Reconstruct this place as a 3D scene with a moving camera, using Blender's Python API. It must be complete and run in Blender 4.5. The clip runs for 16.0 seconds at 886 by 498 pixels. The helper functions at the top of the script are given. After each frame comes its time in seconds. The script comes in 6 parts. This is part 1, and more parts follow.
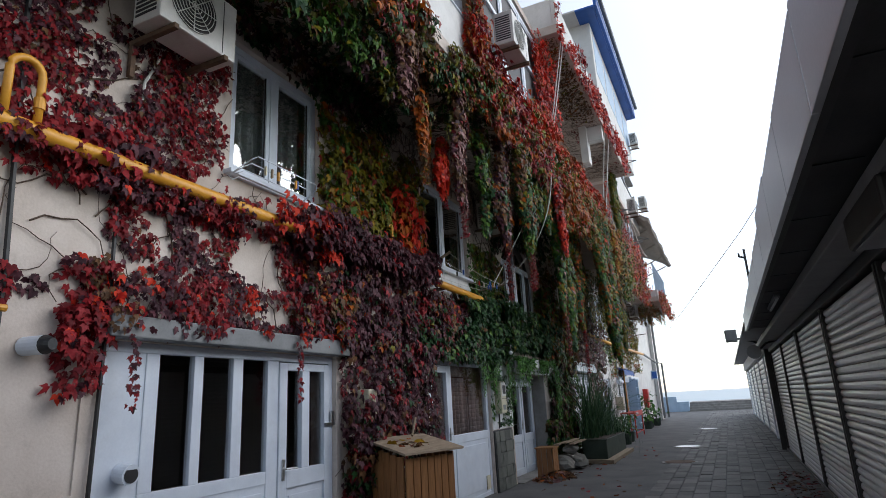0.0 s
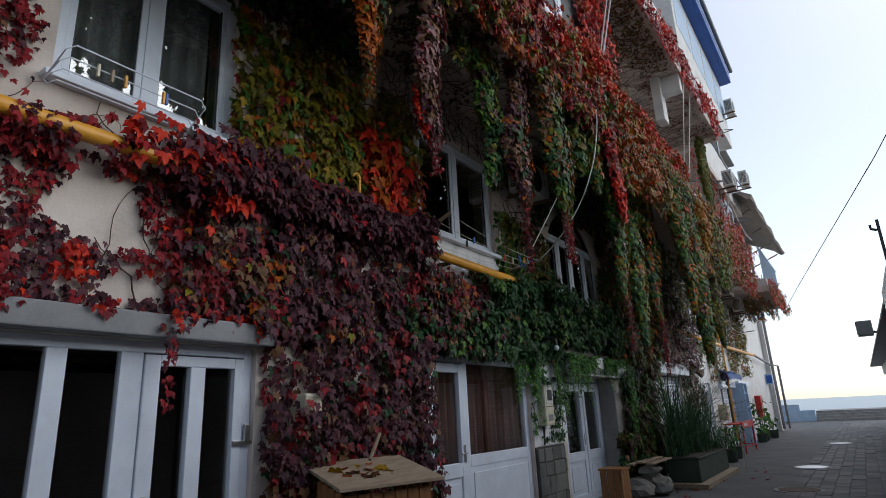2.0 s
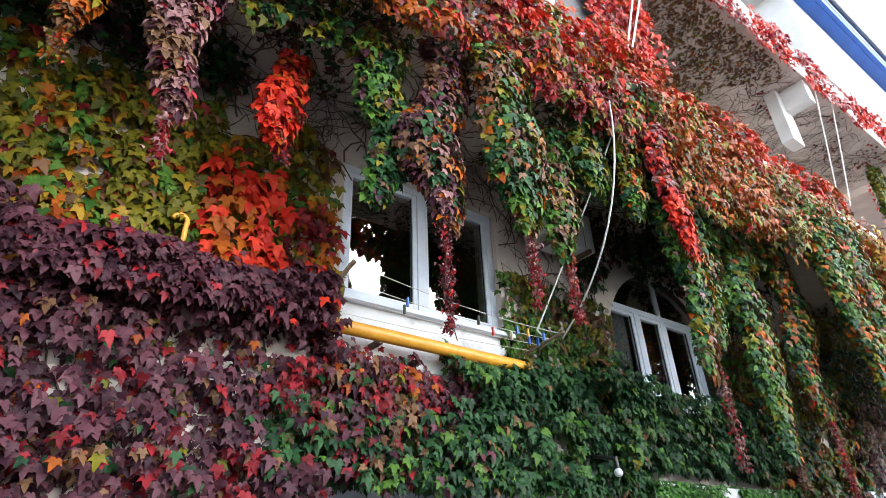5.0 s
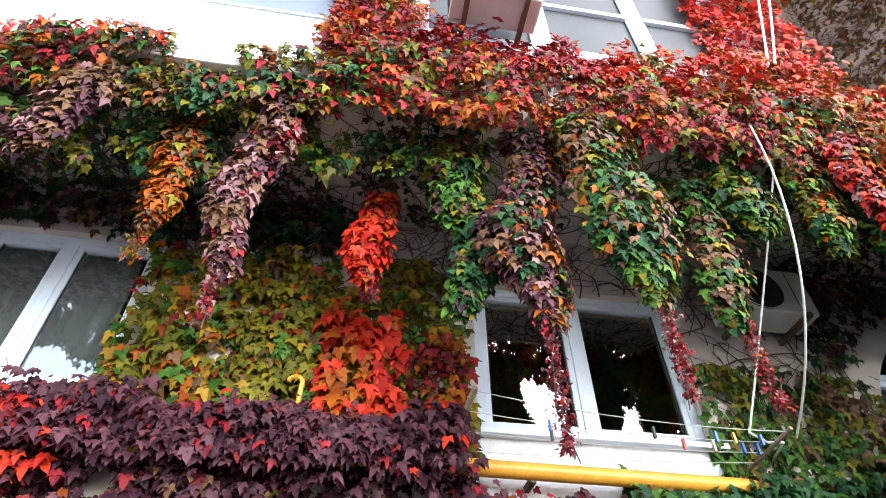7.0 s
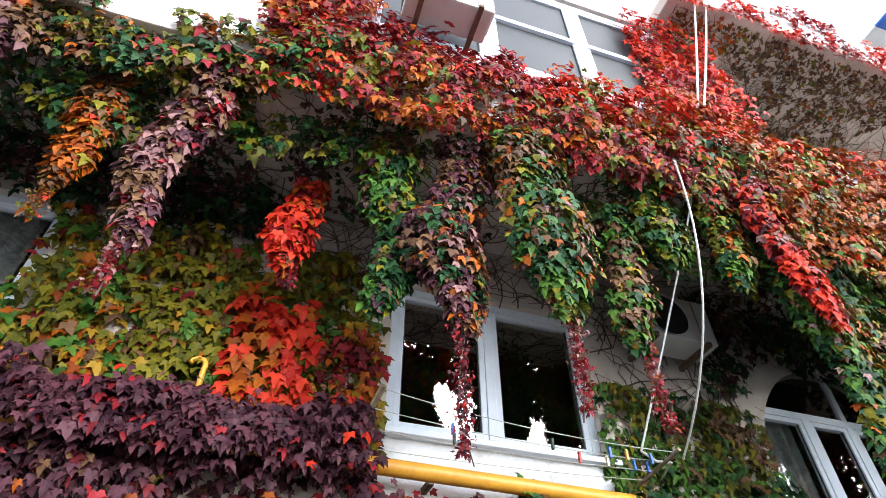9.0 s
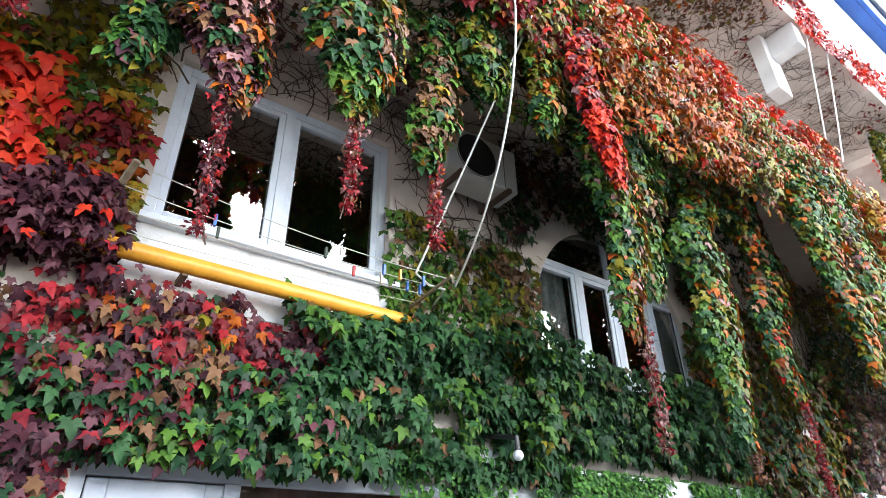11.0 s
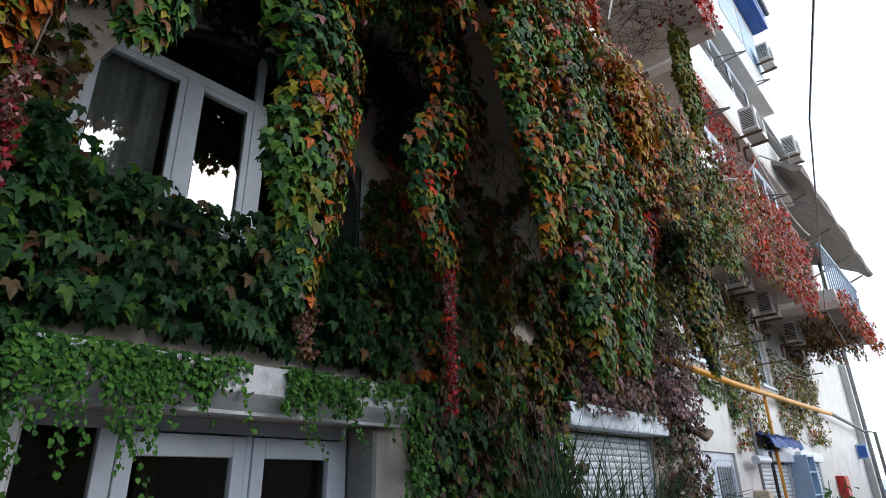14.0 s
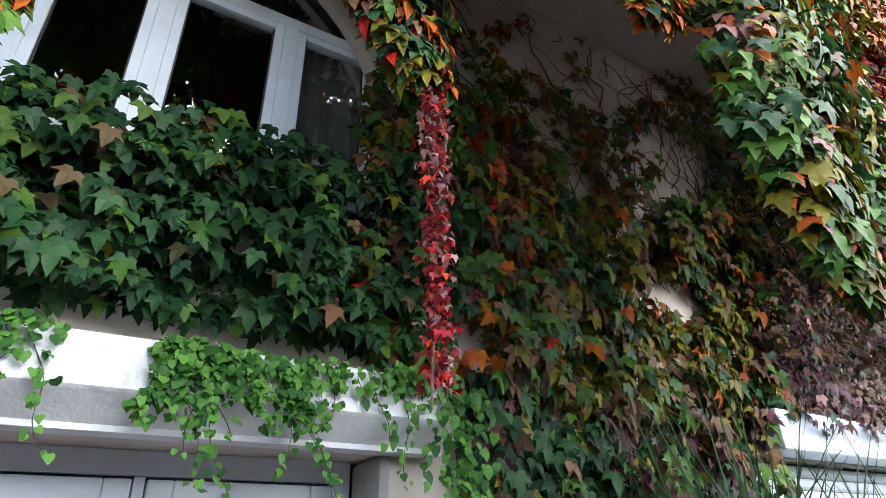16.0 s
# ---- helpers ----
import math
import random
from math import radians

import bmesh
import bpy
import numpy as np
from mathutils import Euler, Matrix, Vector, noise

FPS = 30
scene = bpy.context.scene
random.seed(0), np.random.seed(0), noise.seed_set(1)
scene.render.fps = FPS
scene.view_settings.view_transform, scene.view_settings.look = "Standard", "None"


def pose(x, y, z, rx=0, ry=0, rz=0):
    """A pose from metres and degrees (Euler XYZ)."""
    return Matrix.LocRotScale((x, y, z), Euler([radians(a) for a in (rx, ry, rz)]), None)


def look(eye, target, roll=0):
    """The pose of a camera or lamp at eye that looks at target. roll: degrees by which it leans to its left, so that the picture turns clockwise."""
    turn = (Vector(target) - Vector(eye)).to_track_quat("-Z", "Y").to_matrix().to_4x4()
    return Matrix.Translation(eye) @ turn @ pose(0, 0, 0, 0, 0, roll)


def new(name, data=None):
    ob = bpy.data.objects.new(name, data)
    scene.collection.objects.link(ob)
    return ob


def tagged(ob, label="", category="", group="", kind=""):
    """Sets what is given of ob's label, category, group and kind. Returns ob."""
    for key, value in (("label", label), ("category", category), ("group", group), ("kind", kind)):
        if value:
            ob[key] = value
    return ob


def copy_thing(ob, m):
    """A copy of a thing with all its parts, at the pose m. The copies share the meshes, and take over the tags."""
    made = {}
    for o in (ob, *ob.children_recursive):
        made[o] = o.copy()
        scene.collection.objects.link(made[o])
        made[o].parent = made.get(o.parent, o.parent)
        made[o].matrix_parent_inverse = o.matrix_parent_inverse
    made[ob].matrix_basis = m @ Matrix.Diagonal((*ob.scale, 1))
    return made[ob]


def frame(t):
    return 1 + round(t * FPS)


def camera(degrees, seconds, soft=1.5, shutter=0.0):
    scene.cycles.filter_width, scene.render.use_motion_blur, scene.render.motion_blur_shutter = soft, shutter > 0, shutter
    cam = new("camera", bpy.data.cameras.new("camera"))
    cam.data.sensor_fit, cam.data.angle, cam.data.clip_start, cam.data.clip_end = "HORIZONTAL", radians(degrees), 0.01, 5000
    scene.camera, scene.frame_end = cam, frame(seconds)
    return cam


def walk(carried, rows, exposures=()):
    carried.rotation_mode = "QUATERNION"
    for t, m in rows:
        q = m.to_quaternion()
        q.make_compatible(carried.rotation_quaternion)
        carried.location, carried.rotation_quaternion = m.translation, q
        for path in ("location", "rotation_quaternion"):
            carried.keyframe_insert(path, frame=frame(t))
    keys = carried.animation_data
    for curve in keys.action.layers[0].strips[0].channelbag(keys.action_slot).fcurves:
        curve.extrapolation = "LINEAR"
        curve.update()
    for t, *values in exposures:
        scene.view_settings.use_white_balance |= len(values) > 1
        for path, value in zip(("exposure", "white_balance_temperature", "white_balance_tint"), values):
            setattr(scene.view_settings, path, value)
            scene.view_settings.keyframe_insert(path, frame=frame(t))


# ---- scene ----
cam = camera(74.4, 16.0, soft=0.7)
METRES, EYE, TILT, LEAN, TURN = 12.0, 1.43, 0.0, 0.0, 24.7
ROWS = [
    (0.0, 0.0, 0.0, 0.0, 0.78, 14.85, 2.96),
    (0.5, 0.0214, 0.0427, 0.0006, 3.65, 15.28, 2.86),
    (1.0, 0.0387, 0.0876, -0.0001, 6.86, 15.47, 2.8),
    (1.5, 0.0595, 0.1298, -0.0005, 8.96, 15.3, 2.73),
    (2.0, 0.0786, 0.1724, -0.0017, 10.33, 15.95, 2.68),
    (2.5, 0.0974, 0.2137, -0.0005, 11.15, 17.32, 2.69),
    (3.0, 0.1211, 0.2545, 0.0024, 11.96, 18.95, 2.58),
    (5.5, 0.2037, 0.4314, 0.0079, 35.6, 32.44, 1.56),
    (6.0, 0.2076, 0.4568, 0.0101, 42.69, 35.51, 1.15),
    (6.5, 0.213, 0.4773, 0.0137, 49.84, 39.43, 0.66),
    (7.0, 0.2145, 0.4811, 0.0148, 56.15, 43.53, 0.35),
    (7.5, 0.215, 0.481, 0.0146, 58.75, 46.69, 0.2),
    (8.0, 0.217, 0.4831, 0.014, 56.01, 47.04, 0.31),
    (10.5, 0.2147, 0.5063, 0.0118, 33.89, 33.25, 0.59),
    (11.0, 0.2208, 0.5306, 0.0075, 29.93, 29.29, 0.84),
    (11.5, 0.2346, 0.5634, 0.0072, 24.87, 26.12, 1.11),
    (12.0, 0.2451, 0.5973, 0.0076, 19.53, 25.48, 1.17),
    (12.5, 0.2653, 0.6332, 0.0079, 17.2, 24.75, 1.15),
    (13.0, 0.2811, 0.6677, 0.0054, 15.14, 23.41, 1.13),
    (13.5, 0.3003, 0.7027, 0.0052, 14.65, 22.5, 1.03),
    (14.0, 0.3159, 0.7402, 0.0055, 17.14, 22.21, 0.99),
    (14.5, 0.3185, 0.7835, 0.0061, 19.76, 22.56, 1.1),
    (15.0, 0.3182, 0.8325, 0.0066, 22.73, 23.53, 1.17),
    (15.5, 0.3062, 0.8799, 0.0072, 27.44, 25.26, 1.3),
    (16.0, 0.2984, 0.9241, 0.0083, 34.46, 28.23, 1.41),
]
EXPOSURES = [(0.0, 0.5), (1.0, 0.1), (1.8, 0.1), (2.5, 0.45), (3.2, 0.9), (5.3, 2.45), (6.5, 2.8), (8.2, 2.3), (10.5, 2.7), (11.2, 2.6), (12.5, 1.85), (13.2, 1.25), (14.0, 0.85), (14.7, 1.0), (15.3, 1.45), (16.0, 2.55)]
walk(cam, [(t, pose(0, 0, EYE, TILT, LEAN, TURN) @ pose(METRES * x, METRES * y, METRES * z, 90 + pitch, roll, yaw)) for t, x, y, z, yaw, pitch, roll in ROWS], EXPOSURES)

# ---- world and sun: a bright hazy sky ----
world = bpy.data.worlds.new("sky")
world.use_nodes = True
scene.world = world
wn, wl = world.node_tree.nodes, world.node_tree.links
sky = wn.new("ShaderNodeTexSky")
sky.sky_type, sky.sun_disc = "NISHITA", False
sky.sun_elevation, sky.sun_rotation = radians(50), radians(25)
sky.dust_density, sky.air_density = 0.8, 1.0
haze = wn.new("ShaderNodeHueSaturation")
haze.inputs["Saturation"].default_value = 0.6
wl.new(sky.outputs[0], haze.inputs["Color"])
wl.new(haze.outputs[0], wn["Background"].inputs[0])
wn["Background"].inputs[1].default_value = 0.15
sun = new("sun", bpy.data.lights.new("sun", "SUN"))
sun.data.energy, sun.data.angle, sun.data.color = 1.2, radians(55), (1.0, 0.99, 0.97)
sun.matrix_world = look((0, 0, 20), (-7.0, -3.4, 16.3))


# ---- materials ----
def material(name, low, high, scale=6.0, rough=0.6, metal=0.0, bump=0.2, fine=60.0, island=0.0, object_random=0.0, spec=0.5, stretch=(1, 1, 1), dirt=0.0, dirt_color=(0.08, 0.07, 0.06)):
    """Two tones mixed by noise at two scales, with relief; optional variation for each piece."""
    m = bpy.data.materials.new(name)
    m.use_nodes = True
    n, l = m.node_tree.nodes, m.node_tree.links
    b = n["Principled BSDF"]
    co = n.new("ShaderNodeTexCoord")
    mp = n.new("ShaderNodeMapping")
    mp.inputs["Scale"].default_value = stretch
    geo = n.new("ShaderNodeNewGeometry")
    l.new(geo.outputs["Position"], mp.inputs[0])
    t1, t2 = n.new("ShaderNodeTexNoise"), n.new("ShaderNodeTexNoise")
    for t, sc, d in ((t1, scale, 4.0), (t2, fine, 3.0)):
        t.inputs["Scale"].default_value, t.inputs["Detail"].default_value = sc, d
        l.new(mp.outputs[0], t.inputs["Vector"])
    add = n.new("ShaderNodeMath")
    add.operation = "MULTIPLY_ADD"
    l.new(t2.outputs[0], add.inputs[0])
    add.inputs[1].default_value = 0.4
    l.new(t1.outputs[0], add.inputs[2])
    fac = add.outputs[0]
    if island or object_random:
        src = geo.outputs["Random Per Island"]
        if object_random:
            src = n.new("ShaderNodeObjectInfo").outputs["Random"]
        more = n.new("ShaderNodeMath")
        more.operation = "MULTIPLY_ADD"
        l.new(src, more.inputs[0])
        more.inputs[1].default_value = island or object_random
        l.new(fac, more.inputs[2])
        off = n.new("ShaderNodeMath")
        off.operation = "SUBTRACT"
        l.new(more.outputs[0], off.inputs[0])
        off.inputs[1].default_value = (island or object_random) * 0.5
        fac = off.outputs[0]
    ramp = n.new("ShaderNodeValToRGB")
    ramp.color_ramp.elements[0].position, ramp.color_ramp.elements[1].position = 0.45, 0.95
    ramp.color_ramp.elements[0].color, ramp.color_ramp.elements[1].color = (*low, 1), (*high, 1)
    l.new(fac, ramp.inputs[0])
    col = ramp.outputs[0]
    if dirt:
        t3 = n.new("ShaderNodeTexNoise")
        t3.inputs["Scale"].default_value, t3.inputs["Detail"].default_value, t3.inputs["Roughness"].default_value = 2.2, 8.0, 0.75
        l.new(geo.outputs["Position"], t3.inputs["Vector"])
        r3 = n.new("ShaderNodeValToRGB")
        r3.color_ramp.elements[0].position, r3.color_ramp.elements[1].position = 0.52, 0.72
        r3.color_ramp.elements[1].color = (dirt, dirt, dirt, 1)
        l.new(t3.outputs[0], r3.inputs[0])
        mx = n.new("ShaderNodeMix")
        mx.data_type = "RGBA"
        l.new(r3.outputs[0], mx.inputs["Factor"])
        l.new(col, mx.inputs["A"])
        mx.inputs["B"].default_value = (*dirt_color, 1)
        col = mx.outputs["Result"]
    l.new(col, b.inputs["Base Color"])
    b.inputs["Roughness"].default_value, b.inputs["Metallic"].default_value = rough, metal
    b.inputs["Specular IOR Level"].default_value = spec
    if bump:
        bp = n.new("ShaderNodeBump")
        bp.inputs["Strength"].default_value, bp.inputs["Distance"].default_value = bump, 0.01
        l.new(add.outputs[0], bp.inputs["Height"])
        l.new(bp.outputs[0], b.inputs["Normal"])
    return m


def leaf_material(name, low, high, rough=0.48, thin=0.18, single=False):
    """A leaf: tone by leaf and by blotches, veins as relief, a little light through it."""
    m = material(name, low, high, scale=14.0, rough=rough, spec=0.16, bump=0.35, fine=90.0, island=0.0 if single else 0.9, object_random=0.9 if single else 0.0)
    n, l = m.node_tree.nodes, m.node_tree.links
    b, out = n["Principled BSDF"], n["Material Output"]
    tr = n.new("ShaderNodeBsdfTranslucent")
    l.new(b.inputs["Base Color"].links[0].from_socket, tr.inputs[0])
    mix = n.new("ShaderNodeMixShader")
    mix.inputs[0].default_value = thin
    l.new(b.outputs[0], mix.inputs[1])
    l.new(tr.outputs[0], mix.inputs[2])
    l.new(mix.outputs[0], out.inputs[0])
    return m


def glass_material(name, tint, mirror=0.28):
    """A thin pane: clear, with mirror gloss that grows at a slant."""
    m = bpy.data.materials.new(name)
    m.use_nodes = True
    n, l = m.node_tree.nodes, m.node_tree.links
    n.remove(n["Principled BSDF"])
    clear, gloss, lw, mix = n.new("ShaderNodeBsdfTransparent"), n.new("ShaderNodeBsdfGlossy"), n.new("ShaderNodeLayerWeight"), n.new("ShaderNodeMixShader")
    clear.inputs[0].default_value = (*tint, 1)
    gloss.inputs["Roughness"].default_value = 0.01
    lw.inputs[0].default_value = 0.5
    steep, scale = n.new("ShaderNodeMath"), n.new("ShaderNodeMath")
    steep.operation, scale.operation = "POWER", "MULTIPLY_ADD"
    steep.inputs[1].default_value, scale.inputs[1].default_value, scale.inputs[2].default_value = 2.5, 0.65, mirror
    l.new(lw.outputs["Facing"], steep.inputs[0])
    l.new(steep.outputs[0], scale.inputs[0])
    l.new(scale.outputs[0], mix.inputs[0])
    l.new(clear.outputs[0], mix.inputs[1])
    l.new(gloss.outputs[0], mix.inputs[2])
    l.new(mix.outputs[0], n["Material Output"].inputs[0])
    return m


PLASTER = material("cream_plaster", (0.54, 0.46, 0.40), (0.70, 0.62, 0.56), 3.0, 0.85, bump=0.4, dirt=0.45, dirt_color=(0.25, 0.21, 0.17))
WHITEWALL = material("white_painted_wall", (0.66, 0.65, 0.63), (0.8, 0.79, 0.77), 3.0, 0.75, bump=0.3, dirt=0.35, dirt_color=(0.35, 0.33, 0.3))
PVC = material("white_plastic", (0.64, 0.70, 0.79), (0.75, 0.81, 0.89), 5.0, 0.35, bump=0.05, dirt=0.25, dirt_color=(0.45, 0.45, 0.45))
FLAKED = material("flaking_white_paint", (0.7, 0.71, 0.72), (0.82, 0.83, 0.84), 9.0, 0.6, bump=0.5, dirt=0.7, dirt_color=(0.22, 0.21, 0.2))
CONCRETE = material("grey_concrete", (0.22, 0.21, 0.2), (0.36, 0.35, 0.33), 4.0, 0.85, bump=0.6, dirt=0.4)
ASPHALT = material("worn_asphalt", (0.06, 0.06, 0.062), (0.13, 0.128, 0.125), 1.6, 0.75, bump=0.7, fine=150.0, dirt=0.4, dirt_color=(0.15, 0.145, 0.14))
PAVER = material("grey_paver", (0.085, 0.083, 0.082), (0.17, 0.165, 0.155), 4.0, 0.7, bump=0.6, object_random=0.6)
PAVER_FAR = material("grey_paver_joined", (0.085, 0.083, 0.082), (0.17, 0.165, 0.155), 4.0, 0.7, bump=0.6, island=0.6)
SHUTTER = material("grey_steel_slats", (0.72, 0.73, 0.75), (0.84, 0.85, 0.87), 2.0, 0.35, 0.1, bump=0.15, object_random=0.15, dirt=0.3, dirt_color=(0.2, 0.2, 0.2))
WHITESHUT = material("white_steel_slats", (0.62, 0.66, 0.7), (0.76, 0.8, 0.84), 2.0, 0.4, 0.0, bump=0.1)
PANEL = material("silver_composite_panel", (0.42, 0.43, 0.46), (0.52, 0.53, 0.56), 1.0, 0.3, 0.7, bump=0.03)
BLACK = material("black_steel", (0.012, 0.012, 0.013), (0.03, 0.03, 0.032), 5.0, 0.5, bump=0.1)
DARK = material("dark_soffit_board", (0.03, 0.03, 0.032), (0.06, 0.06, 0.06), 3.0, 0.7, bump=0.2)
GREYTRIM = material("grey_painted_steel", (0.16, 0.165, 0.17), (0.24, 0.245, 0.25), 4.0, 0.5, bump=0.1)
YELLOW = material("yellow_gas_pipe_paint", (0.62, 0.27, 0.025), (0.78, 0.38, 0.04), 8.0, 0.4, bump=0.2, dirt=0.5, dirt_color=(0.3, 0.1, 0.02))
WOOD = material("varnished_brown_boards", (0.2, 0.085, 0.03), (0.36, 0.17, 0.065), 6.0, 0.5, bump=0.35, stretch=(6, 6, 0.6), island=0.5)
OLDWOOD = material("weathered_wood", (0.22, 0.16, 0.11), (0.38, 0.29, 0.2), 5.0, 0.8, bump=0.5, stretch=(5, 1, 5), island=0.4)
# near-black so rooms read unlit: their shade is put into the colour
INSIDE = material("shade_toned_room_wall", (0.04, 0.038, 0.036), (0.08, 0.075, 0.07), 3.0, 0.9, bump=0.1)
CURTAIN = material("white_curtain_cloth", (0.6, 0.62, 0.62), (0.75, 0.76, 0.76), 4.0, 0.9, bump=0.2)
TEAL = material("green_grey_curtain_cloth", (0.2, 0.27, 0.26), (0.34, 0.42, 0.4), 4.0, 0.9, bump=0.2)
BROWNCURT = material("brown_curtain_cloth", (0.3, 0.15, 0.12), (0.46, 0.25, 0.21), 5.0, 0.9, bump=0.3)
FROSTED = material("dull_grey_glazing", (0.035, 0.037, 0.04), (0.06, 0.063, 0.066), 1.2, 0.5, bump=0.03, spec=0.3)
GLASS = glass_material("window_glass", (0.9, 0.93, 0.93))
DOORGLASS = glass_material("door_glass", (0.9, 0.9, 0.9), 0.06)
ACWHITE = material("air_conditioner_enamel", (0.6, 0.59, 0.56), (0.74, 0.73, 0.7), 6.0, 0.4, bump=0.05, dirt=0.3, dirt_color=(0.35, 0.3, 0.25))
RUST = material("rusty_bracket", (0.08, 0.05, 0.035), (0.17, 0.1, 0.06), 20.0, 0.8, bump=0.4)
STONE = material("grey_green_stone_cladding", (0.075, 0.08, 0.072), (0.16, 0.165, 0.145), 6.0, 0.85, bump=0.9, object_random=0.5)
ROCK = material("rough_field_stone", (0.12, 0.115, 0.1), (0.26, 0.25, 0.22), 6.0, 0.9, bump=0.9)
BARK = material("creeper_stem", (0.055, 0.035, 0.025), (0.12, 0.08, 0.055), 20.0, 0.85, bump=0.5)
TREEBARK = material("tree_bark", (0.07, 0.055, 0.04), (0.15, 0.12, 0.09), 10.0, 0.9, bump=0.8)
CREAM = material("cream_plastic_box", (0.55, 0.5, 0.36), (0.68, 0.63, 0.48), 8.0, 0.45, bump=0.1, dirt=0.3)
WIRE = material("white_cable_sheath", (0.55, 0.54, 0.5), (0.7, 0.69, 0.65), 30.0, 0.5, bump=0.1)
CHROME = material("brushed_metal", (0.5, 0.5, 0.5), (0.62, 0.62, 0.62), 20.0, 0.3, 1.0, bump=0.05)
BLUE = material("blue_sheet_metal", (0.01, 0.08, 0.36), (0.02, 0.13, 0.5), 2.0, 0.4, bump=0.1)
PALEBLUE = material("pale_blue_paint", (0.36, 0.5, 0.66), (0.48, 0.62, 0.77), 3.0, 0.6, bump=0.15, dirt=0.2, dirt_color=(0.4, 0.45, 0.5))
BLUEGREY = material("blue_grey_cladding", (0.13, 0.16, 0.2), (0.17, 0.2, 0.24), 1.0, 0.45, bump=0.05)
REDPAINT = material("red_painted_steel", (0.5, 0.02, 0.015), (0.65, 0.04, 0.03), 8.0, 0.45, bump=0.1)
DARKGREEN = material("dark_green_planter", (0.02, 0.035, 0.025), (0.05, 0.07, 0.05), 5.0, 0.7, bump=0.3)
SOIL = material("soil", (0.03, 0.022, 0.015), (0.07, 0.05, 0.035), 20.0, 0.95, bump=0.8)
THATCH = material("grey_brown_roofing", (0.2, 0.17, 0.15), (0.34, 0.3, 0.26), 8.0, 0.9, bump=0.6)
BRICKS = material("brown_brick", (0.16, 0.07, 0.05), (0.28, 0.13, 0.09), 8.0, 0.85, bump=0.4, island=0.6)
SEA = material("hazy_sea", (0.3, 0.38, 0.43), (0.36, 0.44, 0.48), 0.05, 0.35, bump=0.3, fine=1.0)

LEAFS = [
    leaf_material("leaf_dark_green", (0.009, 0.036, 0.013), (0.032, 0.092, 0.03)),
    leaf_material("leaf_green", (0.03, 0.088, 0.012), (0.085, 0.175, 0.025)),
    leaf_material("leaf_olive", (0.085, 0.085, 0.008), (0.205, 0.172, 0.014)),
    leaf_material("leaf_yellow", (0.24, 0.13, 0.01), (0.4, 0.235, 0.02)),
    leaf_material("leaf_orange", (0.22, 0.042, 0.005), (0.42, 0.105, 0.01)),
    leaf_material("leaf_scarlet", (0.4, 0.014, 0.008), (0.66, 0.05, 0.02)),
    leaf_material("leaf_crimson", (0.12, 0.008, 0.012), (0.30, 0.02, 0.026)),
    leaf_material("leaf_purple", (0.038, 0.012, 0.019), (0.115, 0.04, 0.052)),
    leaf_material("leaf_brown", (0.08, 0.04, 0.02), (0.19, 0.095, 0.045)),
    leaf_material("leaf_pale_pink", (0.18, 0.085, 0.085), (0.32, 0.17, 0.16)),
]
DG, GR, OL, YE, OR, SC, CR, PU, BR, PK = range(10)
SMALLIVY = leaf_material("small_ivy_leaf", (0.028, 0.1, 0.02), (0.1, 0.25, 0.04))
GRASSLEAF = leaf_material("strap_leaf", (0.03, 0.075, 0.04), (0.08, 0.15, 0.07), thin=0.15)
TREELEAF = leaf_material("tree_leaf", (0.03, 0.06, 0.02), (0.07, 0.11, 0.03))
DRYLEAF = leaf_material("dry_leaf", (0.12, 0.06, 0.03), (0.3, 0.17, 0.08), thin=0.05)


# ---- small builders ----
WORLD = {}


def thing(name, base, label, category, group="", kind=""):
    ob = new(name)
    ob.location = base
    ob.empty_display_size = 0.1
    WORLD[ob] = Matrix.Translation(base)
    return tagged(ob, label, category, group, kind)


def link(name, mesh, parent=None, label="", category="", kind="", group=""):
    ob = new(name, mesh)
    WORLD[ob] = Matrix()
    if parent is not None:
        ob.parent = parent
        ob.matrix_parent_inverse = WORLD[parent].inverted()
    return tagged(ob, label, category, group, kind)


def part(name, bm, mat, parent=None, label="", category="", kind="", smooth=False, group=""):
    me = bpy.data.meshes.new(name)
    bm.normal_update()
    bm.to_mesh(me)
    bm.free()
    me.materials.append(mat)
    if smooth:
        me.polygons.foreach_set("use_smooth", [True] * len(me.polygons))
    return link(name, me, parent, label, category, kind, group)


def box(bm, x0, x1, y0, y1, z0, z1, bevel=0.0):
    r = bmesh.ops.create_cube(bm, size=1.0)
    vs = r["verts"]
    for v in vs:
        v.co = Vector((x0 + (v.co.x + 0.5) * (x1 - x0), y0 + (v.co.y + 0.5) * (y1 - y0), z0 + (v.co.z + 0.5) * (z1 - z0)))
    if bevel:
        es = list({e for v in vs for e in v.link_edges})
        bmesh.ops.bevel(bm, geom=es, offset=bevel, segments=2, affect="EDGES", profile=0.6)
    return bm


def boxes(*rows, bevel=0.0):
    bm = bmesh.new()
    for r in rows:
        box(bm, *r, bevel=bevel)
    return bm


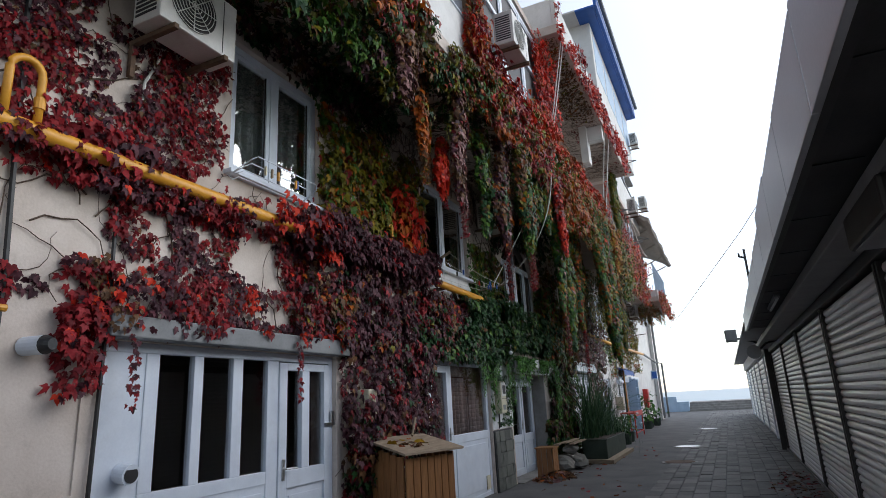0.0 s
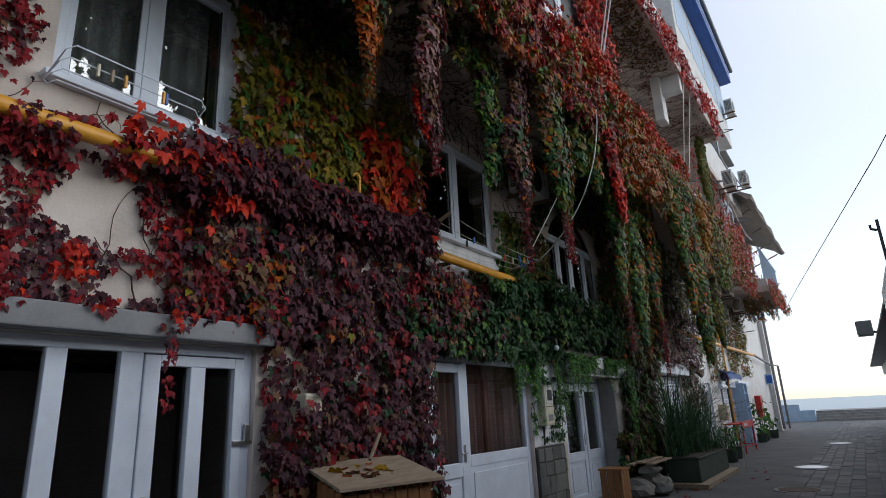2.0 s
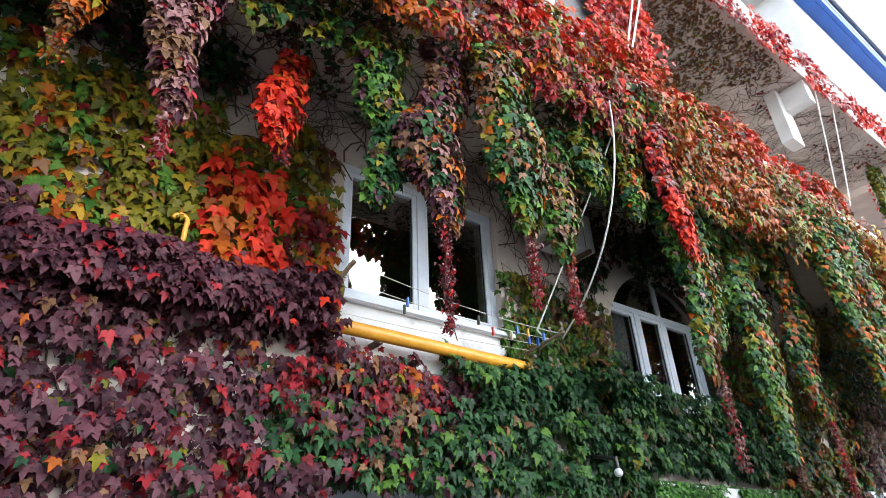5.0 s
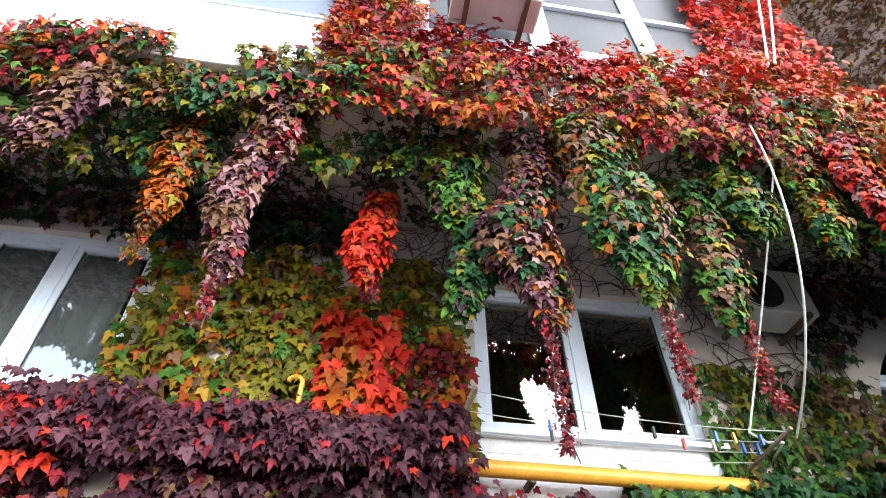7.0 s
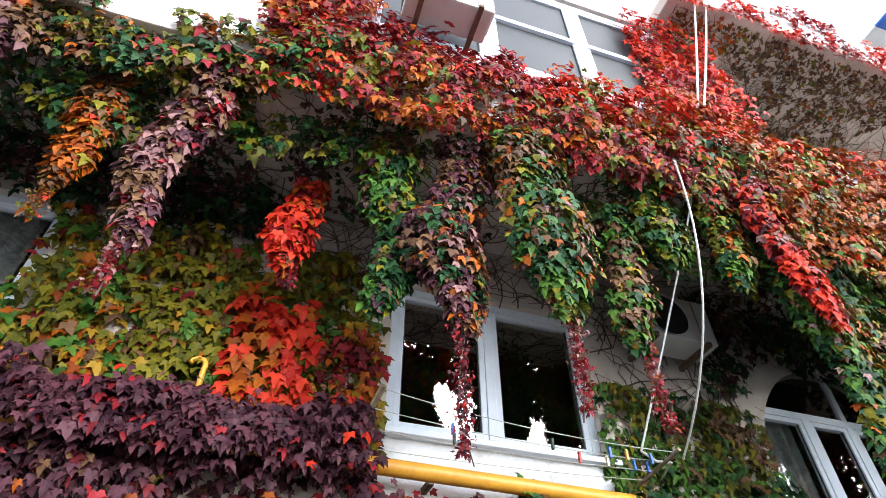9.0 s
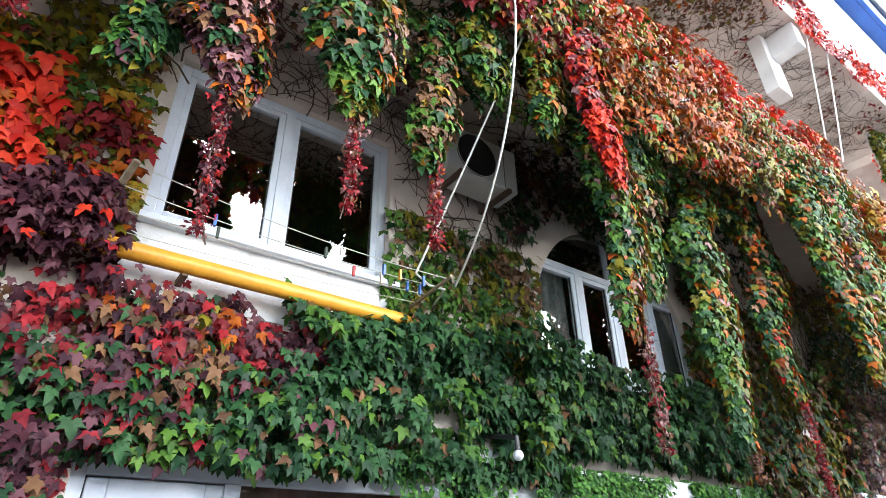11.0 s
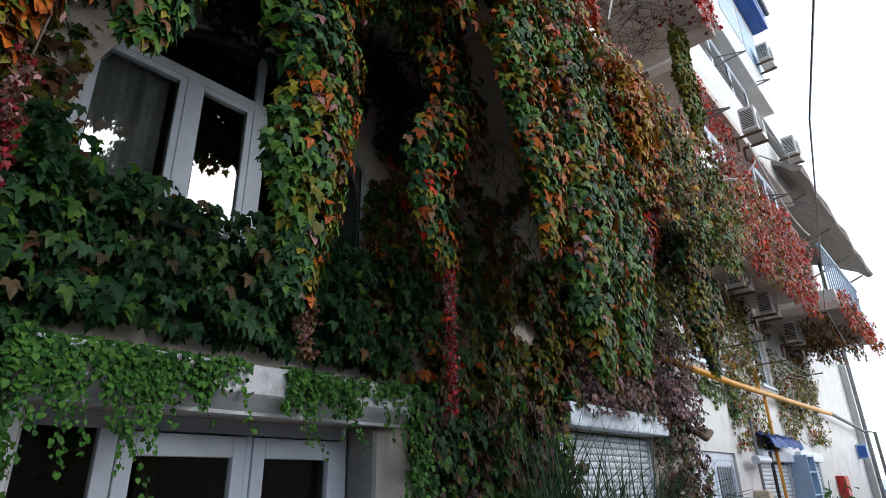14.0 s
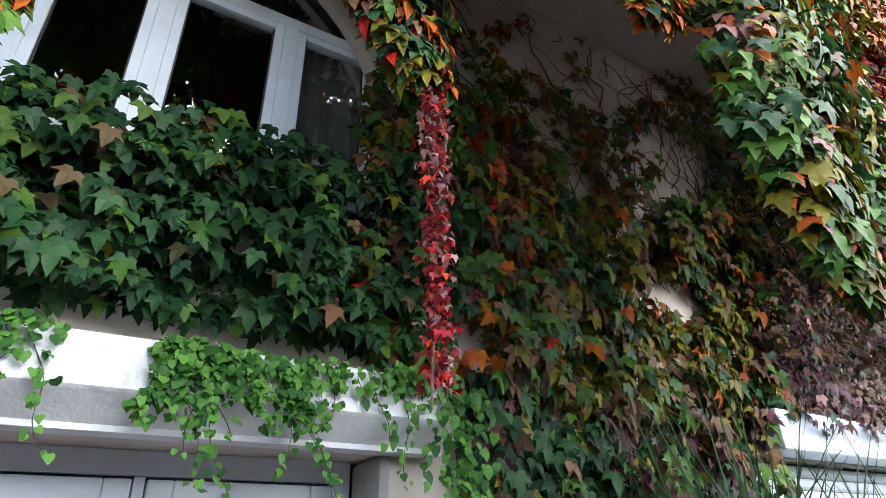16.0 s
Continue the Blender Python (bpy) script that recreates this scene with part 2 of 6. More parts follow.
def tube(points, radius, sides=8, bm=None, taper=1.0):
    """A round bar through points."""
    bm = bm or bmesh.new()
    pts = [Vector(p) for p in points]
    rings = []
    up = Vector((0.13, 0.21, 0.97))
    for i, p in enumerate(pts):
        d = (pts[min(i + 1, len(pts) - 1)] - pts[max(i - 1, 0)]).normalized()
        a = d.cross(up)
        if a.length < 0.05:
            a = d.cross(Vector((1, 0, 0)))
        a.normalize()
        b = d.cross(a)
        r = radius * (1 + (taper - 1) * i / max(1, len(pts) - 1))
        rings.append([bm.verts.new(p + r * (math.cos(k * math.tau / sides) * a + math.sin(k * math.tau / sides) * b)) for k in range(sides)])
    for q, s in zip(rings, rings[1:]):
        for k in range(sides):
            bm.faces.new((q[k], q[(k + 1) % sides], s[(k + 1) % sides], s[k]))
    bm.faces.new(rings[0][::-1])
    bm.faces.new(rings[-1])
    return bm


def arc(c, r, a0, a1, n, plane):
    """Points on an arc: plane 'yz' or 'xy' or 'xz'."""
    out = []
    for i in range(n + 1):
        a = radians(a0 + (a1 - a0) * i / n)
        u, v = r * math.cos(a), r * math.sin(a)
        out.append({"yz": (c[0], c[1] + u, c[2] + v), "xy": (c[0] + u, c[1] + v, c[2]), "xz": (c[0] + u, c[1], c[2] + v)}[plane])
    return out


def sag(a, b, drop, n=14):
    a, b = Vector(a), Vector(b)
    return [a.lerp(b, i / n) - Vector((0, 0, drop * 4 * (i / n) * (1 - i / n))) for i in range(n + 1)]


def wall(name, x0, x1, y0, y1, z0, z1, holes, mat, label):
    """A wall in the yz plane, with openings (ya, yb, za, zb) right through it."""
    bm = bmesh.new()
    ys = sorted({y0, y1, *[h[0] for h in holes], *[h[1] for h in holes]})
    for a, b in zip(ys, ys[1:]):
        if a < y0 or b > y1:
            continue
        cut = sorted((h[2], h[3]) for h in holes if h[0] < (a + b) / 2 < h[1])
        z = z0
        for lo, hi in cut:
            if lo > z + 1e-4:
                box(bm, x0, x1, a, b, z, lo)
            z = hi
        if z < z1 - 1e-4:
            box(bm, x0, x1, a, b, z, z1)
    bmesh.ops.remove_doubles(bm, verts=bm.verts, dist=0.0005)
    return part(name, bm, mat, label=label, category="wall", kind="structure")


def vnoise(a, b, scale, seed):
    """Smooth value noise of two coordinates, 0 to 1."""
    a, b = np.asarray(a) * scale, np.asarray(b) * scale
    i, j = np.floor(a).astype(int), np.floor(b).astype(int)
    f, g = a - i, b - j
    f, g = f * f * (3 - 2 * f), g * g * (3 - 2 * g)

    def hsh(p, q):
        h = np.sin(p * 127.1 + q * 311.7 + seed * 74.7) * 43758.5453
        return h - np.floor(h)
    return (hsh(i, j) * (1 - f) + hsh(i + 1, j) * f) * (1 - g) + (hsh(i, j + 1) * (1 - f) + hsh(i + 1, j + 1) * f) * g


# outline of a three-lobed creeper leaf, of a small heart-shaped one, of a plain one
HALF = [(0.0, 0.05), (0.16, -0.11), (0.4, -0.08), (0.42, 0.1), (0.66, 0.46), (0.42, 0.42), (0.28, 0.45), (0.23, 0.7), (0.0, 1.12)]
LOBED = HALF + [(-u, v) for u, v in HALF[-2:0:-1]]
COARSEHALF = [(0.0, 0.03), (0.36, -0.09), (0.64, 0.46), (0.28, 0.46), (0.0, 1.1)]
COARSE = COARSEHALF + [(-u, v) for u, v in COARSEHALF[-2:0:-1]]
HEARTHALF = [(0.0, 0.0), (0.3, -0.12), (0.5, 0.15), (0.36, 0.6), (0.0, 1.0)]
HEART = HEARTHALF + [(-u, v) for u, v in HEARTHALF[-2:0:-1]]
PLAIN = [(0.0, 0.0), (0.3, 0.35), (0.22, 0.75), (0.0, 1.1), (-0.22, 0.75), (-0.3, 0.35)]


def leaf_template(outline):
    pts = [(0.0, 0.36, -0.03)] + [(u, v, 0.16 * abs(u) - 0.5 * u * u - 0.22 * v * v + 0.03 * math.cos(9 * v + 5 * abs(u))) for u, v in outline]
    k = len(outline)
    return np.array(pts), np.array([(0, 1 + i, 1 + (i + 1) % k) for i in range(k)])


TEMPLATES = {"lobed": leaf_template(LOBED), "coarse": leaf_template(COARSE), "heart": leaf_template(HEART), "plain": leaf_template(PLAIN)}
RNG = np.random.default_rng(7)


def leaf_mesh(name, P, facing, size, slots, mats, shape="lobed", lift=0.35, jitter=0.3, roll=0.32):
    """Leaves as one mesh: places P, outward directions, sizes and material slots. They hang tip down, lifted like shingles."""
    V, F = TEMPLATES[shape]
    n, k, fcount = len(P), len(V), len(F)
    f = np.asarray(facing, float) + RNG.normal(0, jitter, (n, 3)) + np.array([0, 0, lift])
    f /= np.linalg.norm(f, axis=1, keepdims=True)
    d = np.array([0, 0, -1.0]) + RNG.normal(0, roll, (n, 3))
    d -= f * np.sum(d * f, axis=1, keepdims=True)
    d /= np.linalg.norm(d, axis=1, keepdims=True) + 1e-9
    u = np.cross(d, f)
    s = np.asarray(size)[:, None, None]
    wide = RNG.uniform(0.85, 1.15, (n, 1, 1))
    curl = RNG.uniform(0.3, 1.9, (n, 1, 1))
    co = P[:, None, :] + s * (wide * V[None, :, :1] * u[:, None, :] + V[None, :, 1:2] * d[:, None, :] + curl * V[None, :, 2:] * f[:, None, :])
    me = bpy.data.meshes.new(name)
    me.vertices.add(n * k)
    me.vertices.foreach_set("co", co.reshape(-1).astype(np.float32))
    idx = (F[None] + (np.arange(n) * k)[:, None, None]).reshape(-1)
    me.loops.add(len(idx))
    me.loops.foreach_set("vertex_index", idx.astype(np.int32))
    me.polygons.add(n * fcount)
    me.polygons.foreach_set("loop_start", (np.arange(n * fcount) * 3).astype(np.int32))
    for m in mats:
        me.materials.append(m)
    me.polygons.foreach_set("material_index", np.repeat(np.asarray(slots), fcount).astype(np.int32))
    me.polygons.foreach_set("use_smooth", np.ones(n * fcount, bool))
    me.update(calc_edges=True)
    return me


def choose(weights, y, z, grain=1.6, seed=3, loose=0.5):
    """A leaf colour for each place; neighbours tend to share it."""
    keys, w = list(weights), np.array(list(weights.values()), float)
    c = np.cumsum(w / w.sum())
    nz = 0.6 * vnoise(y, z, grain, seed) + 0.4 * vnoise(y, z, grain * 2.7, seed + 5)
    nz = np.clip((nz - 0.5) * 1.7 + 0.5, 0, 1)
    r = np.where(RNG.random(len(y)) < loose, RNG.random(len(y)), nz)
    return np.array(keys)[np.minimum(np.searchsorted(c, r), len(keys) - 1)]



# ---- ground, sea and the end of the lane ----
FX = -3.6                      # plane of the facade
SLABX, SLAB1, SLAB2 = -2.25, 5.2, 8.0

bm = bmesh.new()
for a, b, c, d in ((-40, 60, -30, 52),):
    vs = [bm.verts.new(p) for p in ((a, c, 0), (b, c, 0), (b, d, 0), (a, d, 0))]
    bm.faces.new(vs)
part("ground", bm, ASPHALT, label="worn grey asphalt lane with patches and stains", category="ground", kind="structure")
bm = bmesh.new()
vs = [bm.verts.new(p) for p in ((-3000, 52, -1.5), (3000, 52, -1.5), (3000, 4000, -1.5), (-3000, 4000, -1.5))]
bm.faces.new(vs)
part("sea", bm, SEA, label="pale hazy sea beyond the lane", category="water", kind="structure")
part("sea_wall", boxes((-40, 60, 51.8, 52.1, -1.6, 0.0)), CONCRETE, label="concrete quay edge towards the sea", category="wall", kind="structure")

stairs = thing("promenade_steps", (-0.6, 46, 0), "long low grey concrete steps at the lane's end", "steps", kind="structure")
for i in range(4):
    part("step", boxes((-2.7, 1.9, 46.2 + 0.32 * i, 46.52 + 0.32 * i, 0, 0.15 * (i + 1)), bevel=0.012), CONCRETE, stairs)
part("landing", boxes((-2.7, 1.9, 47.48, 51.5, 0, 0.6)), CONCRETE, stairs)
low = thing("low_blue_wall", (-4, 46.4, 0), "low pale blue painted masonry wall by the steps", "wall", kind="structure")
part("wall_body", boxes((-6.0, -3.5, 46.4, 46.65, 0, 1.05), bevel=0.02), PALEBLUE, low)
part("wall_end", boxes((-3.5, -2.7, 46.4, 46.65, 0, 0.68), bevel=0.02), PALEBLUE, low)


# ---- the ivy-clad house: walls with openings ----
HOLES = [
    (2.5, 5.05, 0.0, 1.95), (7.15, 9.4, 0.0, 2.05), (10.45, 12.65, 0.0, 1.92),
    (3.49, 4.76, 3.47, 4.77), (7.14, 8.8, 3.38, 4.67), (10.3, 12.6, 3.0, 4.66),
    (15.2, 17.5, 0.0, 2.05), (19.0, 20.9, 0.0, 1.95), (19.45, 20.95, 3.4, 4.72), (23.5, 24.5, 3.4, 4.6),
    (22.2, 24.4, 0.0, 2.05), (25.2, 27.4, 0.0, 2.1),
    (10.5, 12.0, 5.9, 7.4), (14.2, 15.8, 5.4, 7.5),
]
wall("wall_west_facade", FX - 0.32, FX, -6, 18.2, 0, 11.0, [h for h in HOLES if h[1] < 18], PLASTER, "cream plaster facade almost hidden under red and green creeper")
wall("wall_west_far", FX - 0.32, FX, 18.2, 35.2, 0, 13.45, [h for h in HOLES if h[0] > 18], WHITEWALL, "white painted facade of the far half of the house")
# INSIDE surfaces carry the darkness of the rooms in their base colour
part("wall_west_back", boxes((-9.5, -9.2, -6, 35.2, 0, 12.6)), INSIDE, label="plain rear wall of the house, toned near-black for room shade", category="wall", kind="structure")
part("wall_south_end", boxes((-9.2, FX - 0.325, -6, -5.7, 0, 11)), PLASTER, label="plain end wall of the house", category="wall", kind="structure")
part("wall_north_end", boxes((-9.2, FX - 0.325, 34.9, 35.2, 0, 12.6)), WHITEWALL, label="white end wall of the house", category="wall", kind="structure")
for zz in (2.62, 5.25, 8.0):
    part("ceiling", boxes((-9.2, FX - 0.33, -5.7, 34.9, zz, zz + 0.12)), INSIDE, label="plain storey slab inside the house, toned near-black for room shade", category="ceiling", kind="structure")
part("room_partition", boxes(*[(-9.1, FX - 0.33, y, y + 0.1, 0, 12.5) for y in (0.5, 6.0, 9.6, 13.5, 18.2, 22.0, 28.0)]), INSIDE, label="plain partition walls between the rooms, toned near-black for room shade", category="wall", kind="structure")
part("roof_flat", boxes((-9.5, FX + 0.3, -6, 18.2, 11.0, 11.2)), CONCRETE, label="flat roof edge of the near half of the house", category="roof", kind="structure")
part("roof_far", boxes((-9.5, FX + 0.3, 18.2, 35.2, 13.53, 13.6)), CONCRETE, label="flat roof of the far half of the house", category="roof", kind="structure")
# lower blue eave with its fascia board
eave = thing("blue_eave", (-2.3, 21, 13.5), "deep blue sheet metal eave along the roofline", "eave", kind="structure")
part("fascia", boxes((-2.0, -1.9, 16.8, 25.7, 13.45, 13.9), bevel=0.01), BLUE, eave)
part("soffit", boxes((FX - 0.2, -2.605, 16.8, 25.7, 13.46, 13.52)), WHITEWALL, eave)
part("blue_soffit", boxes((-2.6, -2.005, 16.8, 25.7, 13.44, 13.5)), BLUE, eave)
part("gutter", tube([(-1.83, 16.8, 13.93), (-1.83, 25.7, 13.93)], 0.07), GREYTRIM, eave, "grey gutter")


def balcony(y0, y1, z, front, parapet_top, label, mat=WHITEWALL, group=""):
    b = thing("balcony", ((FX + front) / 2, (y0 + y1) / 2, z), label, "balcony", group, "structure")
    part("slab", boxes((FX + 0.003, front, y0, y1, z, z + 0.18), bevel=0.012), PLASTER, b)
    if parapet_top:
        part("parapet", boxes((front - 0.1, front - 0.012, y0 + 0.01, y1 - 0.01, z + 0.183, parapet_top), bevel=0.01), mat, b)
        for e in (y0 + 0.01, y1 - 0.11):
            part("parapet_end", boxes((FX + 0.005, front - 0.105, e, e + 0.1, z + 0.183, parapet_top)), mat, b)
    return b


near_balcony = balcony(0.4, 5.95, SLAB1, SLABX, 6.05, "white closed balcony over the lane with creeper along its slab")
part("cladding", boxes((SLABX - 0.09, SLABX - 0.03, 0.42, 5.93, 6.06, 7.98)), BLUEGREY, near_balcony, "blue-grey cladding above the white parapet")
part("cap_rail", boxes((SLABX - 0.11, SLABX + 0.005, 0.4, 5.95, 6.052, 6.075)), PVC, near_balcony)
# slab added to stop the sky lighting the closed balconies from above
part("balcony_sky_block", boxes((FX + 0.004, SLABX - 0.01, 0.4, 9.59, 7.99, 8.12)), PLASTER, label="plain slab added above the closed balconies to keep out sky light", category="ceiling", kind="structure")
mid_balcony = balcony(5.952, 12.9, SLAB1, SLABX, 6.05, "glazed balcony smothered in red and orange creeper")
far_balcony = balcony(12.95, 18.0, SLAB1, SLABX, 6.0, "open white balcony hung with green and orange creeper")
upper_balcony = balcony(9.6, 18.0, SLAB2, -1.82, 8.75, "upper balcony with bare creeper stems under its slab")
part("wing_wall", boxes((FX + 0.004, -2.3, 9.6, 9.72, 5.4, 7.99)), PLASTER, upper_balcony)
part("post", boxes((-2.35, -2.2, 17.3, 17.45, 6.0, 8.0), bevel=0.01), WHITEWALL, far_balcony, "white corner post")
part("corner_bracket", boxes((-2.4, -2.22, 13.75, 14.1, 7.0, 7.99), (-2.4, -1.86, 13.9, 14.1, 7.6, 7.99), bevel=0.01), WHITEWALL, upper_balcony, "white concrete bracket")
end_balcony = balcony(24.5, 29.5, 4.95, -1.95, 5.4, "far balcony with red creeper fringe and blue rails", WHITEWALL)
for i in range(14):
    part("rail_bar", boxes((-2.04, -2.01, 24.6 + i * 0.36, 24.63 + i * 0.36, 5.402, 6.45)), PALEBLUE, end_balcony)
part("top_rail", boxes((-2.06, -1.99, 24.5, 29.5, 6.452, 6.5)), PALEBLUE, end_balcony)
for i in range(8):
    part("end_bar", boxes((-3.5 + 0.19 * i, -3.47 + 0.19 * i, 29.42, 29.45, 5.402, 6.45)), PALEBLUE, end_balcony)
upper_end = balcony(18.3, 25.7, 8.0, -2.42, 9.3, "upper white balcony of the far half", WHITEWALL)
mid_end = balcony(18.3, 24.3, 5.2, -2.4, 6.1, "white balcony overgrown by pale creeper", WHITEWALL)
closed = thing("enclosed_balcony", (-3, 22, 10.7), "white enclosed top balcony under the blue eave", "balcony", kind="structure")
part("body", boxes((FX + 0.003, -2.3, 17.6, 25.7, 10.75, 13.455), bevel=0.02), WHITEWALL, closed)
for _i in range(4):
    part("glazing", boxes((-2.298, -2.29, 17.9 + 1.95 * _i, 19.6 + 1.95 * _i, 11.7, 13.1)), PALEBLUE, closed, "pale blue glazed strip")
canopy_roof = thing("awning_roof", (-2.6, 30, 8.0), "sagging grey-brown awning roof over the far balcony", "awning", kind="structure")
bm = bmesh.new()
rows = []
for i in range(13):
    y = 24.0 + 10.8 * i / 12
    dz = 0.05 * math.sin(i * 1.3) + 0.01 * i
    prof = [(-1.9, 8.12), (-1.86, 8.22), (-2.3, 8.52), (-2.9, 8.86), (FX + 0.02, 9.2), (FX + 0.02, 9.05), (-2.9, 8.7), (-2.3, 8.38), (-2.05, 8.14)]
    rows.append([bm.verts.new((px + 0.03 * math.sin(2.1 * i + k), y, pz + dz + 0.02 * math.sin(1.7 * i + 2 * k))) for k, (px, pz) in enumerate(prof)])
for p, q in zip(rows, rows[1:]):
    for k in range(9):
        bm.faces.new((p[k], p[(k + 1) % 9], q[(k + 1) % 9], q[k]))
bm.faces.new(rows[0][::-1]), bm.faces.new(rows[-1])
for y in (25.6, 28.6, 31.6, 34.2):
    tube([(FX + 0.02, y, 7.6), (-2.1, y, 8.2)], 0.03, 6, bm)
part("roof_sheet", bm, THATCH, canopy_roof)
corner = thing("corner_pillar", (-3.5, 35, 0), "white corner pillar with drain pipe at the far end", "pillar", kind="structure")
part("shaft", boxes((FX + 0.004, -3.4, 34.4, 35.1, 0, 5.3), bevel=0.02), WHITEWALL, corner)
part("drain_pipe", tube([(-3.3, 34.3, 0.1), (-3.3, 34.3, 12.6)], 0.06), GREYTRIM, corner, "grey drain pipe")


# ---- windows and doors ----
def window(name, y0, y1, z0, z1, lights, label, x=FX - 0.06, sill=True, frame_w=0.07, mat=PVC, curtain=None, glazing=None):
    """A framed window in a wall facing +x; lights: the y at which it is divided."""
    w = thing(name, (x, (y0 + y1) / 2, z0), label, "window", kind="structure")
    f = frame_w
    bm = boxes((x - 0.07, x, y0, y0 + f, z0, z1), (x - 0.07, x, y1 - f, y1, z0, z1), (x - 0.07, x, y0 + f, y1 - f, z0, z0 + f), (x - 0.07, x, y0 + f, y1 - f, z1 - f, z1), bevel=0.006)
    fr = part("window_frame", bm, mat, w)
    cuts = [y0 + f, *lights, y1 - f]
    for i, m in enumerate(lights):
        part("mullion", boxes((x - 0.072, x + 0.004, m - f * 0.55, m + f * 0.55, z0 + f, z1 - f), bevel=0.006), mat, w)
    for i, (a, b) in enumerate(zip(cuts, cuts[1:])):
        a, b = a + (f * 0.55 if i else 0), b - (f * 0.55 if i < len(lights) else 0)
        s = 0.045
        part("sash", boxes((x - 0.055, x - 0.006, a, a + s, z0 + f, z1 - f), (x - 0.055, x - 0.006, b - s, b, z0 + f, z1 - f), (x - 0.055, x - 0.006, a + s, b - s, z0 + f, z0 + f + s), (x - 0.055, x - 0.006, a + s, b - s, z1 - f - s, z1 - f), bevel=0.004), mat, w)
        pane = part("pane", boxes((x - 0.036, x - 0.03, a + s - 0.004, b - s + 0.004, z0 + f + s - 0.004, z1 - f - s + 0.004)), glazing or GLASS, w, "reflecting glass pane")
        pane.visible_shadow = False
        part("gasket", boxes((x - 0.029, x - 0.02, a + s, a + s + 0.008, z0 + f + s, z1 - f - s), (x - 0.029, x - 0.02, b - s - 0.008, b - s, z0 + f + s, z1 - f - s)), BLACK, w)
    if sill:
        part("window_sill", boxes((x + 0.002, FX + 0.09, y0 - 0.06, y1 + 0.06, z0 - 0.045, z0 - 0.004), bevel=0.008), mat, w)
    if curtain:
        for ya, yb, cm in curtain:
            cloth("curtain", x - 0.1, ya, yb, z0 + 0.02, z1 - 0.02, cm)
    return w


def cloth(name, x, y0, y1, z0, z1, mat, label="gathered curtain hanging behind the window glass"):
    bm = bmesh.new()
    n = int((y1 - y0) / 0.018) + 2
    ph = y0 * 3.1
    rows = []
    for z, k in ((z0, 1.15), ((z0 + z1) / 2, 1.0), (z1, 0.7)):
        rows.append([bm.verts.new((x + k * (0.03 * math.sin(41 * (y0 + (y1 - y0) * i / n) + ph + 0.3 * z) + 0.014 * math.sin(97 * (y0 + (y1 - y0) * i / n))), y0 + (y1 - y0) * i / n, z)) for i in range(n + 1)])
    for a, b in zip(rows, rows[1:]):
        for i in range(n):
            bm.faces.new((a[i], a[i + 1], b[i + 1], b[i]))
    bmesh.ops.solidify(bm, geom=bm.faces[:], thickness=0.003)
    return part(name, bm, mat, None, label, "curtain", smooth=True)


window("window_1", 3.49, 4.76, 3.47, 4.77, [4.09], "white plastic window with green-grey curtains, sky mirrored in it", curtain=[(3.55, 4.06, CURTAIN), (4.1, 4.58, CURTAIN), (4.6, 4.74, TEAL)])
window("window_2", 7.14, 8.8, 3.38, 4.67, [7.95], "white plastic window with dark panes above the yellow pipe")
window("window_3", 10.3, 12.6, 3.0, 4.16, [10.97, 11.47, 12.06], "white framed arched window half buried in green creeper", curtain=[(10.4, 10.85, CURTAIN), (12.1, 12.55, CURTAIN)])
archlight = thing("window_arch", (FX, 11.45, 4.16), "dark arched fanlight above the white window", "window", kind="structure")
fan_pane = part("pane", boxes((FX - 0.096, FX - 0.09, 10.3, 12.6, 4.162, 4.658)), GLASS, archlight, "dark glass")
fan_pane.visible_shadow = False
part("glazing_bar", boxes((FX - 0.1, FX - 0.07, 11.44, 11.5, 4.162, 4.65), bevel=0.004), PVC, archlight)
bm = bmesh.new()
rows = []
for i in range(33):
    yy = 10.3 + 2.3 * i / 32
    zz = 3.4 + 1.25 * math.sqrt(max(0.0, 1 - ((yy - 11.45) / 1.15) ** 2))
    rows.append([bm.verts.new((px, yy, pz)) for px, pz in ((FX - 0.055, zz), (FX - 0.001, zz), (FX - 0.001, 4.68), (FX - 0.055, 4.68))])
for p, q in zip(rows, rows[1:]):
    for k in range(4):
        bm.faces.new((p[k], p[(k + 1) % 4], q[(k + 1) % 4], q[k]))
bm.faces.new(rows[0]), bm.faces.new(rows[-1][::-1])
part("wall_arch", bm, PLASTER, label="cream plaster arch above the window", category="wall", kind="structure")
window("window_4", 19.45, 20.95, 3.4, 4.72, [20.2], "white plastic window on the far facade", curtain=[(19.5, 20.1, CURTAIN)])
window("window_5", 23.5, 24.5, 3.4, 4.6, [], "narrow pale window on the far facade", curtain=[(23.55, 24.4, CURTAIN)])
window("window_6", 10.5, 12.0, 5.9, 7.4, [11.2], "white window at the back of the upper balcony")
window("window_7", 14.2, 15.8, 5.4, 7.5, [15.0], "white balcony door and window", sill=False)
window("window_8", 6.45, 9.55, 6.08, 7.9, [7.55, 8.55], "white framed balcony glazing above red creeper", x=SLABX - 0.02, sill=False, frame_w=0.09, glazing=FROSTED)
part("glazing_rail", boxes((SLABX - 0.09, SLABX - 0.012, 6.55, 9.45, 6.98, 7.05), bevel=0.006), PVC, label="white rail across the balcony glazing", category="window frame", kind="structure")


def door_panel(parent, x, y0, y1, z0, z1, depth=0.012):
    """A pressed white infill panel with a raised field."""
    bm = boxes((x - 0.03, x - 0.008, y0, y1, z0, z1))
    box(bm, x - 0.008, x - 0.008 + depth, y0 + 0.05, y1 - 0.05, z0 + 0.06, z1 - 0.06, bevel=0.006)
    return part("infill_panel", bm, PVC, parent)


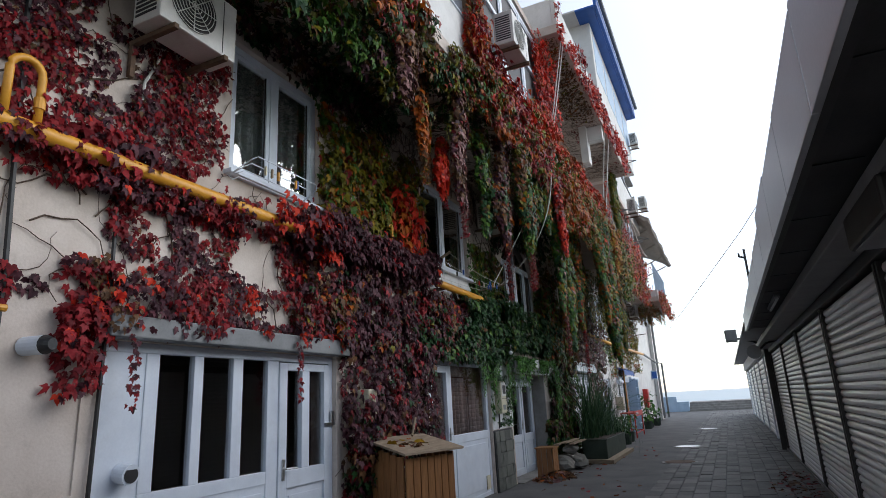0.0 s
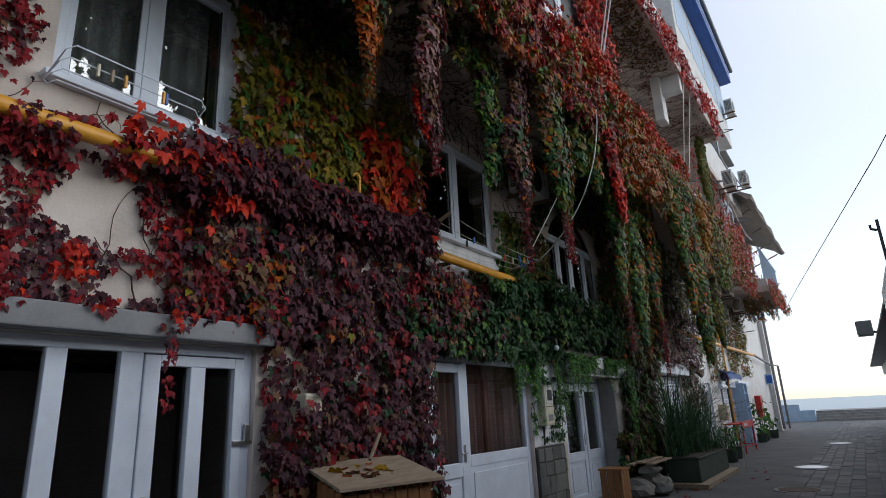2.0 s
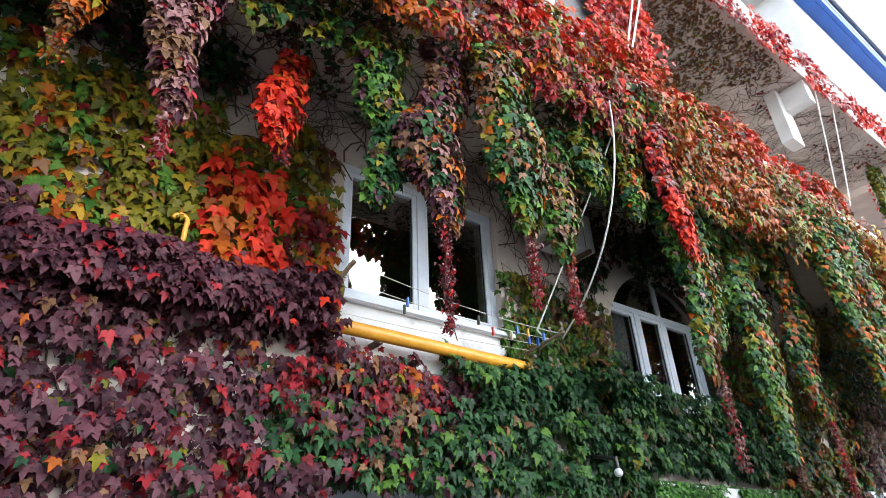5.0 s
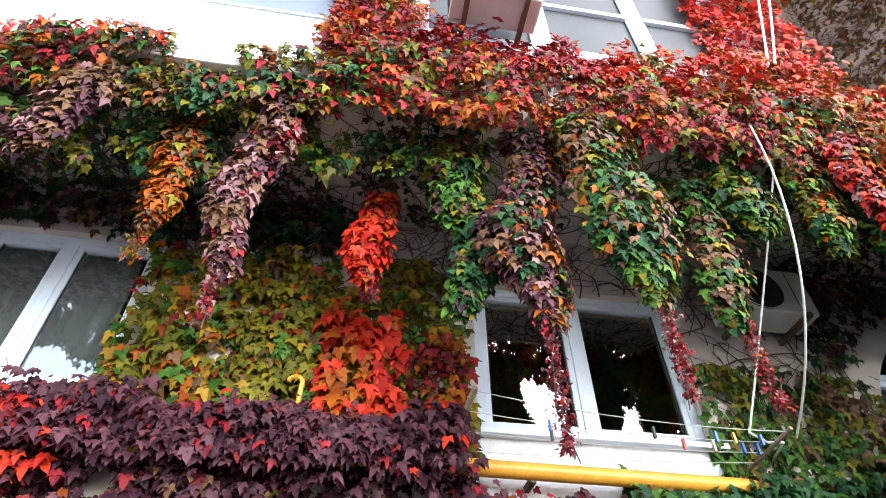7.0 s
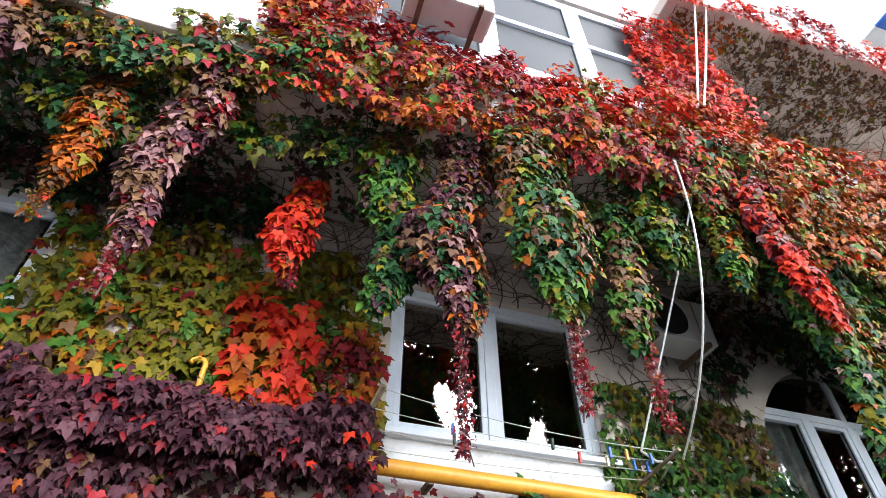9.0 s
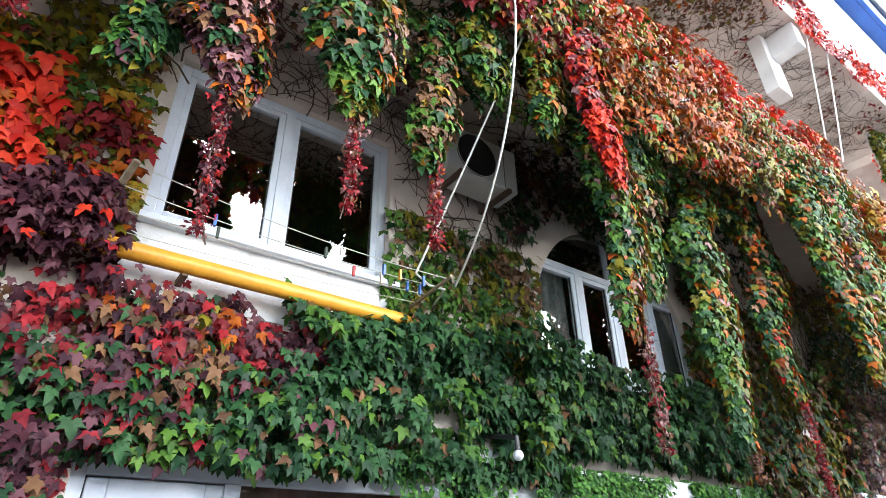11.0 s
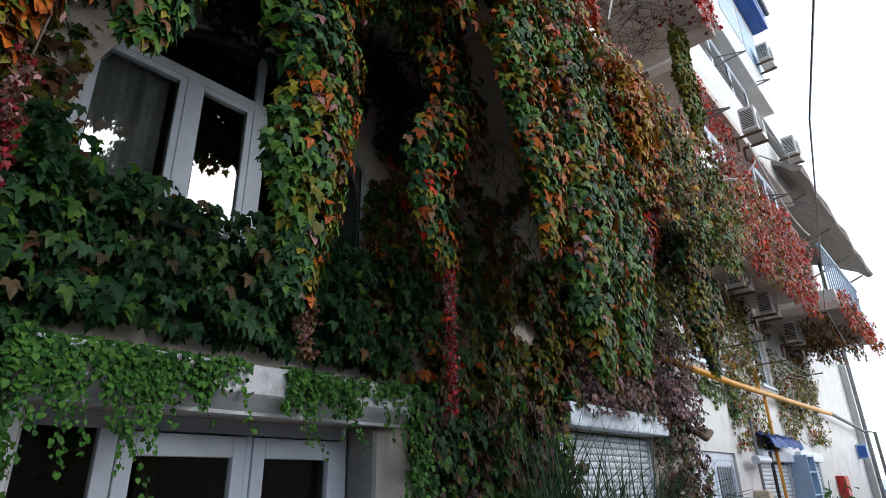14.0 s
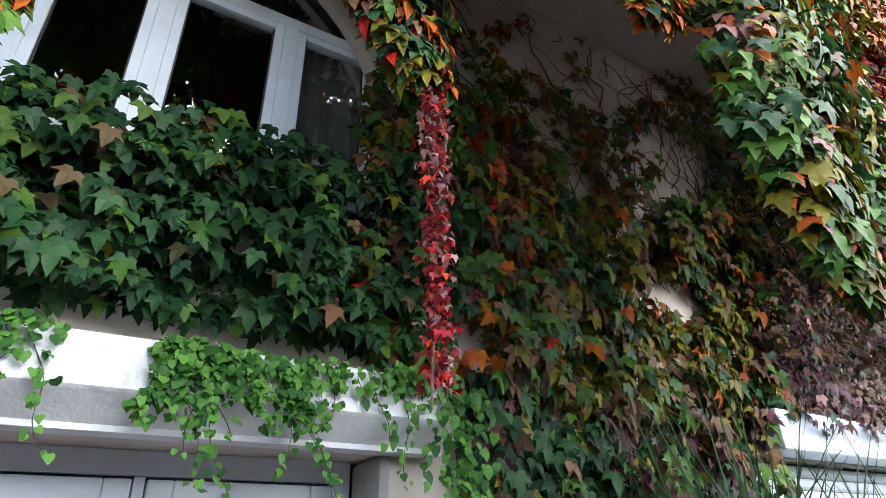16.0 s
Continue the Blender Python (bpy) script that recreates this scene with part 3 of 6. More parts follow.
def frame_bars(parent, name, x, rows, mat=PVC):
    return part(name, boxes(*[(x - 0.06, x, *r) for r in rows], bevel=0.006), mat, parent)


def pane(parent, x, y0, y1, z0, z1):
    p = part("pane", boxes((x - 0.036, x - 0.03, y0, y1, z0, z1)), DOORGLASS, parent, "dark reflecting glass pane")
    p.visible_shadow = False
    return p


def lever(parent, x, y, z, way=1):
    h = part("door_handle", boxes((x + 0.001, x + 0.012, y - 0.016, y + 0.016, z - 0.1, z + 0.08), bevel=0.003), CHROME, parent, "metal lever handle")
    part("lever", tube([(x + 0.012, y, z), (x + 0.05, y, z), (x + 0.055, y + 0.03 * way, z), (x + 0.055, y + 0.13 * way, z - 0.005)], 0.009), CHROME, h)


# the wide white front with tall dark lights, and its door leaf
X1 = FX - 0.05
shopfront = thing("door_1", (X1, 3.8, 0), "wide white plastic door front with tall dark panes", "door", kind="structure")
frame_bars(shopfront, "door_frame", X1, [(2.5, 2.57, 0, 1.95), (4.98, 5.05, 0, 1.95), (2.57, 4.98, 1.88, 1.95), (4.1, 4.24, 0.05, 1.88), (2.57, 4.1, 0.0, 0.06), (2.87, 4.1, 0.85, 0.95), (2.87, 2.98, 0.95, 1.88), (3.29, 3.38, 0.95, 1.88), (3.69, 3.8, 0.95, 1.88)])
pane(shopfront, X1, 2.98, 3.29, 0.95, 1.88), pane(shopfront, X1, 3.38, 3.69, 0.95, 1.88), pane(shopfront, X1, 3.8, 4.1, 0.95, 1.88)
part("side_panel", boxes((X1 - 0.03, X1 - 0.01, 2.57, 2.87, 0.06, 1.88)), PVC, shopfront)
for a, b in ((2.87, 3.4), (3.4, 4.1)):
    door_panel(shopfront, X1, a, b, 0.06, 0.85)
leaf = part("door_leaf", boxes((X1 - 0.05, X1 + 0.012, 4.245, 4.35, 0.02, 1.87), (X1 - 0.05, X1 + 0.012, 4.9, 4.975, 0.02, 1.87), (X1 - 0.05, X1 + 0.012, 4.35, 4.9, 1.8, 1.87), (X1 - 0.05, X1 + 0.012, 4.35, 4.9, 0.78, 0.93), (X1 - 0.05, X1 + 0.012, 4.35, 4.9, 0.02, 0.14), (X1 - 0.05, X1 + 0.012, 4.56, 4.67, 0.93, 1.8), bevel=0.008), PVC, shopfront)
pane(leaf, X1, 4.35, 4.56, 0.93, 1.8), pane(leaf, X1, 4.67, 4.9, 0.93, 1.8)
door_panel(leaf, X1, 4.35, 4.9, 0.14, 0.78)
lever(shopfront, X1 + 0.012, 4.3, 0.95)
part("hinge", boxes((X1 + 0.012, X1 + 0.035, 4.99, 5.03, 1.3, 1.42), (X1 + 0.012, X1 + 0.035, 4.99, 5.03, 0.4, 0.52), (X1 + 0.012, X1 + 0.035, 4.9, 5.06, 1.28, 1.31), bevel=0.004), CHROME, shopfront, "metal door hinges")
part("lintel_box", boxes((FX + 0.003, FX + 0.14, 2.45, 5.1, 1.955, 2.1), bevel=0.01), GREYTRIM, shopfront, "grey shutter box above the door")
vent = thing("vent_pipe", (FX, 2.74, 1.03), "round white vent pipe through the door panel", "vent")
bm = tube([(X1 - 0.01, 2.74, 1.1), (X1 + 0.1, 2.74, 1.09)], 0.065, 18)
part("collar", bm, PVC, vent)
part("bore", tube([(X1 + 0.101, 2.74, 1.09), (X1 + 0.103, 2.74, 1.09)], 0.05, 18), BLACK, vent)

# white door and wide light with brown curtains
d2 = thing("door_2", (X1, 8.1, 0), "white plastic door and window with brown curtains", "door", kind="structure")
frame_bars(d2, "door_frame", X1, [(7.15, 7.22, 0, 2.05), (9.31, 9.4, 0, 2.05), (7.22, 9.31, 1.97, 2.05), (7.88, 7.97, 0, 1.97), (7.97, 9.31, 0.86, 0.98), (7.97, 9.31, 0, 0.06)])
leaf = part("door_leaf", boxes((X1 - 0.05, X1 + 0.012, 7.225, 7.32, 0.02, 1.96), (X1 - 0.05, X1 + 0.012, 7.78, 7.875, 0.02, 1.96), (X1 - 0.05, X1 + 0.012, 7.32, 7.78, 1.86, 1.96), (X1 - 0.05, X1 + 0.012, 7.32, 7.78, 0.78, 0.92), (X1 - 0.05, X1 + 0.012, 7.32, 7.78, 0.02, 0.14), bevel=0.008), PVC, d2)
pane(leaf, X1, 7.32, 7.78, 0.92, 1.86), door_panel(leaf, X1, 7.32, 7.78, 0.14, 0.78)
pane(d2, X1, 7.97, 9.31, 0.98, 1.97), door_panel(d2, X1, 7.97, 9.31, 0.06, 0.86)
lever(d2, X1 + 0.012, 7.83, 1.02, -1)
part("vent_grille", boxes((X1 + 0.006, X1 + 0.02, 9.1, 9.25, 0.1, 0.3), bevel=0.003), CREAM, d2, "small cream vent grille")
cloth("curtain", X1 - 0.085, 7.24, 7.86, 0.75, 1.98, BROWNCURT)
cloth("curtain", X1 - 0.085, 7.93, 9.34, 0.75, 1.98, BROWNCURT)

X3 = FX - 0.26
d3 = thing("door_3", (X3, 11.5, 0), "white plastic double door with dark glass in a recess under the canopy", "door", kind="structure")
frame_bars(d3, "door_frame", X3, [(10.45, 10.52, 0, 1.92), (12.52, 12.6, 0, 1.92), (10.52, 12.52, 1.83, 1.92), (10.88, 10.98, 0.02, 1.83), (11.77, 11.81, 0.02, 1.83)])
pane(d3, X3, 10.52, 10.88, 0.1, 1.83)
for a, b in ((10.985, 11.765), (11.815, 12.515)):
    leaf = part("door_leaf", boxes((X3 - 0.05, X3 + 0.012, a, a + 0.09, 0.02, 1.82), (X3 - 0.05, X3 + 0.012, b - 0.09, b, 0.02, 1.82), (X3 - 0.05, X3 + 0.012, a + 0.09, b - 0.09, 1.69, 1.82), (X3 - 0.05, X3 + 0.012, a + 0.09, b - 0.09, 0.62, 0.76), (X3 - 0.05, X3 + 0.012, a + 0.09, b - 0.09, 0.02, 0.14), bevel=0.008), PVC, d3)
    pane(leaf, X3, a + 0.09, b - 0.09, 0.76, 1.69), door_panel(leaf, X3, a + 0.09, b - 0.09, 0.14, 0.62)
lever(d3, X3 + 0.012, 11.72, 0.95, -1)
part("door_reveal", boxes((X3 + 0.004, FX + 0.02, 12.605, 12.648, 0, 1.9), bevel=0.008), CONCRETE, label="bare grey cement reveal beside the door", category="wall", kind="structure")
part("door_step", boxes((FX - 0.3, FX + 0.12, 10.46, 12.6, 0.0, 0.018), bevel=0.004), CONCRETE, label="low worn cement door step", category="step", kind="structure")

# canopy over that door: face, sloped underside
hood = thing("door_canopy", (FX, 11.2, 1.84), "white flaking concrete canopy with trailing ivy", "canopy", kind="structure")
bm = bmesh.new()
prof = [(FX + 0.002, 2.21), (-3.41, 2.19), (-3.39, 2.18), (-3.39, 2.02), (-3.4, 2.01), (-3.5, 1.93), (-3.5, 1.91), (FX + 0.002, 1.91)]
ends = [[bm.verts.new((x, y, z)) for x, z in prof] for y in (10.38, 12.84)]
for i in range(len(prof)):
    bm.faces.new((ends[0][i], ends[0][(i + 1) % 8], ends[1][(i + 1) % 8], ends[1][i]))
bm.faces.new(ends[0][::-1]), bm.faces.new(ends[1])
part("hood", bm, FLAKED, hood)

# shutters and doors of the far half
def roller_shutter(y0, y1, z1, x, mat, label, way=1, box_mat=None, slat=0.075, group=""):
    s = thing("roller_shutter", (x, (y0 + y1) / 2, 0), label, "shutter", group)
    n = int(z1 / slat)
    mesh = None
    for i in range(n):
        z = i * slat + 0.01
        if mesh is None:
            bm = bmesh.new()
            prof = [(-0.012, 0.0), (0.0, 0.004), (0.012, slat * 0.25), (0.014, slat * 0.55), (0.006, slat * 0.86), (-0.004, slat * 0.93), (-0.012, slat * 0.96)]
            e = [[bm.verts.new((way * u, y, v)) for u, v in prof] for y in (y0 + 0.04, y1 - 0.04)]
            for k in range(len(prof) - 1):
                f = (e[0][k], e[0][k + 1], e[1][k + 1], e[1][k])
                bm.faces.new(f if way > 0 else f[::-1])
            bm.faces.new(e[0]), bm.faces.new(e[1])
            o = part("slat", bm, mat, s)
            mesh = o.data
            o.location = (x, 0, z)
        else:
            o = link("slat", mesh, s)
            o.location = (x, 0, z)
    for a in (y0, y1 - 0.045):
        part("guide_rail", boxes((x - 0.04, x + 0.035, a, a + 0.045, 0, z1), bevel=0.004), BLACK if mat is SHUTTER else PVC, s)
    part("backing", boxes((x - way * 0.05 - 0.01, x - way * 0.05 + 0.01, y0, y1, 0, z1)), BLACK, s)
    if box_mat:
        part("shutter_box", boxes((min(x - way * 0.06, x + way * 0.17), max(x - way * 0.06, x + way * 0.17), y0 - 0.03, y1 + 0.03, z1 + 0.002, z1 + 0.2), bevel=0.02), box_mat, s)
    return s


roller_shutter(15.2, 17.5, 2.05, FX - 0.07, WHITESHUT, "white roller shutter half hidden by grass and creeper")
roller_shutter(22.2, 24.4, 1.85, FX - 0.05, WHITESHUT, "pale blue-white roller shutter on the far facade", box_mat=PVC)
roller_shutter(25.2, 27.4, 1.9, FX - 0.05, WHITESHUT, "white roller shutter on the far facade", box_mat=PVC)
part("shutter_cover", boxes((FX + 0.003, FX + 0.22, 15.1, 17.6, 2.06, 2.3), bevel=0.02), PVC, label="white box over the roller shutter", category="shutter box", kind="structure")
d4 = thing("door_4", (X1, 20, 0), "white metal door with curled window grille", "door", kind="structure")
frame_bars(d4, "door_frame", X1, [(19.0, 19.12, 0, 1.95), (20.78, 20.9, 0, 1.95), (19.12, 20.78, 1.83, 1.95), (19.9, 20.0, 0, 1.83)])
part("door_leaf", boxes((X1 - 0.05, X1 - 0.01, 19.12, 19.9, 0.02, 1.83), (X1 - 0.05, X1 - 0.01, 20.0, 20.78, 0.02, 0.9), (X1 - 0.05, X1 - 0.01, 20.0, 20.78, 1.72, 1.83), bevel=0.006), PVC, d4)
pane(d4, X1, 20.0, 20.78, 0.9, 1.72)
for i in range(7):
    part("grille_bar", tube([(X1 + 0.02, 20.02 + 0.12 * i, 0.85), (X1 + 0.02, 20.05 + 0.12 * i, 1.3), (X1 + 0.02, 20.02 + 0.12 * i, 1.75)], 0.008, 6), PVC, d4)


# ---- market stalls along the other side ----
KX = 1.05
BAYS = [(-3.4, -0.6), (-0.55, 1.9), (1.95, 4.7), (4.75, 7.42), (7.48, 10.15), (10.2, 13.0), (13.05, 16.0)]
for a, b in BAYS:
    roller_shutter(a, b, 2.2, KX, SHUTTER, "closed grey steel roller shutter of a market stall", -1, group="stall shutters")
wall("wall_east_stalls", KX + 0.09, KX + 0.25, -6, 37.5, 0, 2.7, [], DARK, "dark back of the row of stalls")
part("stall_plinth", boxes((KX - 0.06, KX - 0.045, -6, 16.0, 0.0, 0.06)), CONCRETE, label="low concrete kerb under the shutters", category="kerb", kind="structure")
head = thing("shutter_head", (KX, 6, 2.2), "dark steel head rail above the stall shutters", "lintel", kind="structure")
part("beam", boxes((KX - 0.06, KX + 0.08, -6, 16.0, 2.205, 2.37), bevel=0.01), BLACK, head)
part("cover_strip", boxes((0.72, 0.98, -6, 16.0, 2.285, 2.37), bevel=0.012), GREYTRIM, head, "grey boxed strip under the soffit")
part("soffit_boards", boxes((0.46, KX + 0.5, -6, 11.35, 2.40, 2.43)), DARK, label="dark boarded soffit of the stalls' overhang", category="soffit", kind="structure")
part("soffit_joints", boxes(*[(0.47, 0.71, y, y + 0.012, 2.394, 2.399) for y in np.arange(-5, 11.3, 1.0)]), BLACK, label="dark joints between the soffit boards", category="trim", kind="structure")
fas = thing("fascia_cladding", (0.45, 4, 2.4), "silver composite fascia panels above the stalls", "fascia", kind="structure")
ys = [-6, -3.6, -1.2, 1.05, 2.3, 3.3, 4.3, 5.4, 6.6, 8.0, 9.4, 10.4, 11.35]
for i, (a, b) in enumerate(zip(ys, ys[1:])):
    part("panel", boxes((0.42, 0.45, a + 0.006, b - 0.006, 2.36, 2.81 - 0.012 * (i % 3) - (0.08 if a > 5.3 else 0) - (0.07 if a > 7.9 else 0)), bevel=0.004), PANEL, fas)
part("backing", boxes((0.451, 0.49, -6, 11.35, 2.37, 2.62)), BLACK, fas)
part("stall_roof", boxes((0.5, 5.0, -6, 37.5, 2.705, 2.76)), GREYTRIM, label="flat sheet roof over the stalls", category="roof", kind="structure")
col = thing("steel_column", (0.95, 16.2, 0), "black square steel column by the stalls", "column", kind="structure")
part("shaft", boxes((0.9, 1.04, 16.05, 16.2, 0, 2.4), bevel=0.008), BLACK, col)
part("foot", boxes((0.86, 1.08, 16.01, 16.24, 0, 0.02)), BLACK, col)
FARBAYS = [(16.4, 19.6), (19.7, 23.0), (23.1, 26.5), (26.6, 30.0), (30.1, 33.6), (33.7, 37.4)]
for a, b in FARBAYS:
    roller_shutter(a, b, 2.3, KX + 0.02, WHITESHUT, "closed white roller shutter of a far stall", -1, group="far stall shutters", slat=0.15)
part("stall_head_far", boxes((KX - 0.1, KX + 0.08, 16.25, 37.5, 2.31, 2.7), bevel=0.02), WHITEWALL, label="white head board above the far stalls", category="lintel", kind="structure")
part("stall_end_wall", boxes((KX - 0.02, 5.0, 37.4, 37.6, 0, 2.7)), WHITEWALL, label="white end wall of the stalls", category="wall", kind="structure")

# ---- creeper on the facade ----
CREEPERS = {}


STEMHOLES = [h for h in HOLES if h[1] < 18]


def creeper(key, base, label):
    if key not in CREEPERS:
        CREEPERS[key] = thing("climbing_creeper", base, label, "creeper", "creepers on the house")
    return CREEPERS[key]


def clear_of(y, z, rects):
    keep = np.ones(len(y), bool)
    for a, b, c, d in rects:
        keep &= ~((y > a) & (y < b) & (z > c) & (z < d))
    return keep


def wall_leaves(key, y0, y1, z0, z1, per_m2, colours, size=(0.042, 0.082), x=FX, depth=(0.05, 0.22), cover=1.0, grain=1.3, seed=1, holes=(), face=(1, 0, 0), lift=0.35, fade=0.18, loose=0.45, cgrain=1.6):
    """Leaves over a stretch of wall, thinned by patchy noise, bulging by noise, with ragged borders."""
    n = int((y1 - y0) * (z1 - z0) * per_m2 * 2.2)
    y, z = RNG.uniform(y0, y1, n), RNG.uniform(z0, z1, n)
    nz = 0.65 * vnoise(y, z, grain, seed) + 0.35 * vnoise(y, z, grain * 3.1, seed + 1)
    edge = np.minimum.reduce([(y - y0), (y1 - y), (z - z0), (z1 - z)]) / fade
    keep = (nz < 0.16 + 0.7 * cover) & (edge + RNG.normal(0, 0.25, n) + (vnoise(y, z, 3.0, seed + 9) - 0.5) * 1.6 > 0.15)
    keep &= clear_of(y, z, holes)
    y, z = y[keep], z[keep]
    n = len(y)
    inner = RNG.random(n) < 0.4
    keep = inner | (0.6 * vnoise(y, z * 1.5, 4.6, seed + 6) + 0.4 * vnoise(y, z * 1.5, 9.0, seed + 7) > 0.4)
    y, z, inner = y[keep], z[keep], inner[keep]
    n = len(y)
    bulge = depth[0] + (depth[1] - depth[0]) * np.clip(0.5 * vnoise(y, z, 1.9, seed + 3) + 0.7 * vnoise(y, z, 4.2, seed + 4) - 0.1, 0, 1)
    xx = x + np.where(inner, 0.25, 1.0) * bulge * np.sqrt(RNG.uniform(0.25, 1.0, n))
    P = np.stack([xx, y, z], 1)
    s = RNG.uniform(size[0], size[1], n)
    me = leaf_mesh("foliage", P, np.tile(np.array(face, float), (n, 1)), s, choose(colours, y, z, cgrain, seed + 20, loose), LEAFS, "coarse" if y0 > 15.05 or z0 > 5.8 else "lobed", lift=lift)
    return link("foliage", me, CREEPERS[key], kind="stuff")


def stems(key, y0, y1, z0, z1, count, holes=(), x=FX, radius=(0.003, 0.008), plane="wall", length=0.8, name="branchwork"):
    """Bare branching stems, flat against a wall or under a slab."""
    bm = bmesh.new()
    rnd = random.Random(int(y0 * 100) + count)
    for _ in range(int(count * 1.8)):
        a, b = rnd.uniform(y0, y1), rnd.uniform(z0, z1)
        ang = rnd.gauss(math.pi / 2, 0.7) if plane == "wall" else rnd.uniform(0, math.tau)
        pts, r = [], rnd.uniform(*radius)
        step = length * rnd.uniform(0.5, 1.2) / 8
        for i in range(9):
            o = 0.008 + abs(rnd.gauss(0, 0.012))
            pts.append((x + o, a, b) if plane == "wall" else (b, a, x - o))
            a, b = a + step * math.cos(ang), b + step * math.sin(ang)
            if plane == "wall" and any(h[0] - 0.03 < a < h[1] + 0.03 and h[2] - 0.03 < b < h[3] + 0.03 for h in STEMHOLES):
                break
            if not (y0 - 0.1 < a < y1 + 0.1 and z0 - 0.05 < b < z1 + 0.03):
                break
            ang += rnd.gauss(0, 0.5)
        if len(pts) > 2:
            tube(pts, r, 4, bm, 0.45)
    return part(name, bm, BARK, CREEPERS[key], "bare brown climbing stems", kind="stuff")


W1, W2, W3 = (3.42, 4.78, 3.4, 4.82), (7.1, 8.84, 3.28, 4.72), (10.3, 12.52, 3.14, 4.5)
D1, D2, D3 = (2.4, 5.1, 0, 2.02), (7.12, 9.42, 0, 2.04), (9.85, 12.98, 1.0, 2.32)

creeper("red", (FX, 2.5, 2.1), "dark crimson creeper over cream plaster near the gas pipe")
wall_leaves("red", 2.3, 5.1, 2.0, 2.5, 800, {CR: 6, PU: 4, SC: 2.5, BR: 1}, depth=(0.08, 0.25), seed=11, cover=0.95, size=(0.03, 0.055), loose=0.25)
wall_leaves("red", -2.5, 2.5, 2.08, 2.36, 700, {CR: 6, PU: 4, SC: 1.5}, depth=(0.04, 0.14), seed=15, cover=0.6, size=(0.036, 0.065), loose=0.25, fade=0.1)
wall_leaves("red", 2.15, 2.52, 1.55, 2.45, 800, {CR: 5, PU: 3, SC: 4}, depth=(0.06, 0.2), seed=16, cover=0.95, size=(0.036, 0.065), loose=0.25, fade=0.1)
for ty in (2.62, 4.3):
    wall_leaves("red", ty - 0.04, ty + 0.04, 1.5, 2.02, 900, {CR: 5, PU: 4}, x=FX + 0.15, depth=(0.0, 0.03), seed=int(ty * 10), size=(0.022, 0.04), fade=0.01)
wall_leaves("red", -2.5, 4.6, 2.45, 3.05, 700, {CR: 6, PU: 6, SC: 0.5, BR: 2}, depth=(0.03, 0.13), seed=12, cover=0.5, size=(0.03, 0.054), grain=1.8, loose=0.3)
wall_leaves("red", -2.5, 4.8, 2.9, 3.34, 950, {CR: 6, PU: 5, SC: 1.5}, depth=(0.06, 0.26), seed=13, cover=0.75, holes=[W1], size=(0.032, 0.06), loose=0.3)
wall_leaves("red", -2.5, 3.42, 3.35, 5.2, 900, {CR: 7, PU: 6, BR: 2}, depth=(0.03, 0.14), seed=14, cover=0.5, holes=[W1], size=(0.028, 0.052), grain=2.0)
wall_leaves("red", -1.0, 5.0, 2.98, 3.2, 520, {CR: 6, PU: 5, SC: 1}, x=FX + 0.2, depth=(0.0, 0.07), seed=17, cover=0.5, size=(0.028, 0.05), fade=0.05, grain=2.4)
wall_leaves("red", 3.2, 6.2, 4.75, 5.2, 520, {DG: 6, PU: 2, BR: 2}, depth=(0.05, 0.35), seed=18, cover=0.9)
stems("red", -2.0, 5.0, 2.1, 5.1, 110)

creeper("purple", (FX, 6, 0), "purple and crimson creeper on the wall between the doors")
wall_leaves("purple", 4.95, 7.25, 0.15, 2.2, 560, {PU: 6, CR: 2, BR: 2, DG: 1.5}, depth=(0.1, 0.3), seed=21, holes=[D1, D2])
wall_leaves("purple", 4.3, 7.75, 2.05, 2.95, 560, {PU: 8, CR: 3, BR: 3, OR: 1, DG: 1.5, OL: 0.5}, depth=(0.1, 0.3), seed=22, cover=0.96)
wall_leaves("purple", 4.2, 7.1, 2.85, 3.4, 760, {PU: 12, CR: 1, SC: 0.08}, depth=(0.12, 0.42), seed=23, holes=[W1, W2], lift=0.6, loose=0.8)
wall_leaves("purple", 4.4, 7.02, 2.95, 3.4, 620, {PU: 12, CR: 1, SC: 0.08}, x=FX + 0.16, depth=(0.06, 0.3), seed=25, lift=0.6, loose=0.8, holes=[W1])
wall_leaves("purple", 4.55, 7.0, 3.0, 3.3, 760, {PU: 9, CR: 1}, x=FX + 0.26, depth=(0.02, 0.14), seed=28, lift=0.6, loose=0.8, fade=0.08)
wall_leaves("purple", 4.55, 7.0, 3.02, 3.3, 760, {PU: 9, CR: 1}, x=FX + 0.25, depth=(0.01, 0.1), seed=29, lift=0.6, loose=0.8, fade=0.08)
wall_leaves("purple", 3.7, 4.75, 2.95, 3.35, 420, {SC: 9, CR: 3, PU: 0.6}, x=FX + 0.2, depth=(0.06, 0.26), seed=26, cover=0.6, size=(0.05, 0.085))
wall_leaves("purple", 1.9, 4.0, 3.0, 3.3, 330, {CR: 6, PU: 4}, x=FX + 0.14, depth=(0.06, 0.18), seed=27, cover=0.35, size=(0.05, 0.09))
wall_leaves("purple", 6.95, 8.4, 2.35, 3.0, 640, {CR: 5, PU: 6, SC: 0.25, OR: 0.3, BR: 1}, depth=(0.08, 0.26), seed=24, size=(0.04, 0.072))
wall_leaves("purple", 4.45, 5.35, 2.4, 2.98, 420, {SC: 8, CR: 3, OR: 1}, x=FX + 0.2, depth=(0.02, 0.2), seed=19, cover=0.42, size=(0.06, 0.1), grain=2.4)
stems("purple", 4.6, 7.2, 0.2, 3.2, 40)

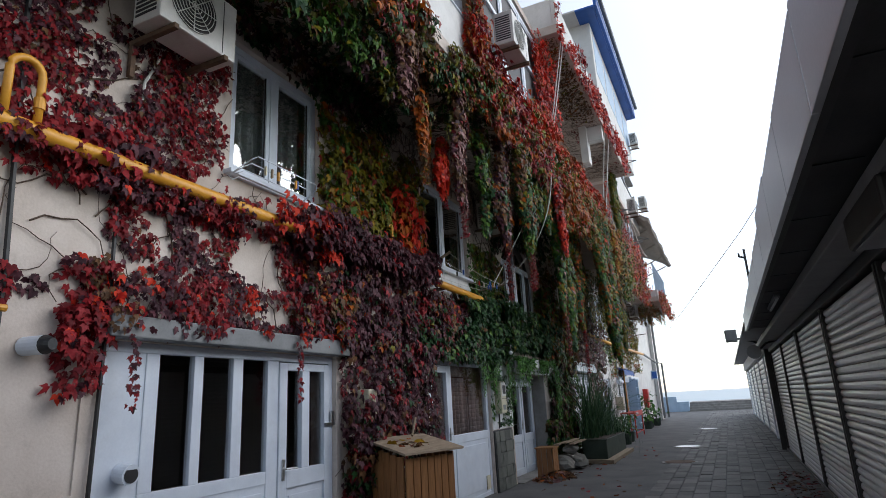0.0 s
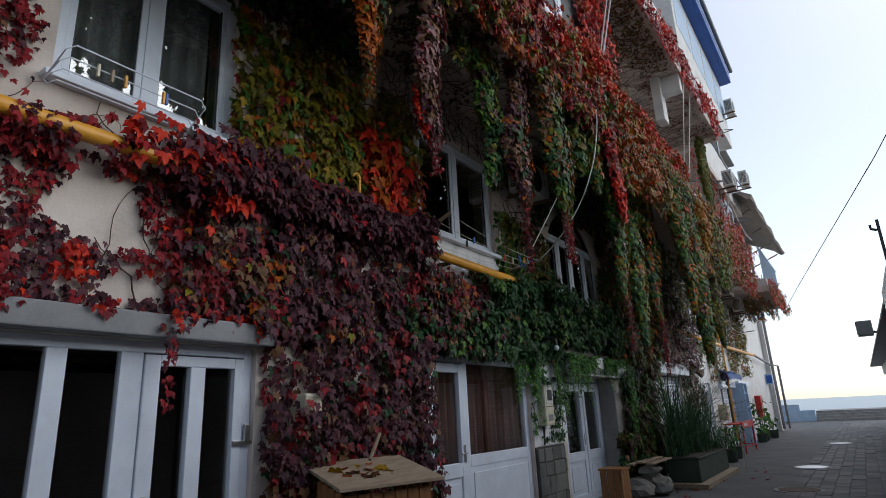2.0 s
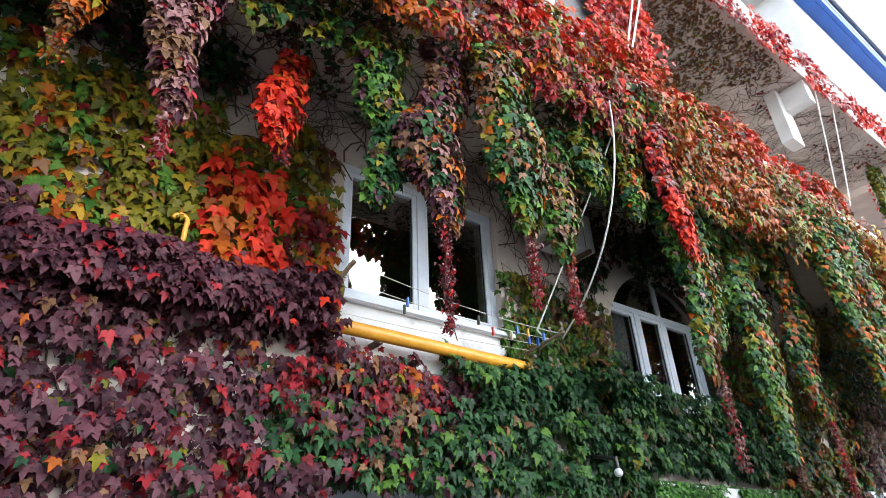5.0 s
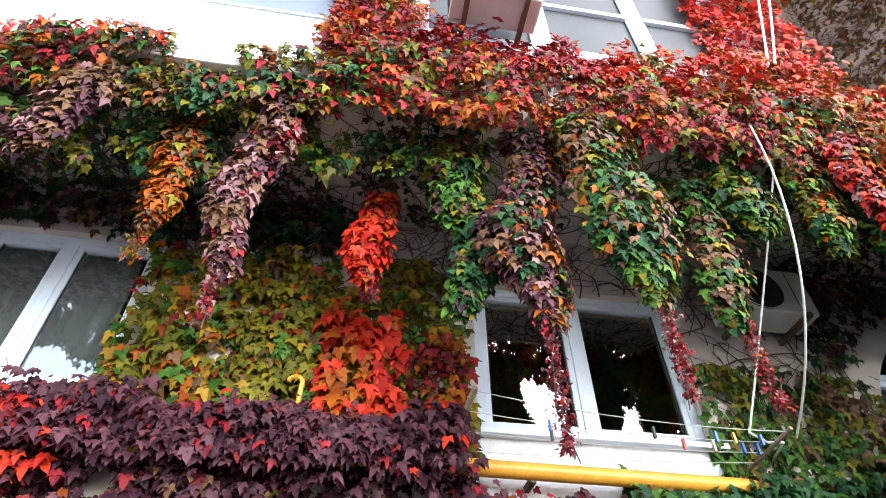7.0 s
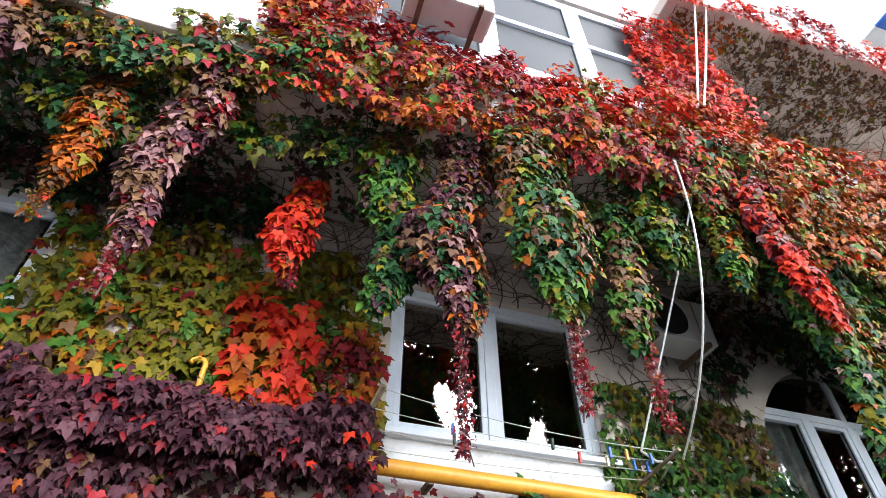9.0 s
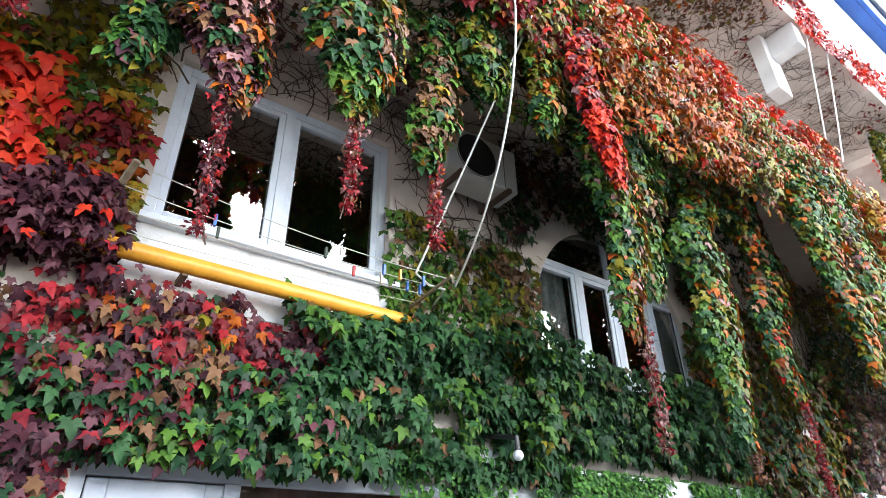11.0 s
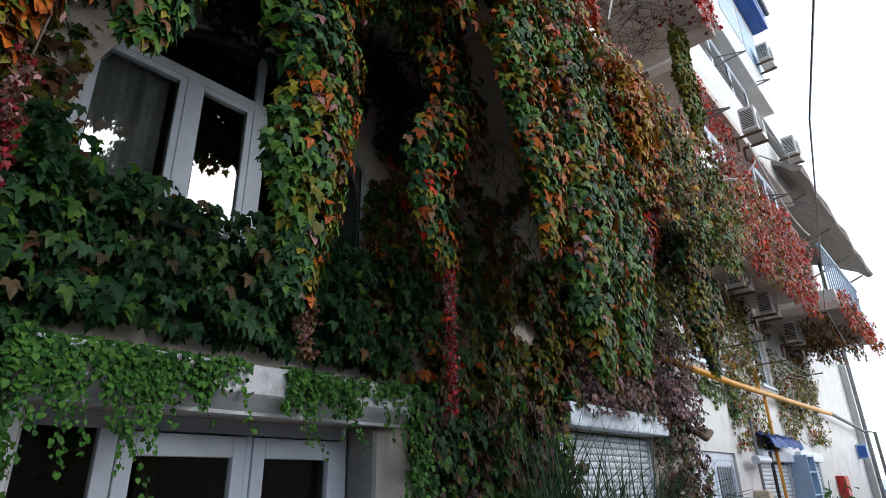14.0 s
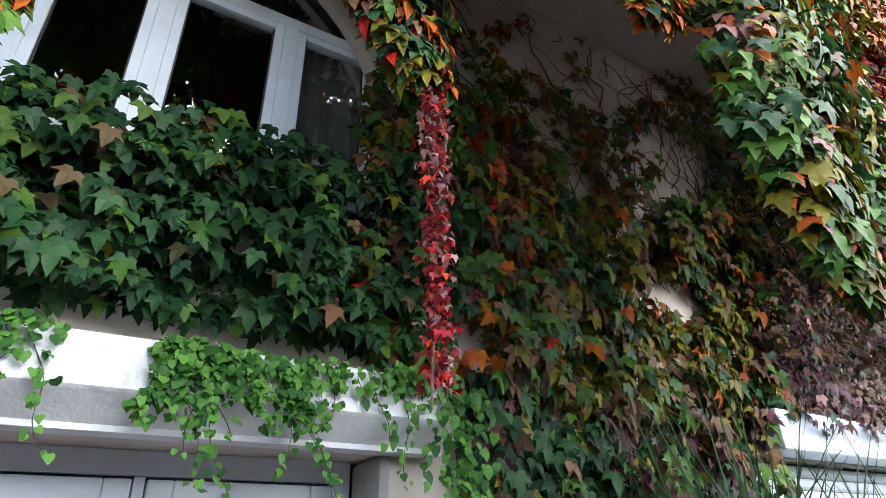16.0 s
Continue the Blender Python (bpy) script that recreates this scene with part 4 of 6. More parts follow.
creeper("olive", (FX, 5.8, 3.2), "olive and yellow-green creeper between the upper windows")
wall_leaves("olive", 4.62, 7.12, 3.2, 4.75, 480, {BR: 2.5, OL: 6, GR: 2, YE: 2, OR: 2.4, CR: 0.7}, depth=(0.05, 0.22), seed=31, cover=0.9, holes=[(3.42, 4.7, 3.4, 4.82), W2], size=(0.05, 0.095))
wall_leaves("olive", 4.4, 6.3, 4.55, 5.2, 330, {DG: 4, GR: 4, OL: 2}, depth=(0.05, 0.2), seed=32, cover=0.5)
wall_leaves("olive", 6.05, 6.6, 3.15, 4.2, 400, {SC: 9, OR: 3}, depth=(0.16, 0.36), seed=33, fade=0.14, cover=0.9, size=(0.075, 0.115))
wall_leaves("olive", 6.55, 6.98, 3.2, 3.5, 400, {SC: 5, OR: 4}, depth=(0.16, 0.36), seed=34, fade=0.1, cover=0.8, size=(0.07, 0.11))
stems("olive", 4.6, 9.3, 4.4, 5.2, 150, length=1.0)
stems("olive", 0.5, 12.5, -3.55, -2.3, 420, x=SLAB1, plane="slab", length=0.9, radius=(0.002, 0.008))

creeper("green", (FX, 10.5, 2.0), "deep green creeper mound above the white doors")
wall_leaves("green", 6.6, 8.7, 1.98, 2.55, 640, {DG: 6, GR: 3, BR: 2, PU: 2}, depth=(0.12, 0.34), seed=48, size=(0.045, 0.085), lift=0.55, holes=[(6.9, 9.2, 0, 2.02)])
wall_leaves("green", 8.0, 10.4, 2.0, 3.15, 760, {DG: 8, GR: 2.5, BR: 0.8}, depth=(0.12, 0.45), seed=41, size=(0.046, 0.088), lift=0.55, holes=[(8.2, 9.18, 0, 2.05), (9.2, 10.4, 0, 2.12)])
wall_leaves("green", 9.9, 13.0, 2.1, 3.4, 740, {DG: 9, GR: 2.5, BR: 0.8, OL: 0.3}, depth=(0.12, 0.42), seed=42, size=(0.048, 0.092), lift=0.55, holes=[W3, D3])
wall_leaves("green", 8.75, 10.35, 3.05, 4.05, 430, {GR: 5, OL: 3, BR: 2, DG: 2}, depth=(0.04, 0.2), seed=43, cover=0.8)
wall_leaves("green", 9.3, 10.5, 1.75, 2.3, 620, {GR: 1.5, DG: 8}, depth=(0.04, 0.24), seed=44, cover=0.8, size=(0.04, 0.08), lift=0.5)
wall_leaves("green", 9.4, 10.45, 1.0, 1.8, 420, {GR: 4, DG: 4}, depth=(0.02, 0.1), seed=47, cover=0.42, size=(0.03, 0.055), holes=[(9.5, 9.92, 1.15, 1.8)])
stems("green", 8.8, 13.0, 3.2, 5.1, 190, length=1.0)

wall_leaves("green", 9.9, 13.0, 4.12, 5.2, 330, {DG: 6, PU: 2, BR: 3}, depth=(0.05, 0.3), seed=45, cover=0.7, holes=[W3])
wall_leaves("green", 9.9, 13.2, 4.25, 5.2, 260, {DG: 6, PU: 2, BR: 2, OL: 1}, x=-3.1, depth=(0.0, 0.6), seed=46, cover=0.6)
creeper("brown", (FX, 15, 0), "green, brown and plum creeper down to the ground")
wall_leaves("brown", 12.4, 15.2, 0.1, 2.3, 480, {DG: 4, PU: 2, BR: 2, GR: 4, OL: 1.5}, depth=(0.1, 0.35), seed=51, size=(0.055, 0.105), holes=[D3])
wall_leaves("brown", 12.45, 15.6, 2.2, 3.9, 480, {DG: 2, OL: 4, BR: 3, GR: 4, OR: 2, PU: 0.6, SC: 0.2}, depth=(0.08, 0.36), seed=52, size=(0.055, 0.105), cover=0.9, holes=[D3])
wall_leaves("brown", 12.45, 16.0, 3.8, 5.2, 300, {BR: 4, DG: 1.5, OL: 4, OR: 1}, depth=(0.04, 0.2), seed=53, cover=0.3)
wall_leaves("brown", 15.3, 18.9, 2.2, 3.6, 480, {PU: 4, BR: 4, PK: 1.6, DG: 2}, depth=(0.15, 0.6), seed=54, holes=[])
wall_leaves("brown", 15.3, 19.2, 3.4, 5.3, 430, {DG: 4, OL: 3, BR: 2}, depth=(0.1, 0.5), seed=55)
wall_leaves("brown", 17.4, 18.9, 0.2, 2.4, 430, {DG: 3, BR: 3, PU: 2, OL: 1}, depth=(0.1, 0.4), seed=56)
stems("brown", 12.6, 17.5, 3.0, 5.1, 120, length=1.0)

def slab_leaves(key, x0, x1, y0, y1, z, per_m2, colours, seed, size=(0.035, 0.06), cover=0.7, depth=0.12):
    """Leaves clinging under a slab."""
    n = int((x1 - x0) * (y1 - y0) * per_m2)
    x, y = RNG.uniform(x0, x1, n), RNG.uniform(y0, y1, n)
    keep = 0.6 * vnoise(x, y, 1.7, seed) + 0.4 * vnoise(x, y, 5.0, seed + 1) < 0.15 + 0.7 * cover
    x, y = x[keep], y[keep]
    n = len(x)
    P = np.stack([x, y, z - depth * RNG.random(n) ** 1.5], 1)
    me = leaf_mesh("foliage", P, np.tile([0.35, 0.0, -1.0], (n, 1)), RNG.uniform(*size, n), choose(colours, x, y, 1.6, seed, 0.6), LEAFS, "coarse", lift=0.0, jitter=0.4, roll=0.8)
    return link("foliage", me, CREEPERS[key], kind="stuff")


# ---- creeper over the balcony slabs ----
creeper("fringe", (SLABX, 9, 5.0), "flaming red and orange creeper over the balcony fronts")
def front(key, y0, y1, z0, z1, per_m2, colours, seed, x=SLABX, depth=(0.02, 0.3), **k):
    return wall_leaves(key, y0, y1, z0, z1, per_m2, colours, x=x, depth=depth, seed=seed, **k)


front("fringe", 0.4, 6.0, 4.75, 5.36, 560, {DG: 4, OL: 3, BR: 3, OR: 1.5, CR: 2, GR: 2}, 61, x=SLABX - 0.1)
front("fringe", 0.4, 5.3, 4.4, 5.0, 480, {DG: 5, OL: 2, GR: 3, PU: 2, BR: 1}, 75, x=SLABX - 0.4, depth=(0.0, 0.4), cover=0.85)
front("fringe", 4.6, 7.4, 4.55, 5.1, 420, {DG: 5, OL: 2, GR: 3, BR: 1}, 76, x=SLABX - 0.35, depth=(0.0, 0.35), cover=0.3)
front("fringe", 0.4, 6.0, 5.22, 5.42, 520, {PK: 3, SC: 2, OR: 2, OL: 2}, 62, cover=0.75, fade=0.06, x=SLABX - 0.02, depth=(0.0, 0.18))
front("fringe", 5.8, 9.8, 4.8, 5.55, 620, {OR: 4, CR: 4, OL: 2, BR: 2, SC: 1.5, GR: 1.5, DG: 1}, 63, depth=(0.0, 0.38))
front("fringe", 5.8, 8.2, 5.45, 6.15, 620, {SC: 4, CR: 7, OR: 1.5}, 64, depth=(0.0, 0.32), lift=0.6)
front("fringe", 5.75, 6.6, 5.5, 7.9, 480, {SC: 3, OR: 3, CR: 3, OL: 1}, 65, cover=0.8)
front("fringe", 8.0, 11.0, 5.45, 6.2, 620, {OR: 6, SC: 7, OL: 2, GR: 0.8, YE: 0.4}, 66, depth=(0.0, 0.36), lift=0.6)
front("fringe", 9.1, 10.2, 6.0, 7.9, 520, {SC: 8, CR: 2, OR: 1}, 67, depth=(0.0, 0.3))
front("fringe", 9.6, 13.0, 4.45, 5.6, 620, {OR: 6, OL: 4, GR: 1.5, BR: 2, YE: 0.6, SC: 1}, 68, depth=(0.0, 0.42))
front("fringe", 10.8, 14.2, 5.5, 6.15, 620, {SC: 7, OR: 6, YE: 0.6}, 69, depth=(0.0, 0.36), lift=0.6)
front("fringe", 12.8, 15.4, 4.0, 5.6, 560, {OL: 3, OR: 5, YE: 2, GR: 1.5, BR: 1.5, CR: 1.5}, 70, depth=(0.0, 0.45))
front("fringe", 15.1, 18.2, 4.0, 5.6, 560, {OL: 6, GR: 3, BR: 2, YE: 1, OR: 1.5, DG: 1.5}, 77, depth=(0.0, 0.45))
front("fringe", 14.0, 17.2, 5.5, 5.9, 480, {OR: 5, YE: 1.5, BR: 2, PK: 1}, 71, cover=0.6)
front("fringe", 15.5, 18.4, 3.3, 4.6, 480, {OL: 4, DG: 4, BR: 2}, 72, x=SLABX - 0.5, depth=(0.0, 0.4), cover=0.8)
front("fringe", 8.3, 12.4, 4.35, 5.15, 520, {DG: 5, GR: 3, OL: 2, BR: 2}, 88, x=SLABX - 0.35, depth=(0.0, 0.35), cover=0.8, lift=0.45)
front("fringe", 6.3, 8.4, 4.6, 5.1, 420, {DG: 4, GR: 2, OL: 2, PU: 2, BR: 2}, 89, x=SLABX - 0.3, depth=(0.0, 0.3), cover=0.35, lift=0.45)
# upper slab edge
creeper("upper", (-1.8, 14, 8.0), "thin red creeper along the upper balcony's edge")
front("upper", 9.4, 18.0, 7.85, 8.75, 330, {SC: 6, CR: 4, PK: 1}, 73, x=-1.82, depth=(0.0, 0.16), cover=0.6, fade=0.1)
stems("upper", 9.7, 17.7, -3.5, -1.9, 380, x=SLAB2, plane="slab", length=0.9, radius=(0.002, 0.006))
slab_leaves("upper", -3.55, -1.9, 9.75, 13.6, SLAB2, 520, {BR: 8, OL: 1.5, OR: 1}, 91, cover=0.6)
slab_leaves("upper", -2.6, -1.85, 13.6, 17.9, SLAB2, 200, {CR: 4, BR: 3, PK: 1}, 92, cover=0.35)
slab_leaves("olive", -3.5, -2.3, 0.45, 5.9, SLAB1, 420, {DG: 6, OL: 1, BR: 2, PU: 2}, 93, cover=0.95, size=(0.045, 0.075))
slab_leaves("olive", -3.5, -2.3, 6.0, 12.8, SLAB1, 260, {DG: 4, BR: 4, PU: 2}, 94, cover=0.5, size=(0.04, 0.07))
wall_leaves("upper", 9.8, 13.5, 7.2, 7.95, 420, {OL: 3, BR: 5}, depth=(0.02, 0.2), seed=74, cover=0.7)


def strand(y, z0, z1, width, colours, x=SLABX - 0.05, size=0.07, tail=0.0, tail_col=None, count=None, label="hanging creeper strand with autumn leaves", seed=0):
    """A hanging trail: a stem with leaves all round, thinning into a tail."""
    t = thing("hanging_vine", (x, y, z1), label, "hanging vine", "hanging strands")
    rnd = random.Random(int(y * 1000) + seed)
    pts = [(x + 0.03 * math.sin(3 * i + y), y + 0.04 * math.sin(2.2 * i + y * 7), z1 + (z0 - tail - z1) * i / 9) for i in range(10)]
    part("stem", tube(pts, 0.008, 5, None, 0.4), BARK, t)
    width *= 1.75 if 9.9 < y < 16 else 1.15
    n = count or int((z1 - z0) * width * (1700 if 9.9 < y < 16 else 2100))
    q = RNG.random(n)
    zz = z1 + (z0 - z1) * q
    w = width * np.where(q < 0.72, 1.0, 1.0 - 0.75 * (q - 0.72) / 0.28) * (0.72 + 0.5 * vnoise(zz, zz * 0, 4.2, y))
    a, r = RNG.uniform(0, math.tau, n), np.sqrt(RNG.uniform(0.05, 1, n))
    fx, fy = np.cos(a), np.sin(a)
    P = np.stack([x + 0.2 * w * r * fx, y + 0.05 * np.sin(zz * 4 + y * 7) + 0.1 * width * (vnoise(zz, zz * 0, 2.0, y + 3) - 0.5) * 4 + 0.5 * w * r * fy, zz], 1)
    F = np.stack([np.abs(fx) * 0.5 + 0.6, fy * r * 0.7, fx * 0], 1)
    s = RNG.uniform(0.55, 1.15, n) * size
    slots = choose(colours, P[:, 1], P[:, 2], 2.6, int(y * 7) + 30, 0.5)
    if OR in colours:
        slots = np.where((fy * r > 0.35) & (RNG.random(n) < (0.45 if y > 9.8 else 0.25)), RNG.choice([OR, OR, OL, BR], n), slots)
    if tail:
        m = int(tail * 620)
        tz = z0 + 0.05 - tail * RNG.random(m)
        P = np.concatenate([P, np.stack([np.full(m, x) + RNG.normal(0, 0.02, m), y + RNG.normal(0, 0.022, m), tz], 1)])
        F = np.concatenate([F, RNG.normal(0, 0.6, (m, 3)) + np.array([0.6, 0, 0])])
        s = np.concatenate([s, RNG.uniform(0.014, 0.028, m)])
        slots = np.concatenate([slots, choose(tail_col or colours, tz, tz, 2.0, 5, 0.7)])
    link("foliage", leaf_mesh("foliage", P, F, s, slots, LEAFS, lift=0.45, jitter=0.25, roll=0.24), t, kind="stuff")
    return t


strand(5.1, 3.9, 5.0, 0.25, {OR: 5, BR: 3, OL: 2, SC: 1}, x=-2.5, tail=0.3)
strand(5.6, 3.45, 5.1, 0.27, {PU: 4, PK: 2, BR: 3, CR: 2}, tail=0.35, tail_col={CR: 3, PK: 2})
strand(4.45, 4.2, 5.0, 0.3, {PU: 3, BR: 3, PK: 1})
strand(6.34, 3.95, 4.75, 0.26, {SC: 10, OR: 2, CR: 1}, x=-2.85, size=0.085, tail=0.2, tail_col={CR: 3, PU: 2})
strand(6.9, 3.5, 5.0, 0.38, {DG: 5, GR: 3, OL: 1.5, PU: 1, BR: 1}, x=-2.5)
strand(7.25, 3.4, 5.0, 0.42, {BR: 4, PU: 4, DG: 2, PK: 1.5, OR: 1.5}, x=-2.38, tail=0.75, tail_col={PU: 3, CR: 3, PK: 2, SC: 0.6})
strand(7.8, 3.45, 5.0, 0.46, {DG: 4, GR: 2, OL: 2, BR: 3, OR: 1.5, PK: 1}, x=-2.2, tail=0.6, tail_col={CR: 4, PK: 2, BR: 2})
strand(8.4, 3.5, 4.7, 0.3, {BR: 3, GR: 3, DG: 3, YE: 1}, x=-2.4, tail=0.55, tail_col={CR: 4, PK: 2, OR: 1})
strand(8.75, 4.2, 5.1, 0.36, {GR: 5, DG: 2, OL: 3, BR: 1.5})
strand(9.25, 4.1, 5.0, 0.34, {GR: 4, DG: 3, OL: 2.5, BR: 1, OR: 1})
strand(9.65, 3.8, 5.2, 0.32, {SC: 7, CR: 3, PK: 1.5, OR: 2}, x=-2.15, label="hanging creeper strand with scarlet leaves")
strand(9.9, 2.8, 5.0, 0.42, {DG: 4, GR: 3, OL: 2, OR: 1, BR: 1, PK: 1}, x=-2.3, tail=0.75, tail_col={BR: 3, PK: 3, CR: 3})
strand(10.32, 3.2, 5.1, 0.32, {DG: 5, GR: 3, OL: 2, BR: 2}, x=-2.4)
strand(11.2, 2.3, 5.0, 0.36, {DG: 5, GR: 4, OL: 2, OR: 0.8, PK: 0.5}, x=-2.48, tail=0.3, tail_col={BR: 3, PK: 1})
strand(12.24, 2.8, 5.2, 0.34, {DG: 5, OR: 1.2, BR: 2, SC: 0.5, OL: 2, GR: 2}, x=-2.5, tail=0.98, tail_col={SC: 1.5, CR: 4, PK: 3}, seed=4)
strand(12.65, 2.9, 5.2, 0.36, {DG: 5, GR: 3, OL: 2, OR: 2.5}, x=-2.05)
strand(13.2, 2.1, 5.2, 0.38, {DG: 5, GR: 3, OL: 2, PK: 1.2, OR: 1.5}, x=-2.0)
strand(13.9, 2.3, 5.2, 0.4, {DG: 6, GR: 3, OL: 2, OR: 1}, x=-2.15)
strand(14.6, 2.3, 5.0, 0.36, {DG: 5, GR: 3, OL: 2, PK: 0.6})
strand(15.05, 3.4, 5.0, 0.32, {CR: 4, PU: 4, OR: 1, SC: 1}, label="hanging creeper strand with plum-red leaves")
strand(14.4, 4.3, 5.3, 0.36, {YE: 6, OR: 4}, x=-1.98, label="hanging creeper strand with yellow leaves")
strand(16.4, 2.6, 4.8, 0.6, {OL: 4, DG: 3, BR: 3})
strand(17.35, 5.9, 7.9, 0.5, {OL: 5, GR: 2, BR: 2}, x=-2.2, label="olive creeper wound round the balcony post")

# ---- creeper on the far half ----
creeper("far", (FX, 22, 2), "thin yellowing creeper on the white far facade")
FARH = [(19.4, 21.0, 3.3, 4.75), (23.4, 24.6, 3.3, 4.65), (18.9, 21.0, 0, 2.0), (22.0, 27.6, 0, 2.1)]
wall_leaves("far", 21.0, 23.5, 2.0, 5.2, 260, {OL: 6, YE: 1, BR: 2, GR: 3, OR: 1.5}, seed=81, holes=FARH, cover=0.75, depth=(0.03, 0.3))
wall_leaves("far", 24.4, 29.0, 2.3, 5.2, 220, {OL: 6, YE: 1, BR: 2, GR: 3, OR: 1.5}, seed=82, holes=FARH, cover=0.6, depth=(0.03, 0.3))
wall_leaves("far", 18.2, 24.4, 4.7, 6.6, 380, {OL: 3, BR: 2, OR: 3, SC: 4, PK: 2, CR: 2}, x=-2.45, seed=83, depth=(0.0, 0.5), cover=0.85)
wall_leaves("far", 18.0, 24.5, 5.9, 8.2, 260, {SC: 5, PK: 3, OR: 3}, x=-2.6, seed=84, depth=(0.0, 0.3), cover=0.4)
wall_leaves("far", 24.4, 29.6, 4.6, 5.45, 330, {OR: 5, SC: 3, BR: 3, OL: 2}, x=-1.95, seed=85, depth=(0.0, 0.3), cover=0.85)
wall_leaves("far", 18.5, 21.5, 2.0, 3.2, 220, {GR: 5, OL: 2}, seed=86, cover=0.45, holes=FARH)
wall_leaves("far", 18.0, 24.0, 8.0, 11.5, 110, {CR: 4, PK: 4, SC: 2}, seed=87, cover=0.4)
for fx in (-3.2, -2.8, -2.4):
    wall_leaves("far", 24.5, 29.4, 4.45, 4.97, 260, {OL: 4, BR: 3, OR: 3, GR: 1}, x=fx, seed=int(-fx * 31), depth=(0.0, 0.4), cover=0.75)
stems("far", 18.3, 28, 5.0, 11.0, 90, length=1.6)


# ---- pipes ----
pipe = thing("gas_pipe", (FX, 3, 3.1), "thick yellow gas pipe running along the facade", "pipe")
main = [(-3.42, -4, 3.09), (-3.42, 1.5, 3.09), (-3.42, 4.5, 3.09), (-3.42, 7.0, 3.06), (-3.42, 8.8, 3.04)]
part("run", tube(main + [(-3.43, 8.86, 3.04), (-3.5, 8.92, 3.04), (FX - 0.02, 8.93, 3.04)], 0.052, 16), YELLOW, pipe, smooth=True)
part("expansion_loop", tube([(-3.4, 1.64, 3.1), (-3.4, 1.64, 3.4), *arc((-3.4, 1.73, 3.42), 0.09, 180, 0, 8, "yz"), (-3.4, 1.82, 3.1)], 0.024, 12), YELLOW, pipe, smooth=True)
part("collar", tube([(-3.4, 1.82, 3.22), (-3.4, 1.82, 3.29)], 0.032, 12), YELLOW, pipe)
for y in (1.2, 3.0, 5.0, 7.4):
    part("bracket", boxes((FX - 0.01, -3.42, y, y + 0.035, 2.99, 3.03), bevel=0.004), RUST, pipe)
part("hook_end", tube([(-3.42, 5.97, 3.2), (-3.42, 5.97, 3.5), *arc((-3.42, 5.93, 3.53), 0.045, 0, 170, 6, "yz")], 0.018, 8), YELLOW, pipe, smooth=True)
part("side_stub", tube([(FX, 1.2, 2.07), (-3.45, 1.4, 2.06), (-3.45, 1.82, 2.05)], 0.02, 8), YELLOW, pipe)
farpipe = thing("gas_pipe", (FX, 24, 3.2), "yellow gas pipe along the far facade", "pipe")
part("run", tube([(-3.38, 17.0, 3.12), (-3.38, 21, 3.1), (-3.4, 29.4, 3.2)], 0.055, 12), YELLOW, farpipe, smooth=True)
part("riser", tube([(-3.45, 23.0, 0.3), (-3.45, 23.0, 3.15)], 0.03, 10), YELLOW, farpipe)
part("riser", tube([(-3.5, 22.8, 3.2), (-3.5, 22.8, 3.6), (-3.5, 22.95, 3.65), (-3.5, 22.95, 3.15)], 0.03, 10), YELLOW, farpipe)
part("grey_run", tube([(-3.38, 29.4, 3.2), (-3.36, 34.2, 3.0), (-3.1, 34.6, 2.95), (-3.1, 34.6, 0.1)], 0.05, 10), GREYTRIM, farpipe, "grey painted end of the pipe")
branch_pipe = thing("gas_branch_pipe", (-3.4, 18.8, 2.3), "rusty bent pipe stub near the white door", "pipe")
part("elbow", tube([(FX, 18.4, 2.35), (-3.4, 18.5, 2.2), (-3.4, 19.0, 2.1), (-3.42, 19.3, 2.2), (FX, 19.4, 2.25)], 0.05, 10), RUST, branch_pipe, smooth=True)


